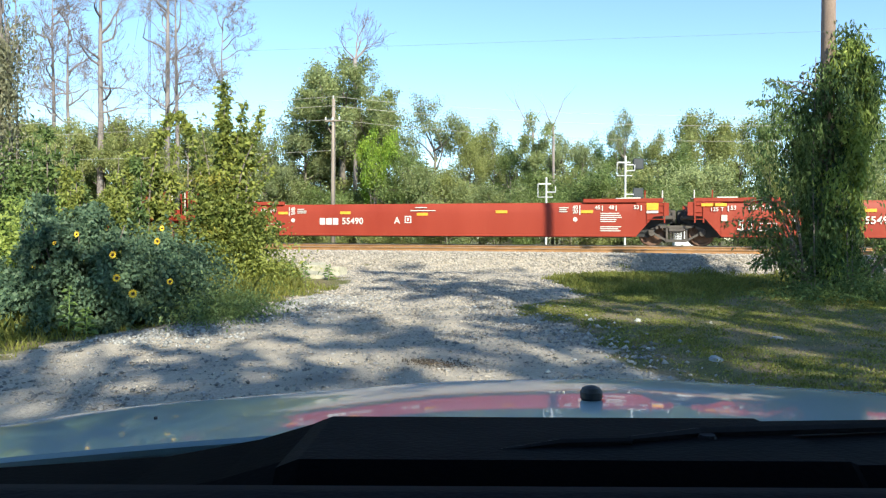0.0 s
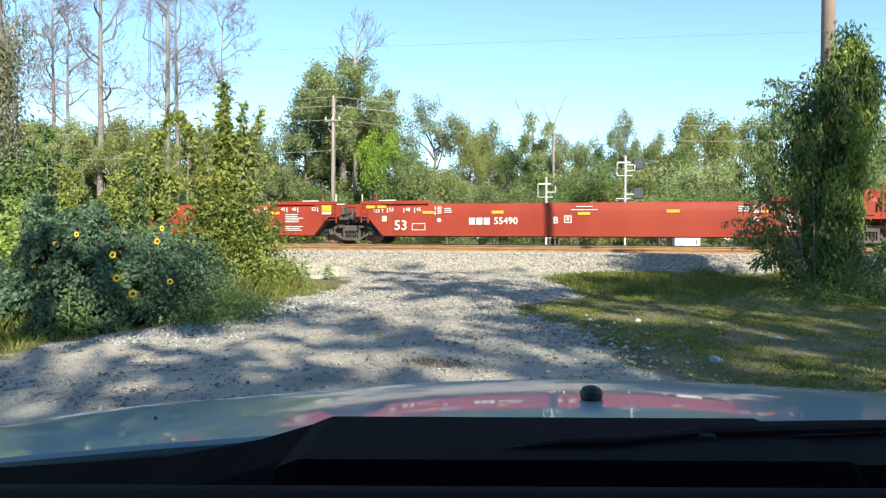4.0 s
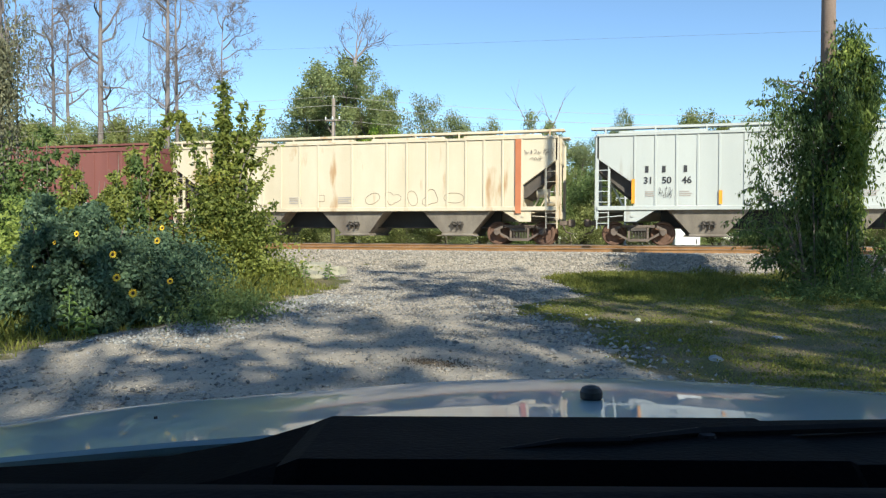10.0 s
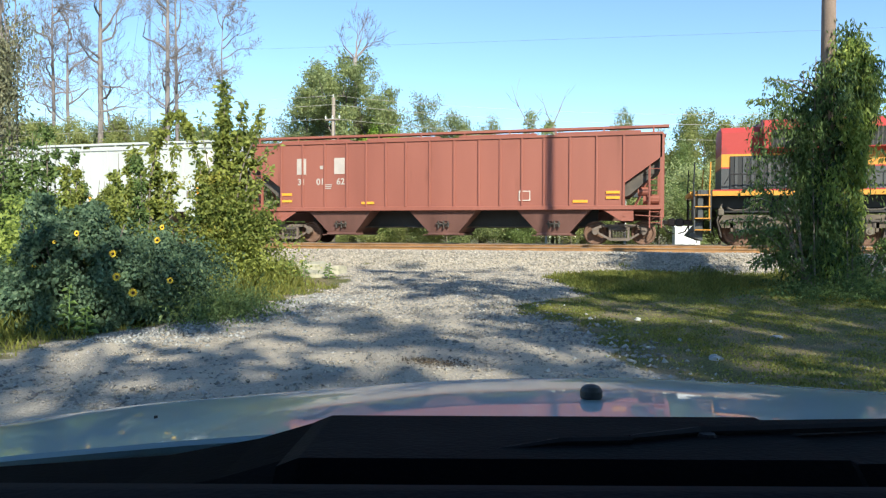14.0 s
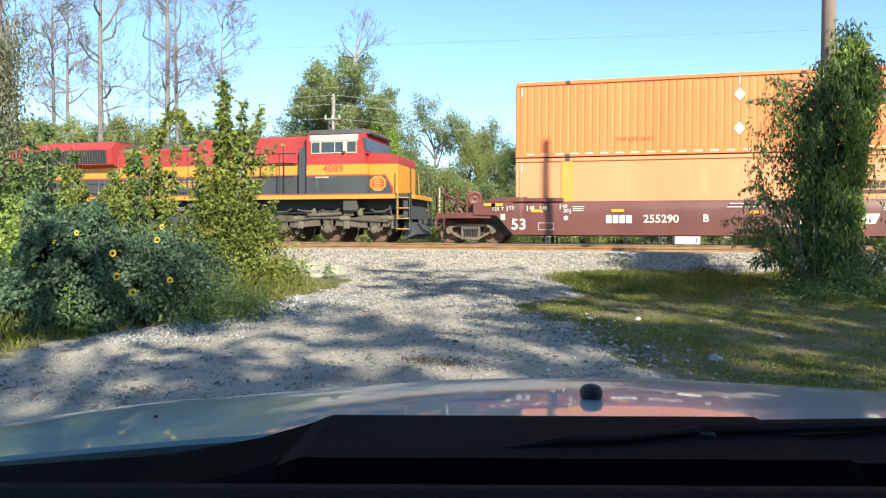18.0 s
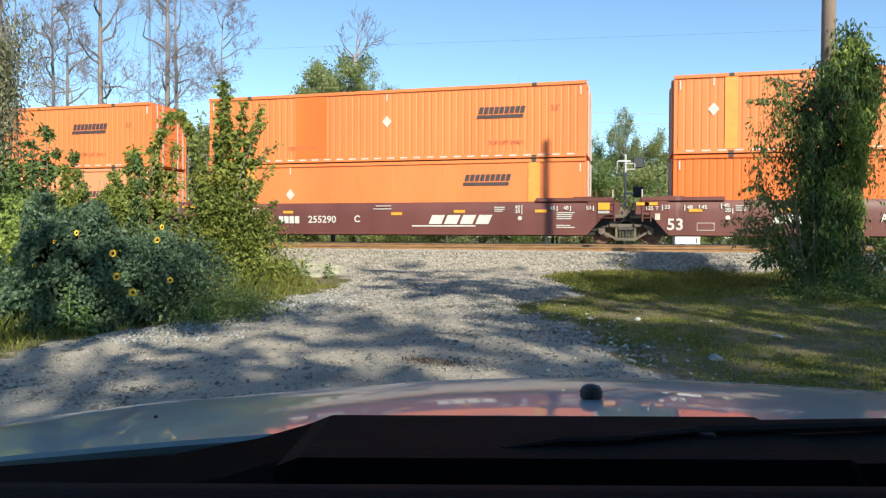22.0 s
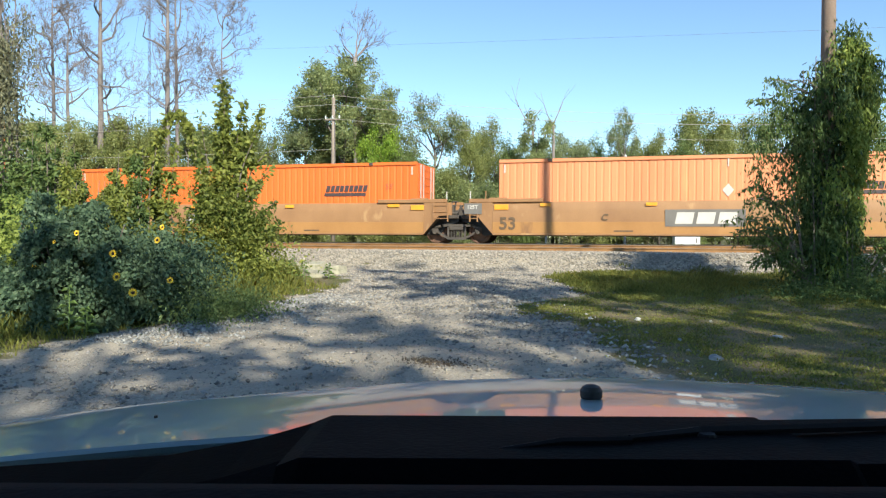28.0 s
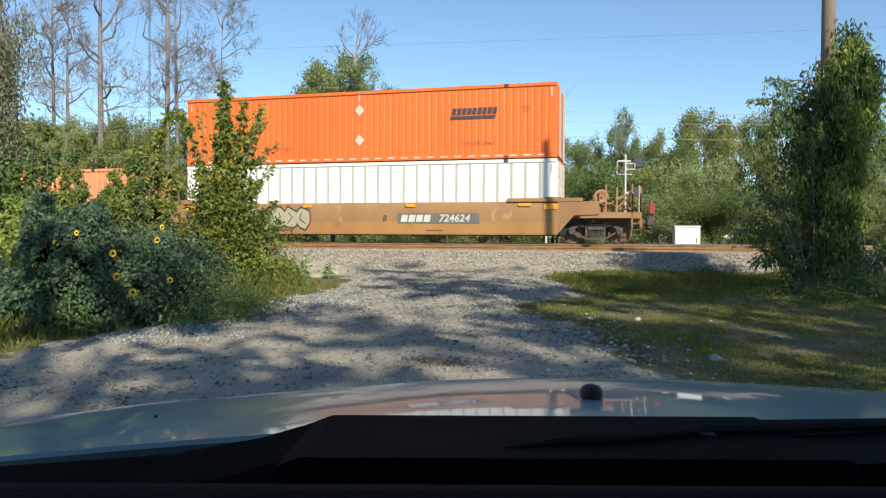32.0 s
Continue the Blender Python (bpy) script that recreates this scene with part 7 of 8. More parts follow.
                part("step", Shape().box(x0, x1, g * 1.4 - 0.16, g * 1.4 + 0.12, z, z + 0.05), M_loco_black, w)
                part("step_edge", Shape().box(x0, x1, g * 1.4 - 0.175, g * 1.4 - 0.155, z + 0.015, z + 0.05), M_loco_yellow, w, "yellow step edge")
            for px_ in (e * 10.3, e * 10.85):
                part("grab_rail", Shape().path([(px_, g * 1.5, 0.9), (px_, g * 1.52, 2.0), (px_ - e * 0.04, g * 1.45, 3.0)], 0.024, 6), M_loco_yellow if abs(px_) < 10.5 else M_louvre, t)
        part("end_plate", Shape().box(min(e * 10.5, e * 10.7), max(e * 10.5, e * 10.7), -1.45, 1.45, 0.95, 2.0, 0.02), M_loco_black, t)
        part("end_beam", Shape().box(min(e * 10.6, e * 10.95), max(e * 10.6, e * 10.95), -1.3, 1.3, 1.78, 1.95), M_loco_yellow, t)
        part("snow_plough", Shape().prism([(e * 10.5, 0.95), (e * 11.0, 0.35), (e * 10.5, 0.15)], -1.25, 1.25), M_loco_black, t)
        coupler(t, e * 10.75, e, M_dark_steel)
    for g in (-1, 1):
        for k in range(13):
            hx = -9.6 + k * 1.22
            if hx < 5.6:
                top = 2.55 if hx < 2.6 else 3.7
                part("rail_post", Shape().tube((hx, g * 1.5, 1.85), (hx, g * 1.5, top), 0.022, None, 6), M_louvre, t)
        part("handrail", Shape().path([(-9.8, g * 1.5, 2.2), (-9.6, g * 1.5, 2.55), (2.7, g * 1.5, 2.55), (3.7, g * 1.5, 3.7), (5.8, g * 1.5, 3.7)], 0.024, 6), M_louvre, t)
        part("lower_rail", Shape().path([(3.0, g * 1.5, 2.9), (3.35, g * 1.5, 3.2), (5.8, g * 1.5, 3.2)], 0.02, 6), M_louvre, t)
    # tank and reservoirs
    rim = [(-1.40, 1.12), (-1.42, 0.85), (-1.36, 0.48), (-1.2, 0.28), (-0.95, 0.22), (0.95, 0.22), (1.2, 0.28), (1.36, 0.48), (1.42, 0.85), (1.40, 1.12), (1.3, 1.2), (-1.3, 1.2)]
    part("fuel_tank", Shape().sweep(rim, -3.7, 3.42), M_tank, t)
    part("tank_end", Shape().sweep([(y * 1.015, 0.8 + (z - 0.8) * 1.03) for y, z in rim], 3.42, 3.5), M_brown_steel, t)
    for e in (-1, 1):
        part("hose", Shape().path([(e * 3.8, -1.2, 1.4), (e * 3.72, -1.28, 1.05), (e * 3.78, -1.28, 0.75), (e * 4.05, -1.22, 0.5)], 0.03, 6), M_tank, t)
    part("air_reservoir", Shape().tube((-3.6, -1.2, 1.53), (-0.85, -1.2, 1.53), 0.21, None, 16), M_tank, t, smooth=35)
    part("air_reservoir", Shape().tube((0.55, -1.2, 1.53), (3.6, -1.2, 1.53), 0.21, None, 16), M_tank, t, smooth=35)
    part("fuel_filler", Shape().box(-0.6, 0.3, -1.3, -1.1, 1.3, 1.5, 0.02).tube((-0.2, -1.3, 1.45), (-0.2, -1.2, 1.3), 0.08), M_brown_steel, t)
    # three-axle trucks
    for e in (-1, 1):
        b = part("truck", Shape().box(-2.6, 2.6, -0.8, 0.8, 0.75, 1.0, 0.03).box(-0.6, 0.6, -1.0, 1.0, 0.9, 1.35, 0.05), M_dark_steel, t, "three-axle locomotive truck")
        b.matrix_basis = pose(e * 7.15, 0, 0)
        for g in (-1, 1):
            s = Shape().prism([(-2.8, 0.86), (-2.65, 1.1), (-1.5, 1.1), (-1.2, 1.02), (-0.8, 1.02), (-0.5, 1.16), (0.5, 1.16), (0.8, 1.02), (1.2, 1.02), (1.5, 1.1), (2.65, 1.1), (2.8, 0.86), (2.7, 0.64), (1.5, 0.6), (0.5, 0.68), (-0.5, 0.68), (-1.5, 0.6), (-2.7, 0.64)], g * 1.13 - 0.1, g * 1.13 + 0.1)
            part("side_frame", s, M_truck, b)
            for k in (-1, 0, 1):
                ax = k * 2.08
                for h in (-1, 1):
                    j = Shape().prism([(ax + h * 0.22, 0.95), (ax + h * 0.36, 0.95), (ax + h * 0.3, 0.5), (ax + h * 0.22, 0.5)], g * 1.13 - 0.1, g * 1.13 + 0.12)
                    part("pedestal", j, M_truck, b)
                    part("spring", Shape().tube((ax + h * 0.17, g * 1.2, 0.64), (ax + h * 0.17, g * 1.2, 0.92), 0.075, None, 8), M_dark_steel, b)
                part("journal_box", Shape().box(ax - 0.19, ax + 0.19, g * 1.18 - 0.1, g * 1.18 + 0.1, 0.38, 0.68, 0.05), M_truck, b)
                part("journal_cap", Shape().tube((ax, g * 1.2, 0.52), (ax, g * 1.38, 0.52), 0.17, 0.13, 14).tube((ax, g * 1.38, 0.52), (ax, g * 1.41, 0.52), 0.07, 0.06, 10), M_truck_dust, b)
                part("brake_cylinder", Shape().tube((ax + 0.55, g * 1.22, 0.98), (ax + 1.0, g * 1.22, 0.98), 0.11, None, 10).box(ax + 0.7, ax + 0.95, g * 1.2 - 0.08, g * 1.2 + 0.08, 0.55, 0.9, 0.03), M_truck_dust, b)
                part("brake_shoe", Shape().prism([(ax + 0.5, 0.3), (ax + 0.66, 0.34), (ax + 0.7, 0.72), (ax + 0.6, 0.74)], g * 0.95 - 0.1, g * 0.95 + 0.18), M_dark_steel, b)
                part("sand_bracket", Shape().box(ax - 0.75, ax - 0.55, g * 1.2 - 0.08, g * 1.2 + 0.08, 1.08, 1.32, 0.03).tube((ax - 0.65, g * 1.2, 1.3), (ax - 0.65, g * 1.2, 1.42), 0.07, 0.03, 8), M_truck_dust, b)
            part("equaliser", Shape().path([(-2.7, g * 1.27, 0.86), (-1.4, g * 1.27, 0.9), (-0.7, g * 1.27, 1.0), (0.8, g * 1.27, 0.98), (1.5, g * 1.27, 0.9), (2.7, g * 1.27, 0.86)], 0.05, 6), M_dark_steel, b)
            for k in range(5):
                part("brake_pipe", Shape().path([(-2.5 + 1.1 * k, g * 1.2, 1.36), (-2.3 + 1.1 * k, g * 1.24, 1.26 + 0.05 * (k % 2)), (-1.9 + 1.1 * k, g * 1.24, 1.28), (-1.7 + 1.1 * k, g * 1.18, 1.4)], 0.035, 6), M_truck if k % 2 else M_dark_steel, b)
            part("damper", Shape().tube((-0.9, g * 1.25, 1.12), (0.6, g * 1.25, 1.18), 0.07, None, 8).box(0.7, 1.15, g * 1.2 - 0.06, g * 1.2 + 0.06, 1.1, 1.5), M_truck, b)
            part("sand_pipe", Shape().path([(2.7 * e, g * 1.2, 1.5), (2.85 * e, g * 1.2, 0.9), (2.7 * e, g * 1.1, 0.3)], 0.03, 6), M_dark_steel, b)
        for k in (-1, 0, 1):
            w = part("wheelset", LOCO_WHEEL, None, b)
            w.matrix_basis = pose(k * 2.08, 0, 0.53)
            WHEELS.append((w, k * 2.08, e * 7.15, t))
    part("under_gear", Shape().box(-9.8, -4.2, -0.9, 0.9, 1.2, 1.45).box(4.2, 9.8, -0.9, 0.9, 1.2, 1.45), M_louvre, t, "dark gear under the frame")
    part("relay_box", Shape().box(7.9, 8.5, -1.45, -1.2, 1.3, 1.75, 0.02), M_loco_roof, t)
    part("relay_box", Shape().box(-7.8, -7.1, -1.45, -1.2, 1.2, 1.7, 0.02), M_loco_roof, t)
    return t


M_truck = surf("dusty brown truck castings", (0.065, 0.05, 0.036), (0.15, 0.118, 0.084), 3, 0.85, 0, 0.15, 40)
M_truck_dust = surf("pale dusty castings", (0.095, 0.078, 0.058), (0.18, 0.15, 0.11), 3, 0.85, 0, 0.15, 40)
M_letter = plain("tan orange lettering", (0.62, 0.28, 0.09), 0.5)
LOCO_WHEEL = wheel_shape(0.53).mesh("wheelset", M_wheel, 35)
locomotive(125.84)

# ---- poles, wires, signals and small things beside the track ----
M_galv = surf("white-painted signal steel", (0.5, 0.51, 0.51), (0.62, 0.62, 0.61), 4, 0.5, 0.1, 0.03, 40)
M_signal_black = plain("black signal hood", (0.03, 0.035, 0.04), 0.6)
M_cabinet = surf("white cabinet enamel", (0.78, 0.78, 0.78), (0.84, 0.84, 0.83), 2, 0.45, 0, 0.02, 40)
M_wire = plain("pale weathered wire", (0.42, 0.40, 0.34), 0.6)
M_dark_wire = plain("dark wire", (0.10, 0.11, 0.12), 0.6)
M_porcelain = plain("white porcelain", (0.7, 0.7, 0.68), 0.3)
M_old_pole = surf("grey weathered pole timber", (0.19, 0.155, 0.125), (0.33, 0.27, 0.22), 4, 0.9, 0, 0.3, 40, streak=8)


def far_pole(x, y, top):
    z = float(height(x, y))
    t = thing("utility_pole", pose(x, y, z), "grey timber utility pole with a crossarm behind the tracks", "utility pole")
    h = top - z
    part("pole", Shape().path([(0, 0, -0.4), (0, 0, h * 0.5), (0.02, 0, h)], [0.14, 0.12, 0.095], 10), M_old_pole, t, smooth=True)
    arm = part("crossarm", Shape().box(-0.45, 0.45, -0.14, -0.07, h - 1.28, h - 1.21, 0.01), M_old_pole, t)
    for dx in (-0.41, 0.0, 0.41):
        part("insulator", Shape().tube((dx, -0.11, h - 1.18), (dx, -0.11, h - 1.02), 0.05, 0.035, 8), M_porcelain, arm)
    part("top_pin", Shape().tube((0, 0, h), (0, 0, h + 0.18), 0.045, 0.03, 8), M_porcelain, t)
    part("ground_wire", Shape().path([(0.12, -0.1, 0), (0.11, -0.09, h - 1)], 0.012, 4), M_dark_wire, t)


def wire(a, b, sag, r, mat, label):
    a, b = Vector(a), Vector(b)
    s = Shape()
    pts = []
    for k in range(21):
        f = k / 20
        pts.append(a.lerp(b, f) - Vector((0, 0, sag * 4 * f * (1 - f))))
    s.path(pts, r, 4)
    ob = new("overhead_wire", s.mesh("overhead_wire", mat))
    tagged(ob, label, "wire", "overhead wires")


far_pole(-16.16, 37.1, 9.15)
far_pole(-74.0, 37.1, 9.3)
far_pole(34.0, 40.5, 9.0)
for z, r in ((9.25, 0.012), (7.98, 0.011), (8.75, 0.014)):
    wire((-74.0, 37.0, z), (-16.16, 37.0, z), 0.3, r, M_wire, "pale overhead wire along the railway")
    wire((-16.16, 37.0, z), (34.0, 40.4, z - 0.2), 1.6, r, M_wire, "pale overhead wire along the railway")
wire((-60.0, 17.7, 8.6), (4.15, 17.55, 6.05), 0.15, 0.0026, M_dark_wire, "thin overhead wire from the creeper pole")
wire((4.15, 17.55, 6.05), (40.0, 17.6, 7.0), 0.4, 0.0026, M_dark_wire, "thin overhead wire from the creeper pole")
wire((-60.0, 37.2, 7.0), (-16.16, 37.2, 6.3), 0.4, 0.012, M_wire, "pale overhead cable along the railway")
tall = thing("utility_pole", pose(40.0, 17.7, 0), "timber utility pole beside the railway", "utility pole")
part("pole", Shape().path([(0, 0, -0.3), (0, 0, 8)], [0.16, 0.12], 10), M_pole, tall)
tall = thing("utility_pole", pose(-60.0, 17.7, 0), "timber utility pole beside the railway", "utility pole")
part("pole", Shape().path([(0, 0, -0.3), (0, 0, 8)], [0.16, 0.12], 10), M_pole, tall)


def signal_mast(x, y, top, heads, label):
    z = float(height(x, y))
    t = thing("signal_mast", pose(x, y, z, 0, 0, 12), label, "railway signal")
    h = top - z
    part("mast", Shape().tube((0, 0, 0), (0, 0, h), 0.05, 0.045, 12), M_galv, t, smooth=35)
    part("base", Shape().box(-0.25, 0.25, -0.25, 0.25, -0.1, 0.16, 0.02), M_concrete, t)
    part("relay_pipe", Shape().tube((0.25, -0.1, 0.0), (0.25, -0.1, 0.5), 0.035, None, 8), M_galv, t)
    part("cap", Shape().tube((0, 0, h), (0, 0, h + 0.06), 0.06, 0.03, 10), M_galv, t)
    part("top_arm", Shape().box(-0.35, 0.22, -0.03, 0.03, h - 0.27, h - 0.21), M_galv, t)
    part("loop_bracket", Shape().path([(0, 0, h - 0.25), (-0.38, 0, h - 0.25), (-0.38, 0, h - 0.85), (0.3, 0, h - 0.85)], 0.026, 6), M_galv, t)
    part("head_bracket", Shape().path([(0, 0, h - 0.62), (0.42, 0, h - 0.62), (0.42, 0, h - 0.35)], 0.03, 6), M_galv, t)
    for k, dz in enumerate(heads):
        hd = Shape().box(0.36, 0.84, 0.05, 0.12, h - dz - 0.5, h - dz, 0.03).tube((0.6, 0.1, h - dz - 0.25), (0.6, 0.45, h - dz - 0.25), 0.13, None, 12)
        part("signal_head", hd, M_signal_black, t, "black signal head seen from behind")
        part("head_arm", Shape().path([(0, 0, h - dz - 0.3), (0.4, 0.05, h - dz - 0.3)], 0.028, 6), M_galv, t)
    part("lower_bracket", Shape().path([(-0.42, 0, h - 2.0), (-0.42, 0, h - 1.9), (0.25, 0, h - 1.9)], 0.022, 6), M_galv, t)


signal_mast(-3.88, 33.1, 4.2, (), "white-painted steel signal mast with bracket arms")
signal_mast(-0.38, 34.05, 5.2, (0.05, 1.4), "tall white steel signal mast with black heads")


def cabinet(x, y):
    z = float(height(x, y)) + 0.06
    t = thing("signal_cabinet", pose(x, y, z, 0, 0, 6) @ Matrix.Scale(1.122, 4), "white steel relay cabinet beside the tracks", "cabinet")
    part("body", Shape().box(-0.56, 0.56, -0.4, 0.4, 0.12, 1.36, 0.015), M_cabinet, t)
    part("roof", Shape().box(-0.6, 0.6, -0.44, 0.44, 1.36, 1.42, 0.01), M_cabinet, t)
    part("plinth", Shape().box(-0.62, 0.62, -0.46, 0.46, -0.5, 0.12, 0.01), M_concrete, t)
    d = part("door", Shape().box(-0.52, 0.52, -0.415, -0.4, 0.18, 1.30, 0.004), M_cabinet, t)
    part("handle", Shape().box(0.38, 0.42, -0.44, -0.415, 0.65, 0.85), M_dark_steel, d)


cabinet(2.65, 39.5)


def slab(x, y, z, sx, sy, sz, turn, seed, name="concrete_slab", mat=None, label="broken pale concrete slab lying in the weeds", cat="concrete"):
    rng = random.Random(seed)
    n = 7
    pts = [(sx * math.cos(k * 6.283 / n) * rng.uniform(0.75, 1.1), sy * math.sin(k * 6.283 / n) * rng.uniform(0.75, 1.1)) for k in range(n)]
    v = [(a * 1.04, b * 1.04, 0) for a, b in pts] + [(a, b, sz * rng.uniform(0.8, 1.05)) for a, b in pts]
    s = Shape().add(v, [(k, (k + 1) % n, n + (k + 1) % n, n + k) for k in range(n)] + [tuple(range(n - 1, -1, -1)), tuple(range(n, 2 * n))])
    ob = new(name, s.mesh(name, mat or M_concrete))
    ob.matrix_basis = pose(x, y, z, rng.uniform(-6, 6), rng.uniform(-6, 6), turn)
    return tagged(ob, label, cat)


slab(-8.3, 17.9, 0.22, 0.46, 0.34, 0.30, 10, 1)
slab(-8.85, 18.6, 0.24, 0.5, 0.3, 0.50, 40, 2)
slab(-8.1, 18.8, 0.26, 0.40, 0.26, 0.36, 70, 3)
slab(-11.0, 17.3, 0.3, 0.4, 0.28, 0.24, 20, 4)
M_pale_rock = surf("pale limestone", (0.42, 0.40, 0.35), (0.60, 0.57, 0.50), 9, 0.85, 0, 0.3, 60)
M_blue_rock = surf("bluish grey stone", (0.17, 0.19, 0.21), (0.32, 0.35, 0.37), 9, 0.8, 0, 0.3, 60)


def rock(x, y, s, mat, seed, flat=0.7):
    bm = bmesh.new()
    bmesh.ops.create_icosphere(bm, subdivisions=2, radius=s)
    for v in bm.verts:
        k = 1 + 0.5 * noise.noise(v.co / s * 1.3 + Vector((seed * 3.7, 0, 0)))
        v.co = Vector((v.co.x * k * 1.15, v.co.y * k * 0.85, v.co.z * k * flat))
    me = bpy.data.meshes.new("rock")
    bm.to_mesh(me)
    bm.free()
    me.materials.append(mat)
    ob = new("rock", me)
    ob.matrix_basis = pose(x, y, float(height(x, y)) + s * flat * 0.35, 0, 0, 53 * seed)
    tagged(ob, "loose stone lying in the short grass", "rock")


for k, (x, y, s, m) in enumerate(((0.08, 11.92, 0.075, M_pale_rock), (0.62, 10.2, 0.05, M_blue_rock), (0.95, 9.02, 0.095, M_blue_rock), (1.97, 10.97, 0.10, M_blue_rock), (-0.67, 11.95, 0.06, M_pale_rock), (-0.89, 7.87, 0.04, M_pale_rock), (0.2, 9.6, 0.035, M_pale_rock), (-0.3, 8.9, 0.04, M_blue_rock), (1.2, 12.1, 0.04, M_pale_rock))):
    rock(x, y, s * 0.72, m, k + 1, 0.4 if k == 3 else 0.75)


def litter(x, y, n, seed):
    rng = np.random.default_rng(seed)
    px_, py_ = x + rng.normal(0, 0.22, n), y + rng.normal(0, 0.13, n)
    v, q = leaves(np.stack([px_, py_, height(px_, py_) + 0.006 + 0.012 * rng.random(n)], -1), 0.035, rng, 0.0, 0.5)
    v[:, 2] = v[:, 2].clip(0.0)
    m = leaf_mat("dead brown leaves", (0.06, 0.045, 0.033), (0.18, 0.14, 0.10), 0.1)
    tagged(new("leaf_litter", mesh_np("leaf_litter", v, q, m)), "patch of dead brown leaves and twigs on the drive", "leaf litter", kind="stuff")


litter(-2.2, 7.85, 500, 4)


def radio_tower(x, y, h):
    t = thing("radio_tower", pose(x, y, 0), "slender guyed radio tower far behind the trees", "radio tower")
    s = Shape()
    for k in range(3):
        a = k * 2.094
        s.path([(0.22 * math.cos(a), 0.22 * math.sin(a), 0), (0.22 * math.cos(a), 0.22 * math.sin(a), h)], 0.03, 4)
    for k in range(int(h / 1.5)):
        for j in range(3):
            a, b = j * 2.094, (j + 1) * 2.094
            s.path([(0.22 * math.cos(a), 0.22 * math.sin(a), 1.5 * k), (0.22 * math.cos(b), 0.22 * math.sin(b), 1.5 * k + 1.5)], 0.015, 3)
    part("lattice_mast", s, M_dark_steel, t)
    for k in range(3):
        a = k * 2.094 + 0.4
        part("guy_wire", Shape().path([(0, 0, h * 0.8), (h * 0.5 * math.cos(a), h * 0.5 * math.sin(a), 0)], 0.02, 3), M_dark_steel, t)


radio_tower(-89.0, 118.0, 70.0)

# ---- the parked car, from whose dashboard the place is seen ----
M_car = surf("grey-blue car paint", (0.16, 0.25, 0.30), (0.175, 0.265, 0.315), 1.5, 0.5, 0.0, 0.0, 300)
b = M_car.node_tree.nodes["Principled BSDF"]
b.inputs["Coat Weight"].default_value, b.inputs["Coat Roughness"].default_value = 0.7, 0.035
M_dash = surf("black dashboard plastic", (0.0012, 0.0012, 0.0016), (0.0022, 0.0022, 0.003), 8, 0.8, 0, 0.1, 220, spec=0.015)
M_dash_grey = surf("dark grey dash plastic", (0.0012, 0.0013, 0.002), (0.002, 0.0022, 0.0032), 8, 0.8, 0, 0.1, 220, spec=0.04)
# blue tint stands in for glare reflected by the dash
M_dash_glare = surf("bluish black dash plastic", (0.003, 0.0037, 0.0065), (0.004, 0.005, 0.0088), 8, 0.8, 0, 0.1, 220, spec=0.04)
M_rubber = surf("black rubber", (0.012, 0.012, 0.013), (0.02, 0.02, 0.022), 8, 0.55, 0, 0.1, 120)
M_trim = surf("black wiper steel", (0.006, 0.006, 0.008), (0.011, 0.011, 0.014), 8, 0.6, 0, 0.05, 120, spec=0.15)

REAR_R, REAR_Z = (-1.05, -0.52, -0.217, 0.05, 0.36, 0.75, 1.3), (1.125, 1.186, 1.2135, 1.226, 1.231, 1.222, 1.17)
FRONT_R = (-1.05, -0.893, -0.6, -0.38, -0.15, 0.0, 0.34, 0.51, 0.89, 1.3)
FRONT_Z = (1.045, 1.077, 1.115, 1.131, 1.149, 1.161, 1.169, 1.163, 1.146, 1.11)


def hood_z(r, f):
    """The hood's height at r metres to the right, f from 0 at the windscreen to 1 at the brow; it drops away past that."""
    a, c = np.interp(r, REAR_R, REAR_Z), np.interp(r, FRONT_R, FRONT_Z)
    z = a + (c - a) * (0.72 * f + 0.28 * f * f)
    return z - np.maximum(f - 1, 0) ** 1.6 * 0.55


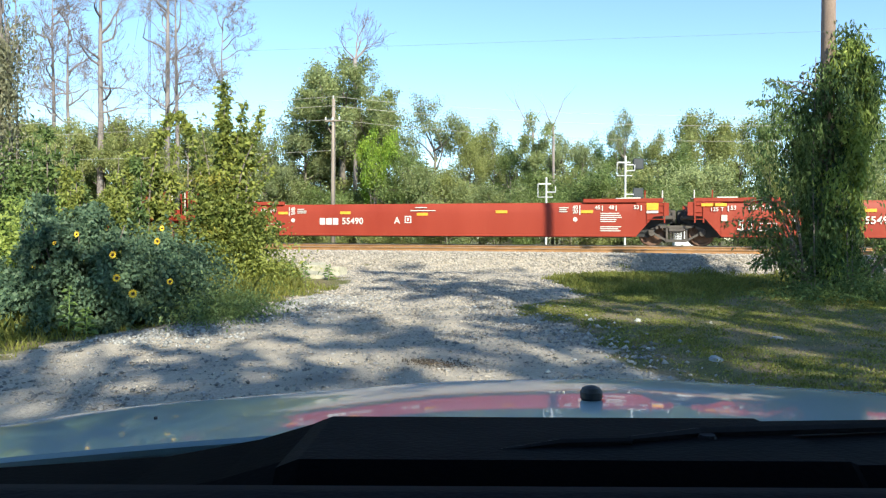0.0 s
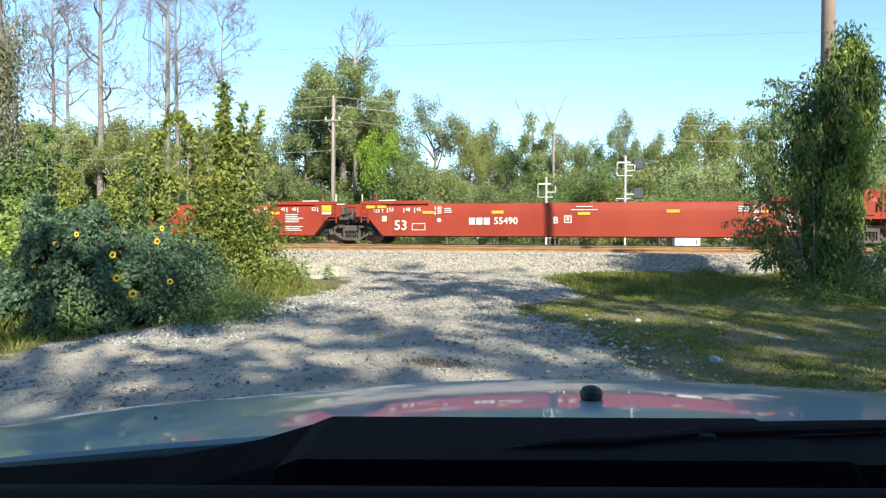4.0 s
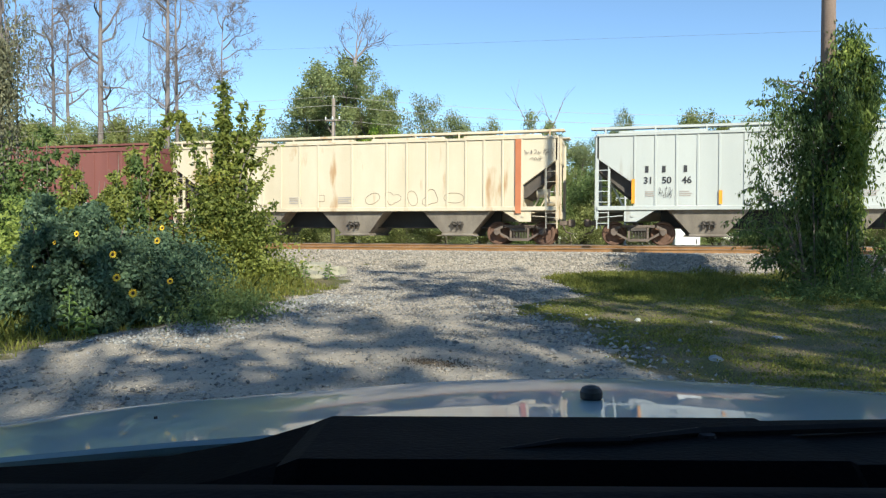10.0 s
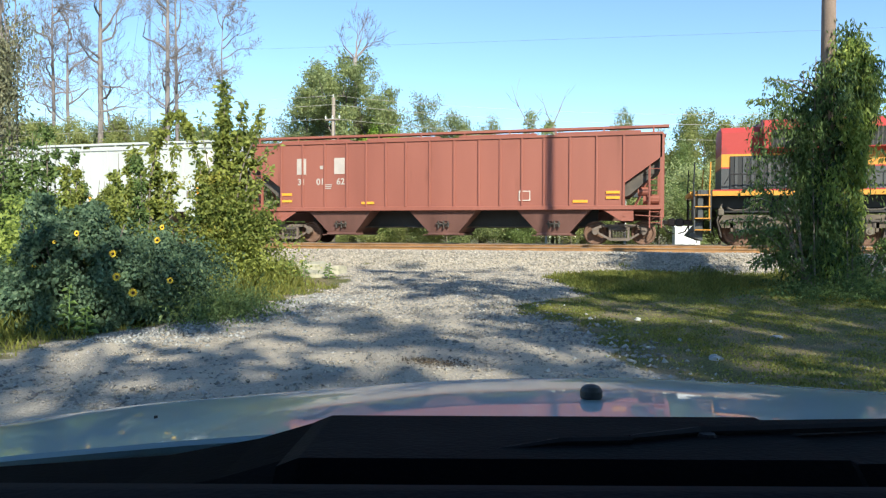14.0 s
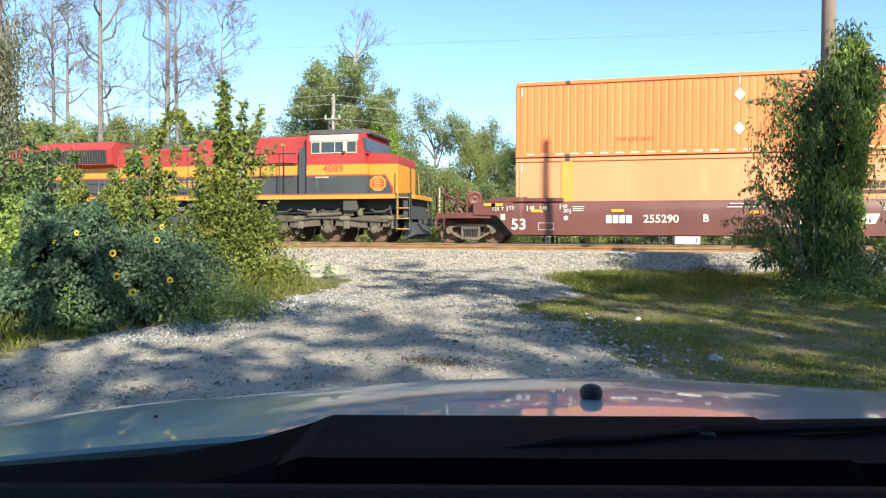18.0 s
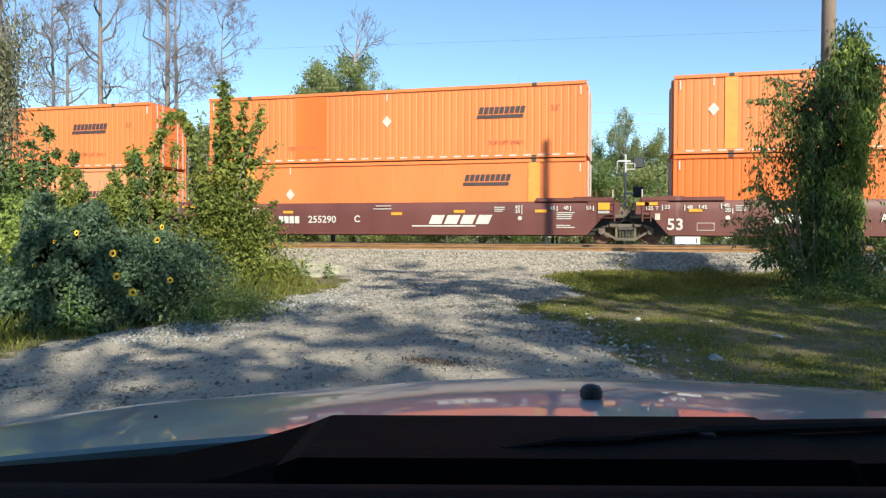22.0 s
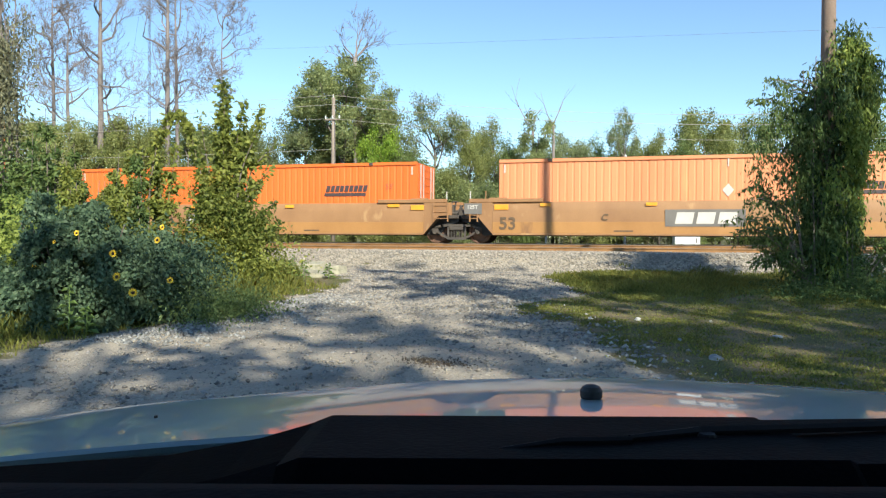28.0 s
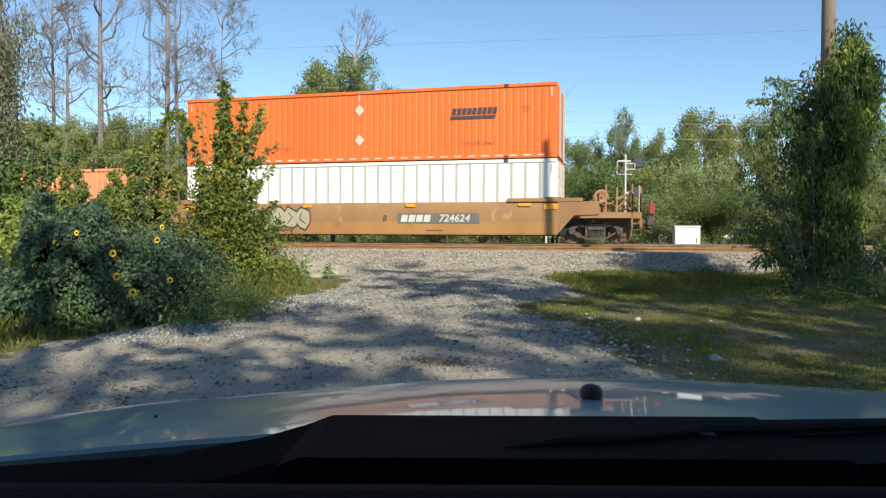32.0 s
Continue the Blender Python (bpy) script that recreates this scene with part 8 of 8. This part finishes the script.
def build_car():
    t = thing("car", pose(0, 0, 0, 0, 0, -YAW), "parked grey-blue car with a wide glossy bonnet", "car")
    R, F = np.linspace(-1.0, 1.28, 70), np.concatenate([np.linspace(0, 1.0, 34), np.linspace(1.03, 1.7, 14)])
    G, H = np.meshgrid(R, F)
    k = np.array((1, 4, 6, 4, 1)) / 16
    Z = hood_z(G, H)
    for _ in range(3):
        Z = np.apply_along_axis(lambda a: np.convolve(np.pad(a, 2, "edge"), k, "valid"), 1, Z)
    D = 0.85 + 0.60 * H - 0.05 * ((G - 0.14) / 1.1) ** 2 * H
    n = len(R)
    i = np.arange(G.size).reshape(G.shape)
    q = np.stack([i[:-1, :-1], i[:-1, 1:], i[1:, 1:], i[1:, :-1]], -1).reshape(-1, 4)
    part("bonnet", mesh_np("bonnet", np.stack([G, D, Z], -1).reshape(-1, 3), q, M_car, True), None, t, "glossy grey-blue bonnet")
    edge = [(r, 0.846, float(np.interp(r, R, Z[0])) - 0.004) for r in np.linspace(-0.99, 1.27, 24)]
    part("bonnet_edge", Shape().path(edge, 0.007, 6), M_car, t)
    # washer jet on the bonnet
    zc = float(np.interp(0.235, R, Z[12]))
    part("washer_jet", lathe([(-0.010, 0.014), (-0.006, 0.0165), (0.003, 0.0165), (0.009, 0.013), (0.012, 0.006), (0.0125, 0.001)], 24).moved(pose(0.222, 1.068, zc + 0.009, 90)), M_rubber, t, "black washer jet")
    part("bonnet_speck", Shape().tube((-0.44, 1.1, float(np.interp(-0.44, R, Z[14])) - 0.003), (-0.44, 1.1, float(np.interp(-0.44, R, Z[14])) + 0.004), 0.003, None, 6), M_rubber, t)
    # cowl, dashboard and wipers
    top = [(-0.5771, 1.1984), (-0.3821, 1.2062), (-0.2359, 1.2169), (-0.1569, 1.232), (-0.1092, 1.2462), (-0.0955, 1.2515), (-0.0936, 1.252), (0.2686, 1.252), (0.2734, 1.2496), (0.3821, 1.2515), (0.544, 1.2515)]
    v = [(r, 0.62, z + 0.043) for r, z in top] + [(r, 0.50, z + 0.048) for r, z in top] + [(r, 0.16, z - 0.02) for r, z in top] + [(r, 0.16, 0.8) for r, z in top] + [(r, 0.80, 1.0) for r, z in top] + [(r, 0.64, z + 0.025) for r, z in top]
    m = len(top)
    f = [(j * m + a, j * m + a + 1, ((j + 1) % 6) * m + a + 1, ((j + 1) % 6) * m + a) for j in range(6) for a in range(m - 1)]
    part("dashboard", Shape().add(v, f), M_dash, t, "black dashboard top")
    rise = top[4:]
    v = [(r, 0.617, z + 0.044) for r, z in rise] + [(r, 0.47, z + 0.0525) for r, z in rise] + [(r, 0.45, z + 0.036) for r, z in rise] + [(r, 0.612, z + 0.036) for r, z in rise]
    n = len(rise)
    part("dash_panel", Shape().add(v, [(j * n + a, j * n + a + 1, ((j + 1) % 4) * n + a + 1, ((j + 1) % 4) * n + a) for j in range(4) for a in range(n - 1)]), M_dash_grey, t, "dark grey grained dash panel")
    # added pad whose bluish colour imitates glare along the dash's near edge
    pad = [(0.405, 1.3065), (0.398, 1.312), (0.38, 1.3145), (0.30, 1.315), (0.2, 1.30), (0.2, 1.24), (0.40, 1.27)]
    v = [(r, d, z) for d, z in pad for r in (-0.62, 0.62)]
    part("dash_pad", Shape().add(v, [(2 * j, 2 * j + 1, (2 * j + 3) % 14, (2 * j + 2) % 14) for j in range(7)]), M_dash_glare, t, "added dash pad tinted bluish for reflected glare", 40)
    part("cowl", Shape().box(-1.0, 1.28, 0.66, 0.84, 1.02, 1.10, 0.01), M_dash, t)
    part("wiper", Shape().path([(0.03, 0.497, 1.301), (0.084, 0.512, 1.304), (0.137, 0.517, 1.304)], [0.0012, 0.003, 0.003], 6), M_trim, t, "black wiper arm")
    part("wiper", Shape().path([(0.137, 0.522, 1.304), (0.196, 0.547, 1.302), (0.268, 0.556, 1.302), (0.36, 0.568, 1.302)], [0.0025, 0.0045, 0.004, 0.004], 6).tube((0.20, 0.54, 1.294), (0.20, 0.54, 1.303), 0.011, 0.006, 10), M_trim, t, "black wiper arm")
    part("wiper", Shape().path([(-0.11, 0.60, 1.262), (-0.25, 0.59, 1.237), (-0.42, 0.585, 1.207)], [0.006, 0.006, 0.004], 6), M_trim, t, "black wiper arm")
    # the rest of the body, out of view
    for r0, r1 in ((-1.04, -1.0), (1.28, 1.32)):
        part("wing", Shape().box(r0, r1, 0.1, 1.6, 0.45, 0.90, 0.01), M_car, t)
        part("door", Shape().box(r0, r1, -2.4, 0.1, 0.45, 1.12, 0.01), M_car, t)
    part("front_panel", Shape().box(-1.0, 1.28, 1.72, 1.8, 0.4, 0.80, 0.02), M_car, t)
    part("roof", Shape().box(-0.85, 1.13, -2.3, 0.36, 1.68, 1.74, 0.02), M_car, t)
    for r in (-0.88, 1.14):
        part("pillar", Shape().box(r - 0.03, r + 0.03, -2.35, -2.2, 1.05, 1.70), M_car, t)
        part("pillar", Shape().path([(r, 0.75, 1.1), (r, 0.34, 1.70)], 0.035, 6), M_car, t)
    part("tailgate", Shape().box(-1.0, 1.28, -2.45, -2.4, 0.45, 1.12), M_car, t)
    part("floor_pan", Shape().box(-1.0, 1.28, -2.4, 1.7, 0.38, 0.45), M_rubber, t)
    part("seat_back", Shape().box(-0.6, 0.9, -0.95, -0.8, 0.5, 1.25, 0.04), M_dash, t)
    for r in (-0.92, 1.2):
        for d in (1.2, -1.7):
            w = part("wheel", lathe([(-0.1, 0.1), (-0.1, 0.34), (0.1, 0.34), (0.1, 0.1)], 20).moved(pose(0, 0, 0, 0, 0, 90)), M_rubber, t)
            w.matrix_basis = pose(r, d, 0.33)


build_car()

# daisies on the bush, and a leafy weed before it
FLOWERS = [(-8.05, 8.99, 1.48, 0.7, 5), (-7.42, 9.00, 1.18, 0.9, 10), (-7.33, 8.97, 0.84, 1.0, 10), (-7.10, 9.03, 0.61, 1.05, 20), (-7.01, 9.47, 1.38, 0.85, 5), (-6.70, 9.35, 0.78, 0.8, 15), (-8.18, 8.70, 1.35, 0.5, 0), (-8.39, 8.54, 1.00, 0.45, 20), (-7.10, 9.71, 1.58, 0.7, 0)]
daisies(PETALS, HEART, FLOWERS)


def tall_weed(x, y, h, seed):
    rng = np.random.default_rng(seed)
    z = float(height(x, y))
    t = thing("broadleaf_weed", pose(x, y, z), "pale green broad-leaved weed at the drive's edge", "weed")
    part("stem", Shape().path([(0, 0, 0), (0.02, 0, h * 0.5), (0.0, 0.02, h)], [0.012, 0.009, 0.004], 5), M_leaf_weed, t)
    for k in range(14):
        f = 0.15 + 0.85 * k / 13
        a = k * 2.4
        l = 0.24 * (1.1 - f * 0.75)
        w = l * 0.28
        c, s = math.cos(a), math.sin(a)
        p = [(0, 0, h * f), (c * l * 0.5 - s * w, s * l * 0.5 + c * w, h * f + 0.03), (c * l, s * l, h * f - 0.03), (c * l * 0.5 + s * w, s * l * 0.5 - c * w, h * f + 0.03)]
        part("leaf", Shape().add(p, [(0, 1, 2), (0, 2, 3)]), M_leaf_weed, t)


for x, y, h, sd in ((-7.85, 8.6, 0.72, 1), (-7.68, 8.75, 0.4, 2), (-8.25, 17.1, 0.5, 3), (-7.75, 17.5, 0.4, 4), (-8.7, 17.3, 0.6, 5)):
    tall_weed(x, y, h, sd)


# ---- motion ----
def run(t):
    """How far the train has come at t seconds."""
    return 8.05 * t + 7.33e-5 * t ** 3


def motions():
    times = [2.0 * k for k in range(17)]
    home = {}
    for ob, x, *z in ROLLING:
        home[ob] = x
        walk(ob, [(t, pose(x - run(t), TRACK_Y, RAIL + (z[0] if z else 0))) for t in times])
    for wheel, dx, x, owner in WHEELS:
        r = wheel.matrix_basis.translation.z
        at = home[owner] + x + dx
        # turn while the wheel is in or near the view, in steps of about 75 degrees
        rows = [(0.0, 0.0)]
        step = radians(75) * r / 8.15
        t = max(0.0, (at - 12) / 8.2)
        end = min(CLIP, (at + 30) / 8.05)
        base = run(t)
        if t > 0.05:
            rows.append((t, 0.0))
        while t + step < end:
            t += step
            rows.append((t, -math.degrees((run(t) - base) / r)))
        if CLIP - rows[-1][0] > 0.05:
            rows.append((CLIP, rows[-1][1]))
        if len(rows) < 2:
            rows.append((CLIP, 0.0))
        walk(wheel, [(s, pose(dx, 0, r, 0, a, 0)) for s, a in rows])


motions()
